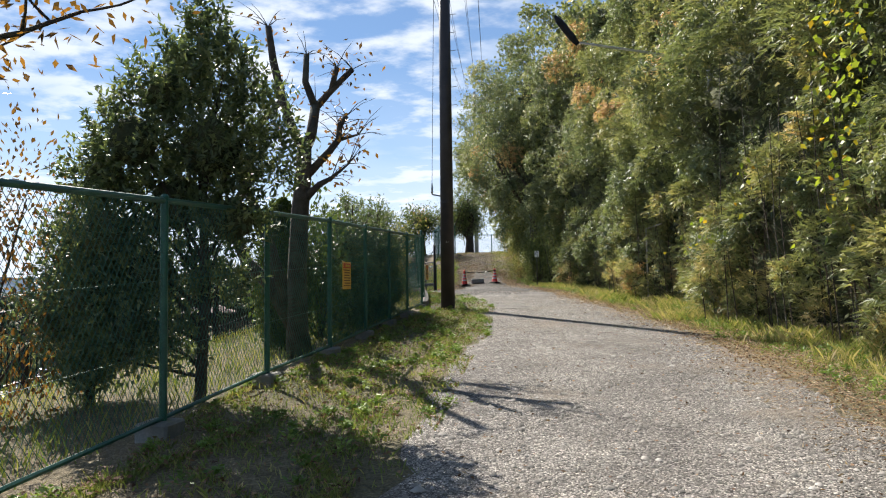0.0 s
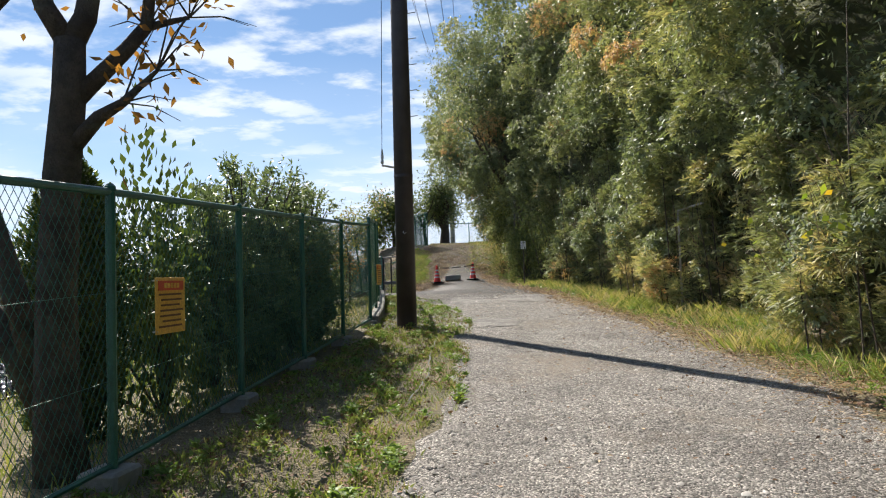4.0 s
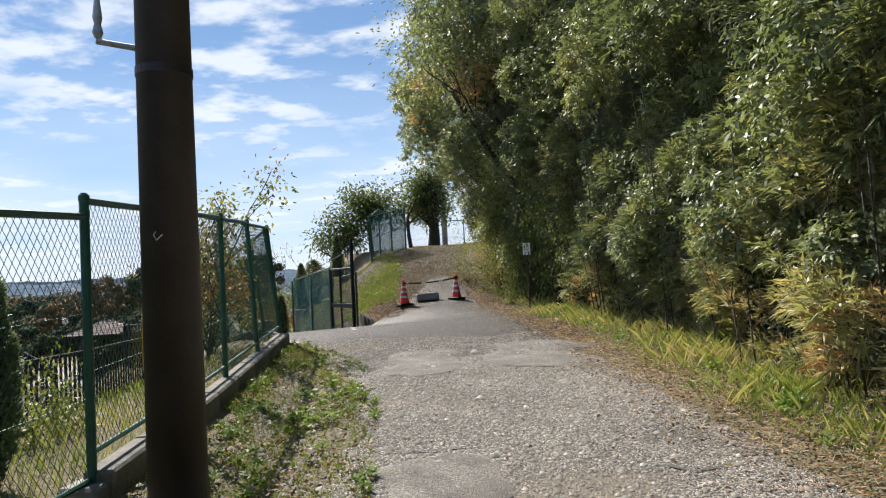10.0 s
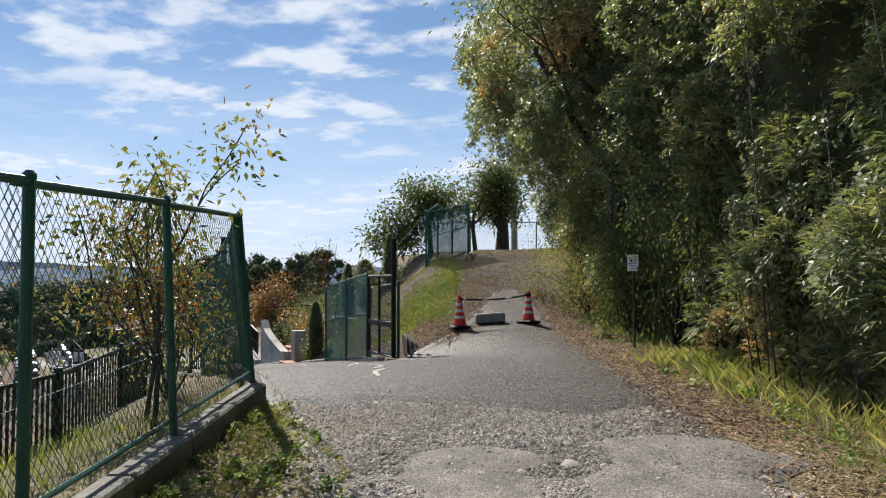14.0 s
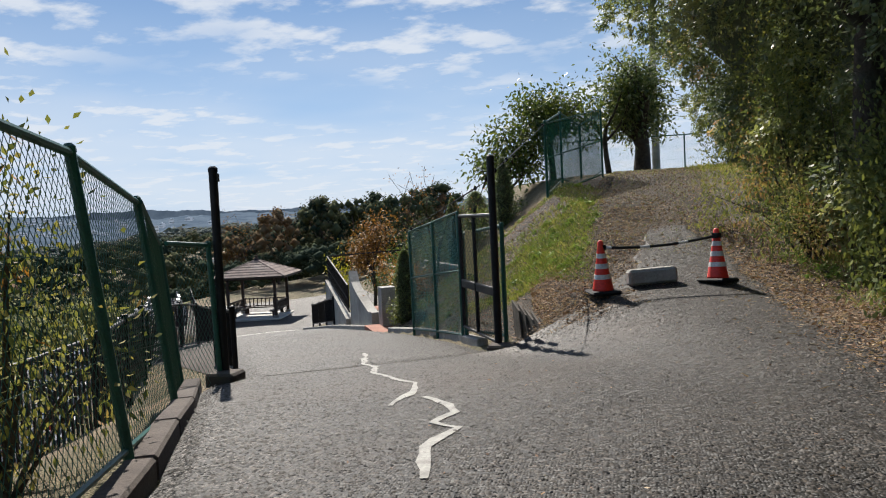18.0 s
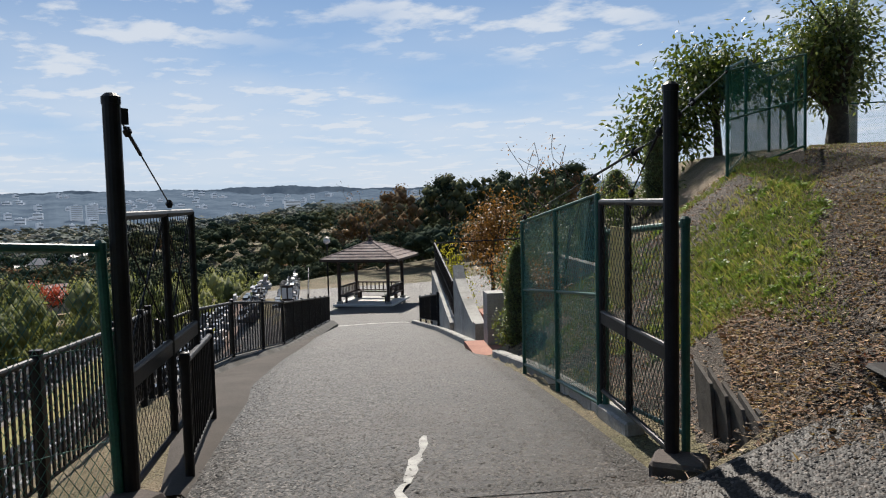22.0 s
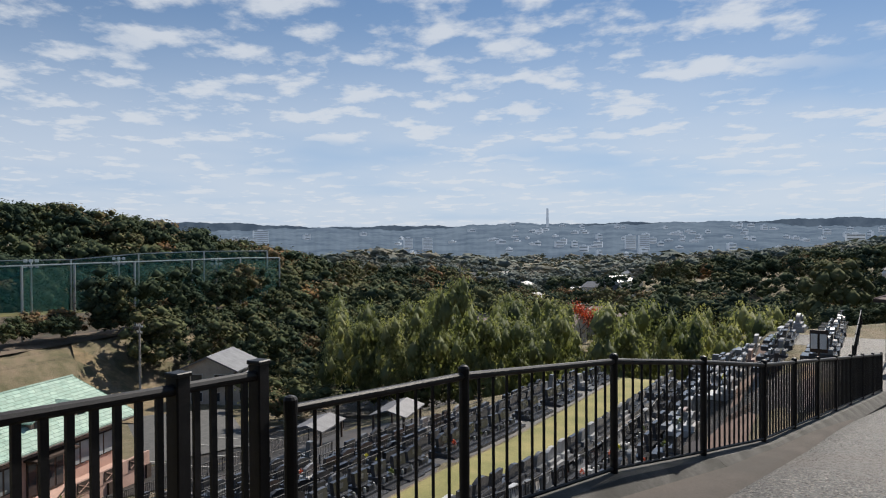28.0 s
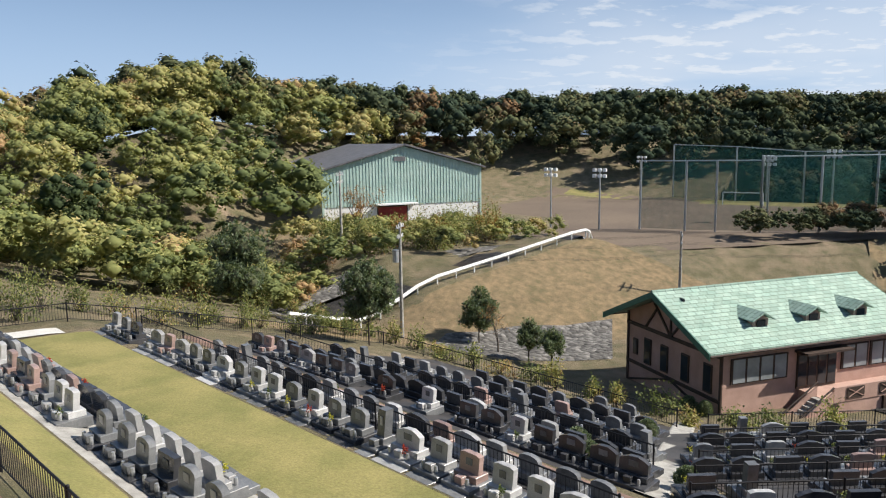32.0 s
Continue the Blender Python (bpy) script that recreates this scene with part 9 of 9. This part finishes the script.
def tree_template(seed, cards, clumps=10, size=1.0):
    """One far tree about 1 m high: clumps with shade put into their tint about a few limbs under many small leaf
    sprays, with gaps and an uneven outline.
    """
    r = np.random.default_rng(seed)
    q = unit(r.normal(size=(clumps, 3)) + np.array([0, 0, 0.35]))
    c = q * r.uniform(0.35, 1.0, (clumps, 1)) ** 0.5 * np.array([0.27, 0.27, 0.31]) + np.array([0, 0, 0.55])
    rad = r.uniform(0.09, 0.17, clumps) * (10 / clumps) ** 0.4
    vs, fs, ts, n = [], [], [], 0
    for q, a in zip(c, rad):
        vs.append(q + OCT_V * a * 0.72 * r.uniform(0.8, 1.2, (6, 1)))
        fs.append(OCT_F + n)
        # inner clumps tinted a little darker, painted shade
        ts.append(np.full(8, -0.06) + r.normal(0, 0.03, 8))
        n += 6
    k = r.choice(clumps, cards, p=rad ** 2 / (rad ** 2).sum())
    d = unit(r.normal(size=(cards, 3)))
    p = c[k] + d * (rad[k] * r.uniform(0.7, 1.2, cards))[:, None]
    d = unit(d + 0.6 * unit(p - np.array([0, 0, 0.45])))
    e = unit(np.cross(d, r.normal(size=(cards, 3))) + d * r.normal(0, 0.2, (cards, 1)))
    g = unit(np.cross(d + r.normal(size=(cards, 3)) * 0.22, e))
    L = size * 0.95 / math.sqrt(cards) * r.uniform(0.5, 1.3, (cards, 1))
    vs.append(np.stack([p - e * L * 0.5, p + e * L * 0.5, p + g * L * 0.8], 1).reshape(-1, 3))
    fs.append(np.arange(3 * cards).reshape(cards, 3) + n)
    # sprays that face up get a lighter tint, painted light from above
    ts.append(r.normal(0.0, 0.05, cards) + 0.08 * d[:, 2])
    return np.concatenate(vs), np.concatenate(fs), np.concatenate(ts)


def trunk_template():
    g = Geo().path([(0, 0, -0.05), (0.01, 0.02, 0.3), (0.0, 0.0, 0.6)], [0.022, 0.016, 0.008], 5).path([(0.01, 0.02, 0.28), (0.12, 0.05, 0.5), (0.16, 0.05, 0.66)], [0.012, 0.008, 0.004], 4).path([(0.01, 0.02, 0.3), (-0.1, -0.08, 0.5), (-0.14, -0.1, 0.66)], [0.012, 0.008, 0.004], 4)
    return np.array(g.v), [f for f in g.f if len(f) == 4]


def wood(name, label, places, heights, tints, cards, mat="forest", widen=1.0, seed=0, category="woods", clumps=10, stems=False):
    """Many far trees as one mass."""
    T = [tree_template(100 + seed * 7 + i, cards, clumps) for i in range(6)]
    tv, tf = trunk_template()
    tf = np.array(tf)
    r = np.random.default_rng(seed)
    vs, fs, ts, bv, bf, n, m = [], [], [], [], [], 0, 0
    for (x, y), h, t in zip(places, heights, tints):
        v, f, sh = T[r.integers(0, 6)]
        a = r.uniform(0, 2 * np.pi)
        rot = np.array([[np.cos(a), -np.sin(a), 0], [np.sin(a), np.cos(a), 0], [0, 0, 1]])
        sc = np.array([h * widen * r.uniform(0.85, 1.2)] * 2 + [h])
        at = np.array([x, y, zat(x, y)])
        vs.append((v * sc) @ rot.T + at)
        fs.append(f + n)
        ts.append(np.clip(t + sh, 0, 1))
        n += len(v)
        bv.append((tv * sc) @ rot.T + at)
        bf.append(tf + m)
        m += len(tv)
    w = thing(name, label, category, kind="stuff")
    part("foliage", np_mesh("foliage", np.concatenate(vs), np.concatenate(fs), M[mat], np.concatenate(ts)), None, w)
    if stems:
        part("trunks", np_mesh("trunks", np.concatenate(bv), np.concatenate(bf), M["bark"]), None, w)
    return w


def polar_places(n, yaw0, yaw1, r0, r1, seed, gap=None):
    r = np.random.default_rng(seed)
    yaw = np.radians(r.uniform(yaw0, yaw1, n))
    rad = np.sqrt(r.uniform(r0 ** 2, r1 ** 2, n)) if r1 < 700 else np.exp(r.uniform(np.log(r0), np.log(r1), n))
    x, y = -7.3 - np.sin(yaw) * rad, 35 + np.cos(yaw) * rad
    if gap is not None:
        ok = ~gap(x, y)
        x, y = x[ok], y[ok]
    return np.stack([x, y], -1)


def built_up(x, y):
    """Where no wood stands: pitch, hall, lane, clearing."""
    pitch = (x < -86) & (x > -164) & (y > -13) & (y < 68 - 0.0 * x)
    pitch &= y < 8 + (-x - 90) * 0.95
    hu, hv = (x + 91.2) * -0.82 + (y + 39.3) * 0.57, (x + 91.2) * -0.57 + (y + 39.3) * -0.82
    hall = (hu > -4) & (hu < 30) & (hv > -12) & (hv < 36)
    pitch |= (x < -112) & (x > -164) & (y > -36) & (y < -12) & (hu > 26)
    near = (x > -90) & (y > -24) & (y < 20)
    clear = (x < -68) & (x > -82) & (y > -40) & (y < -29)
    return pitch | hall | near | clear


def valley_row(x, y):
    return (x - BEND[0]) * ROW_B[0] + (y - BEND[1]) * ROW_B[1]


def plant(name, label, n, yaw0, yaw1, r0, r1, h, tint, cards, seed, mat="forest", widen=1.0, gap=built_up, clumps=10, stems=False):
    p = polar_places(n, yaw0, yaw1, r0, r1, seed, gap)
    r = np.random.default_rng(seed + 500)
    hs = h * r.uniform(0.75, 1.25, len(p))
    ts = np.clip(r.normal(tint[0], tint[1], len(p)) + 0.12 * wavy(p[:, 0], p[:, 1], 0.05, 1.0), 0, 1)
    return wood(name, label, p, hs, ts, cards, mat, widen, seed, clumps=clumps, stems=stems)


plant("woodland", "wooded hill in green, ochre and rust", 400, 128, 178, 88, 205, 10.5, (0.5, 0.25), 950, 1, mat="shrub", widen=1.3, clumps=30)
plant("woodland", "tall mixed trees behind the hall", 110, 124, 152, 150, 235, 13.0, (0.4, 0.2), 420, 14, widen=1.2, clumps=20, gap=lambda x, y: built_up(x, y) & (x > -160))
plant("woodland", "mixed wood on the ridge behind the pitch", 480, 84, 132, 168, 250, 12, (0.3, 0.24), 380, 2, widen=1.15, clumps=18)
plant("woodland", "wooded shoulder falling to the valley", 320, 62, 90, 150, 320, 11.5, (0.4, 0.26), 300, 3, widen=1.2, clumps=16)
plant("woodland", "dark trees beside the pitch and the houses", 170, 68, 92, 98, 160, 8.5, (0.34, 0.15), 600, 4, widen=1.2, clumps=22, gap=lambda x, y: built_up(x, y) | ((x > -104) & (y < 54)))
plant("woodland", "wooded valley sides", 460, 18, 70, 150, 290, 9.5, (0.34, 0.24), 340, 5, widen=1.3, clumps=14)
# woods from here out take leaf colours tinted for haze
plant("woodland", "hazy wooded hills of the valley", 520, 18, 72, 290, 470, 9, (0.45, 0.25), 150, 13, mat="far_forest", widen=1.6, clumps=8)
plant("woodland", "trees on the slope behind the pavilion", 85, 10, 35, 52, 100, 8.0, (0.42, 0.24), 1000, 6, widen=1.05, gap=lambda x, y: (y < 70) | (x < -56), clumps=34, stems=True)
plant("woodland", "undergrowth of the wooded hill", 260, 122, 165, 120, 225, 5.0, (0.42, 0.2), 120, 16, widen=1.8, clumps=9)
plant("woodland", "dark shrubs behind the pavilion", 55, 12, 36, 45, 60, 3.2, (0.36, 0.2), 700, 15, widen=1.5, clumps=10, gap=lambda x, y: y < 75)
plant("woodland", "tangled shrubs beside the lane and the graves", 190, 122, 152, 50, 96, 3.4, (0.48, 0.2), 300, 21, mat="shrub", widen=1.5, gap=lambda x, y: (y > -7 + 9 * np.clip((-51 - x) / 35, -0.6, 1) - 4.5) | (slope_w(x, y) < 23) & (valley_row(x, y) > -36) & (y > -6) | (x < -79) & (y < -20) | (x < -66) & (y < -27), clumps=8)
plant("woodland", "shrubs and small trees below the hill", 200, 138, 172, 58, 100, 5.0, (0.5, 0.16), 460, 7, mat="shrub", widen=1.4, gap=lambda x, y: (x < -58) & (y > -40), clumps=9)
plant("woodland", "thick shrubs on the bank between lane and hall", 150, 112, 142, 70, 108, 2.7, (0.52, 0.2), 320, 11, mat="shrub", widen=1.5, gap=lambda x, y: (y > -7 + 9 * np.clip((-51 - x) / 35, -0.6, 1) - 4.5) | (x < -94) | ((x < -79) & (y < -22 - 0.0 * x)) | ((x < -70) & (y < -31)), clumps=8)
plant("woodland", "tangled shrubs on the valley floor", 210, 40, 84, 66, 112, 4.2, (0.36, 0.18), 330, 10, widen=1.6, gap=lambda x, y: (valley_row(x, y) < 43) & (slope_w(x, y) < 27) | (x < -60) & (y < 46) | (y < 50 + 0.0 * x) & (x > -74), clumps=7)
# haze of the distance is in the leaf colour
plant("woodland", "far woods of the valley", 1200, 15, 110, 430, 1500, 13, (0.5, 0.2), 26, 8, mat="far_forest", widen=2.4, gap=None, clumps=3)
plant("bamboo_grove", "pale green feathery bamboo below the burial ground", 130, 38, 74, 58, 86, 11.0, (0.58, 0.24), 1000, 9, mat="bamboo_leaf", widen=0.5, gap=lambda x, y: (slope_w(x, y) < 25) & (valley_row(x, y) < 47), clumps=12)


def net_belt(n, seed, off0, off1, a, b):
    """Places in a belt along the near side of the pitch's net, from a to b of its length."""
    r = np.random.default_rng(seed)
    t, q = r.uniform(a, b, n), r.uniform(off0, off1, n)
    x, y = np.interp(t, [0, 1], [-105.0, -142.0]), np.interp(t, [0, 0.15, 1], [13.0, 21.0, 62.0])
    return np.stack([x + q * 0.82, y - q * 0.1], -1), r


belt, r = net_belt(90, 91, 1.5, 9.0, 0.05, 1.0)
wood("woodland", "dark evergreen trees and shrubs before the ball net", belt, r.uniform(2.4, 4.8, len(belt)), np.clip(r.normal(0.36, 0.2, len(belt)), 0, 1), 620, "forest", 1.35, 91, clumps=26)
belt, r = net_belt(14, 92, 0.5, 4.0, 0.2, 1.0)
wood("woodland", "rusty and brown small trees before the ball net", belt, r.uniform(3.0, 4.8, len(belt)), np.clip(r.normal(0.8, 0.12, len(belt)), 0, 1), 520, "forest", 1.2, 92, clumps=14)


def ridge_top(yaw, base, seed):
    return base + 9 * np.sin(yaw * 0.13 + seed) + 6 * np.sin(yaw * 0.41 + seed * 2) + 2.5 * np.sin(yaw * 1.7 + seed) + 1.2 * np.sin(yaw * 5.3) + 0.8 * np.sin(yaw * 13.0 + seed)


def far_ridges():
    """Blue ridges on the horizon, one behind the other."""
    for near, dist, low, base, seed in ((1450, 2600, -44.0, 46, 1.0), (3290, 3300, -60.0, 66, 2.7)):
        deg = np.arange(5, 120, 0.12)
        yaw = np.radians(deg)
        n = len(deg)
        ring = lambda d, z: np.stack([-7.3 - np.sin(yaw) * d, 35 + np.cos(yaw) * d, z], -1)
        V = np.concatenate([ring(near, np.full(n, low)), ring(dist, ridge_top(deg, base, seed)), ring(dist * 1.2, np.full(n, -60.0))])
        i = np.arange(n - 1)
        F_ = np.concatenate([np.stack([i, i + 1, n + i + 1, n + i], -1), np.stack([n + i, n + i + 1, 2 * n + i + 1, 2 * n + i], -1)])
        # haze is in this backdrop's colour and emission, not in the air
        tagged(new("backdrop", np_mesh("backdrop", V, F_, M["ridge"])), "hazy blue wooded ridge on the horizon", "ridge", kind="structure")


def town_z(yaw, dist):
    """Height of the far slope at this bearing and distance."""
    t = min(1.0, max(0.0, (dist - 1450) / 1150))
    return -44 + t * (float(ridge_top(np.array(yaw), 46, 1.0)) + 44) - 1


far_ridges()

# small trees and shrubs of the foot of the slope
spots = [(-40.85, -3.3, 7.4, "dark_leaf", "large round dark tree beside the graves"), (-46.2, 3.4, 6.4, "dark_leaf", "round dark tree beside the graves"), (-57.9, 5.4, 4.9, "dark_leaf", "small round tree at the foot of the slope"), (-55.3, 11.2, 3.4, "dark_leaf", "small round tree at the foot of the slope"), (-55.0, 13.2, 2.9, "dark_leaf", "small round tree at the foot of the slope")]
for i, (x, y, h, mt, lb) in enumerate(spots):
    q = random.Random(200 + i)
    body = [(0, 0, h * 0.86, h * 0.13)]
    while len(body) < 26:
        a, b, c = q.uniform(-1, 1), q.uniform(-1, 1), q.uniform(-1, 1)
        if a * a + b * b + c * c < 1:
            body.append((a * h * 0.27, b * h * 0.27, h * 0.58 + c * h * 0.27, h * q.uniform(0.1, 0.15)))
    shaggy("round_tree", x, y, lb, mt, 18000 if i < 3 else 7000, 200 + i, body, leaf=0.2 if i < 3 else 0.16, tint=(0.45, 0.22), group="round trees")
tree("bare_tree", -56.0, 8.2, 4.6, "bare reddish tree at the foot of the slope", "rust_leaf", 0.12, 300, 0.3, 210, 0.08, 4, 3, (0.5, 0.2), first=0.36)
strip("stone_bank", [((-54.6, 3.2), (-57.6, 2.6)), ((-54.2, 6.5), (-60.3, 4.7)), ((-54.6, 10.2), (-64.1, 6.6)), ((-57.7, 13.0), (-66.7, 9.1)), ((-60.5, 15.8), (-71.3, 11.8))], M["stone_wall"], "grey rubble stone bank at the foot of the grass mound", "stone bank", lift=0.15, cols=10)
for i, (x, y, h) in enumerate(((-49.7, 25.3, 0.9), (-49.9, 24.3, 1.0), (-38.2, 25.5, 0.9), (-31.0, 25.2, 1.0), (-29.6, 26.2, 0.9), (-29.8, 29.4, 0.8))):
    column("clipped_bush", x, y, h, h * 0.55, "round clipped dark green bush beside the steps", "dark_leaf", 1500, 640 + i, leaf=0.09, tint=(0.4, 0.2), group="clipped bushes", category="bush", taper=0.9)
tree("bare_tree", -34.0, 86.5, 10.5, "tall bare tree behind the pavilion", "rust_leaf", 0.16, 500, 0.5, 212, 0.16, 5, 3, (0.4, 0.2), first=0.34)
tree("bare_tree", -76, -22, 8.5, "nearly bare tree before the hall", "rust_leaf", 0.25, 900, 0.6, 211, 0.16, 4, 3, (0.6, 0.2), first=0.34)
for i in range(44):
    r = random.Random(300 + i)
    t = r.uniform(-0.3, 1)
    x, y = -60 - 32 * t + r.uniform(-2, 2), -13 + 8 * t - abs(r.gauss(0, 5)) + r.uniform(-1, 1.0)
    pick = r.random()
    bush("slope_bush", x, y, r.uniform(1.4, 2.6), r.uniform(2.0, 4.2), "green and yellow bush on the bank above the lane" if pick < 0.75 else "bare pinkish brown bush on the bank above the lane", "shrub" if pick < 0.75 else "rust_leaf", 900 if pick < 0.75 else 500, 300 + i, leaf=0.24, tint=(r.uniform(0.3, 0.75), 0.15), group="bushes above the lane")
for i in range(16):
    r = random.Random(700 + i)
    p = row_point("A", -35 - r.uniform(0, 3), -6 + 30 * i / 16)
    bush("border_bush", p[0], p[1], r.uniform(0.8, 1.5), r.uniform(1.2, 2.4), "green bush behind the low black fence", "shrub", 700, 700 + i, leaf=0.17, tint=(r.uniform(0.3, 0.7), 0.15), group="bushes along the burial ground")
for i in range(22):
    r = random.Random(400 + i)
    p = row_point("A", -50 + 48 * i / 22, 24.2 + r.uniform(-0.5, 1.2))
    bush("border_bush", p[0], p[1], r.uniform(0.5, 1.1), r.uniform(0.8, 1.7), "low green bush along the edge of the burial ground", "shrub", 420, 400 + i, leaf=0.2, tint=(r.uniform(0.3, 0.85), 0.12), group="bushes along the burial ground")
red = tree("red_maple", -108.5, 108, 8.0, "bright red maple beyond the bamboo", "red_leaf", 0.4, 1500, 0.8, 220, 0.14, 3, 3, (0.6, 0.3), first=0.4, z=-16)


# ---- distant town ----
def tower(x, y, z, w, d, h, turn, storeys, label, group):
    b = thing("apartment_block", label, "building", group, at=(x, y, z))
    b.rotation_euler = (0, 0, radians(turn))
    # far walls carry painted haze: pale colour with a weak emission
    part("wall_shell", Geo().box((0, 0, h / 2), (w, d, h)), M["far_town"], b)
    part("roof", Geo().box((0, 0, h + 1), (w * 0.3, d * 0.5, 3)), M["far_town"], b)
    for k in range(storeys):
        # light panes keep the bands faint at this distance
        part("window_band", Geo().box((0, -d / 2 - 0.1, (k + 0.55) * h / storeys), (w * 0.94, 0.3, h / storeys * 0.35)), M["curtained"], b)


rt = random.Random(77)
for i in range(110):
    yaw, dist = math.radians(rt.gauss(50, 14)), rt.uniform(1550, 2450)
    x, y = -7.3 - math.sin(yaw) * dist, 35 + math.cos(yaw) * dist
    w, h = rt.uniform(8, 20), rt.choice((5, 6, 6, 7, 8, 10, 14))
    tower(x, y, town_z(math.degrees(yaw), dist), w, rt.uniform(12, 22), h, math.degrees(yaw) + rt.uniform(-30, 30), max(1, int(h // 6)), "pale far apartment block among trees", "far town")
for yaw, dist, w, h in ((79.2, 1900, 36, 40), (80.4, 1880, 60, 24), (50.0, 1700, 22, 34), (51.0, 1720, 22, 32), (66.5, 1750, 22, 28), (68, 1780, 20, 28), (36.0, 1500, 30, 50)):
    x, y = -7.3 - math.sin(radians(yaw)) * dist, 35 + math.cos(radians(yaw)) * dist
    tower(x, y, town_z(yaw, dist), w, 18, h, yaw + 8, 8, "pale tall apartment block on the horizon", "far towers")
yaw, dist = radians(57.2), 2450
x, y = -7.3 - math.sin(yaw) * dist, 35 + math.cos(yaw) * dist
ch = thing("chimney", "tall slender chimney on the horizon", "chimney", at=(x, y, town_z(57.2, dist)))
# same painted haze as on the far walls
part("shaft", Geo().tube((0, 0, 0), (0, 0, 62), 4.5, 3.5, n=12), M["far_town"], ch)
for k, (yaw, dist, w) in enumerate(((56.5, 150, 9), (59.5, 160, 11), (62.5, 150, 8), (52.5, 170, 8))):
    x, y = -7.3 - math.sin(radians(yaw)) * dist, 35 + math.cos(radians(yaw)) * dist
    house(x, y, yaw + 70 + 15 * k, w, w * 1.3, 3.0, "low far house with a pinkish roof beyond the bamboo", roof="shingle", group="valley houses", wall="plaster", z=-18.5)
for i in range(12):
    yaw, dist = math.radians(rt.uniform(50, 66)), rt.uniform(190, 420)
    x, y = -7.3 - math.sin(yaw) * dist, 35 + math.cos(yaw) * dist
    house(x, y, rt.uniform(0, 180), rt.uniform(7, 11), rt.uniform(8, 12), rt.choice((3, 5.5)), "small far house with a grey roof in the valley", group="valley houses", wall="white")
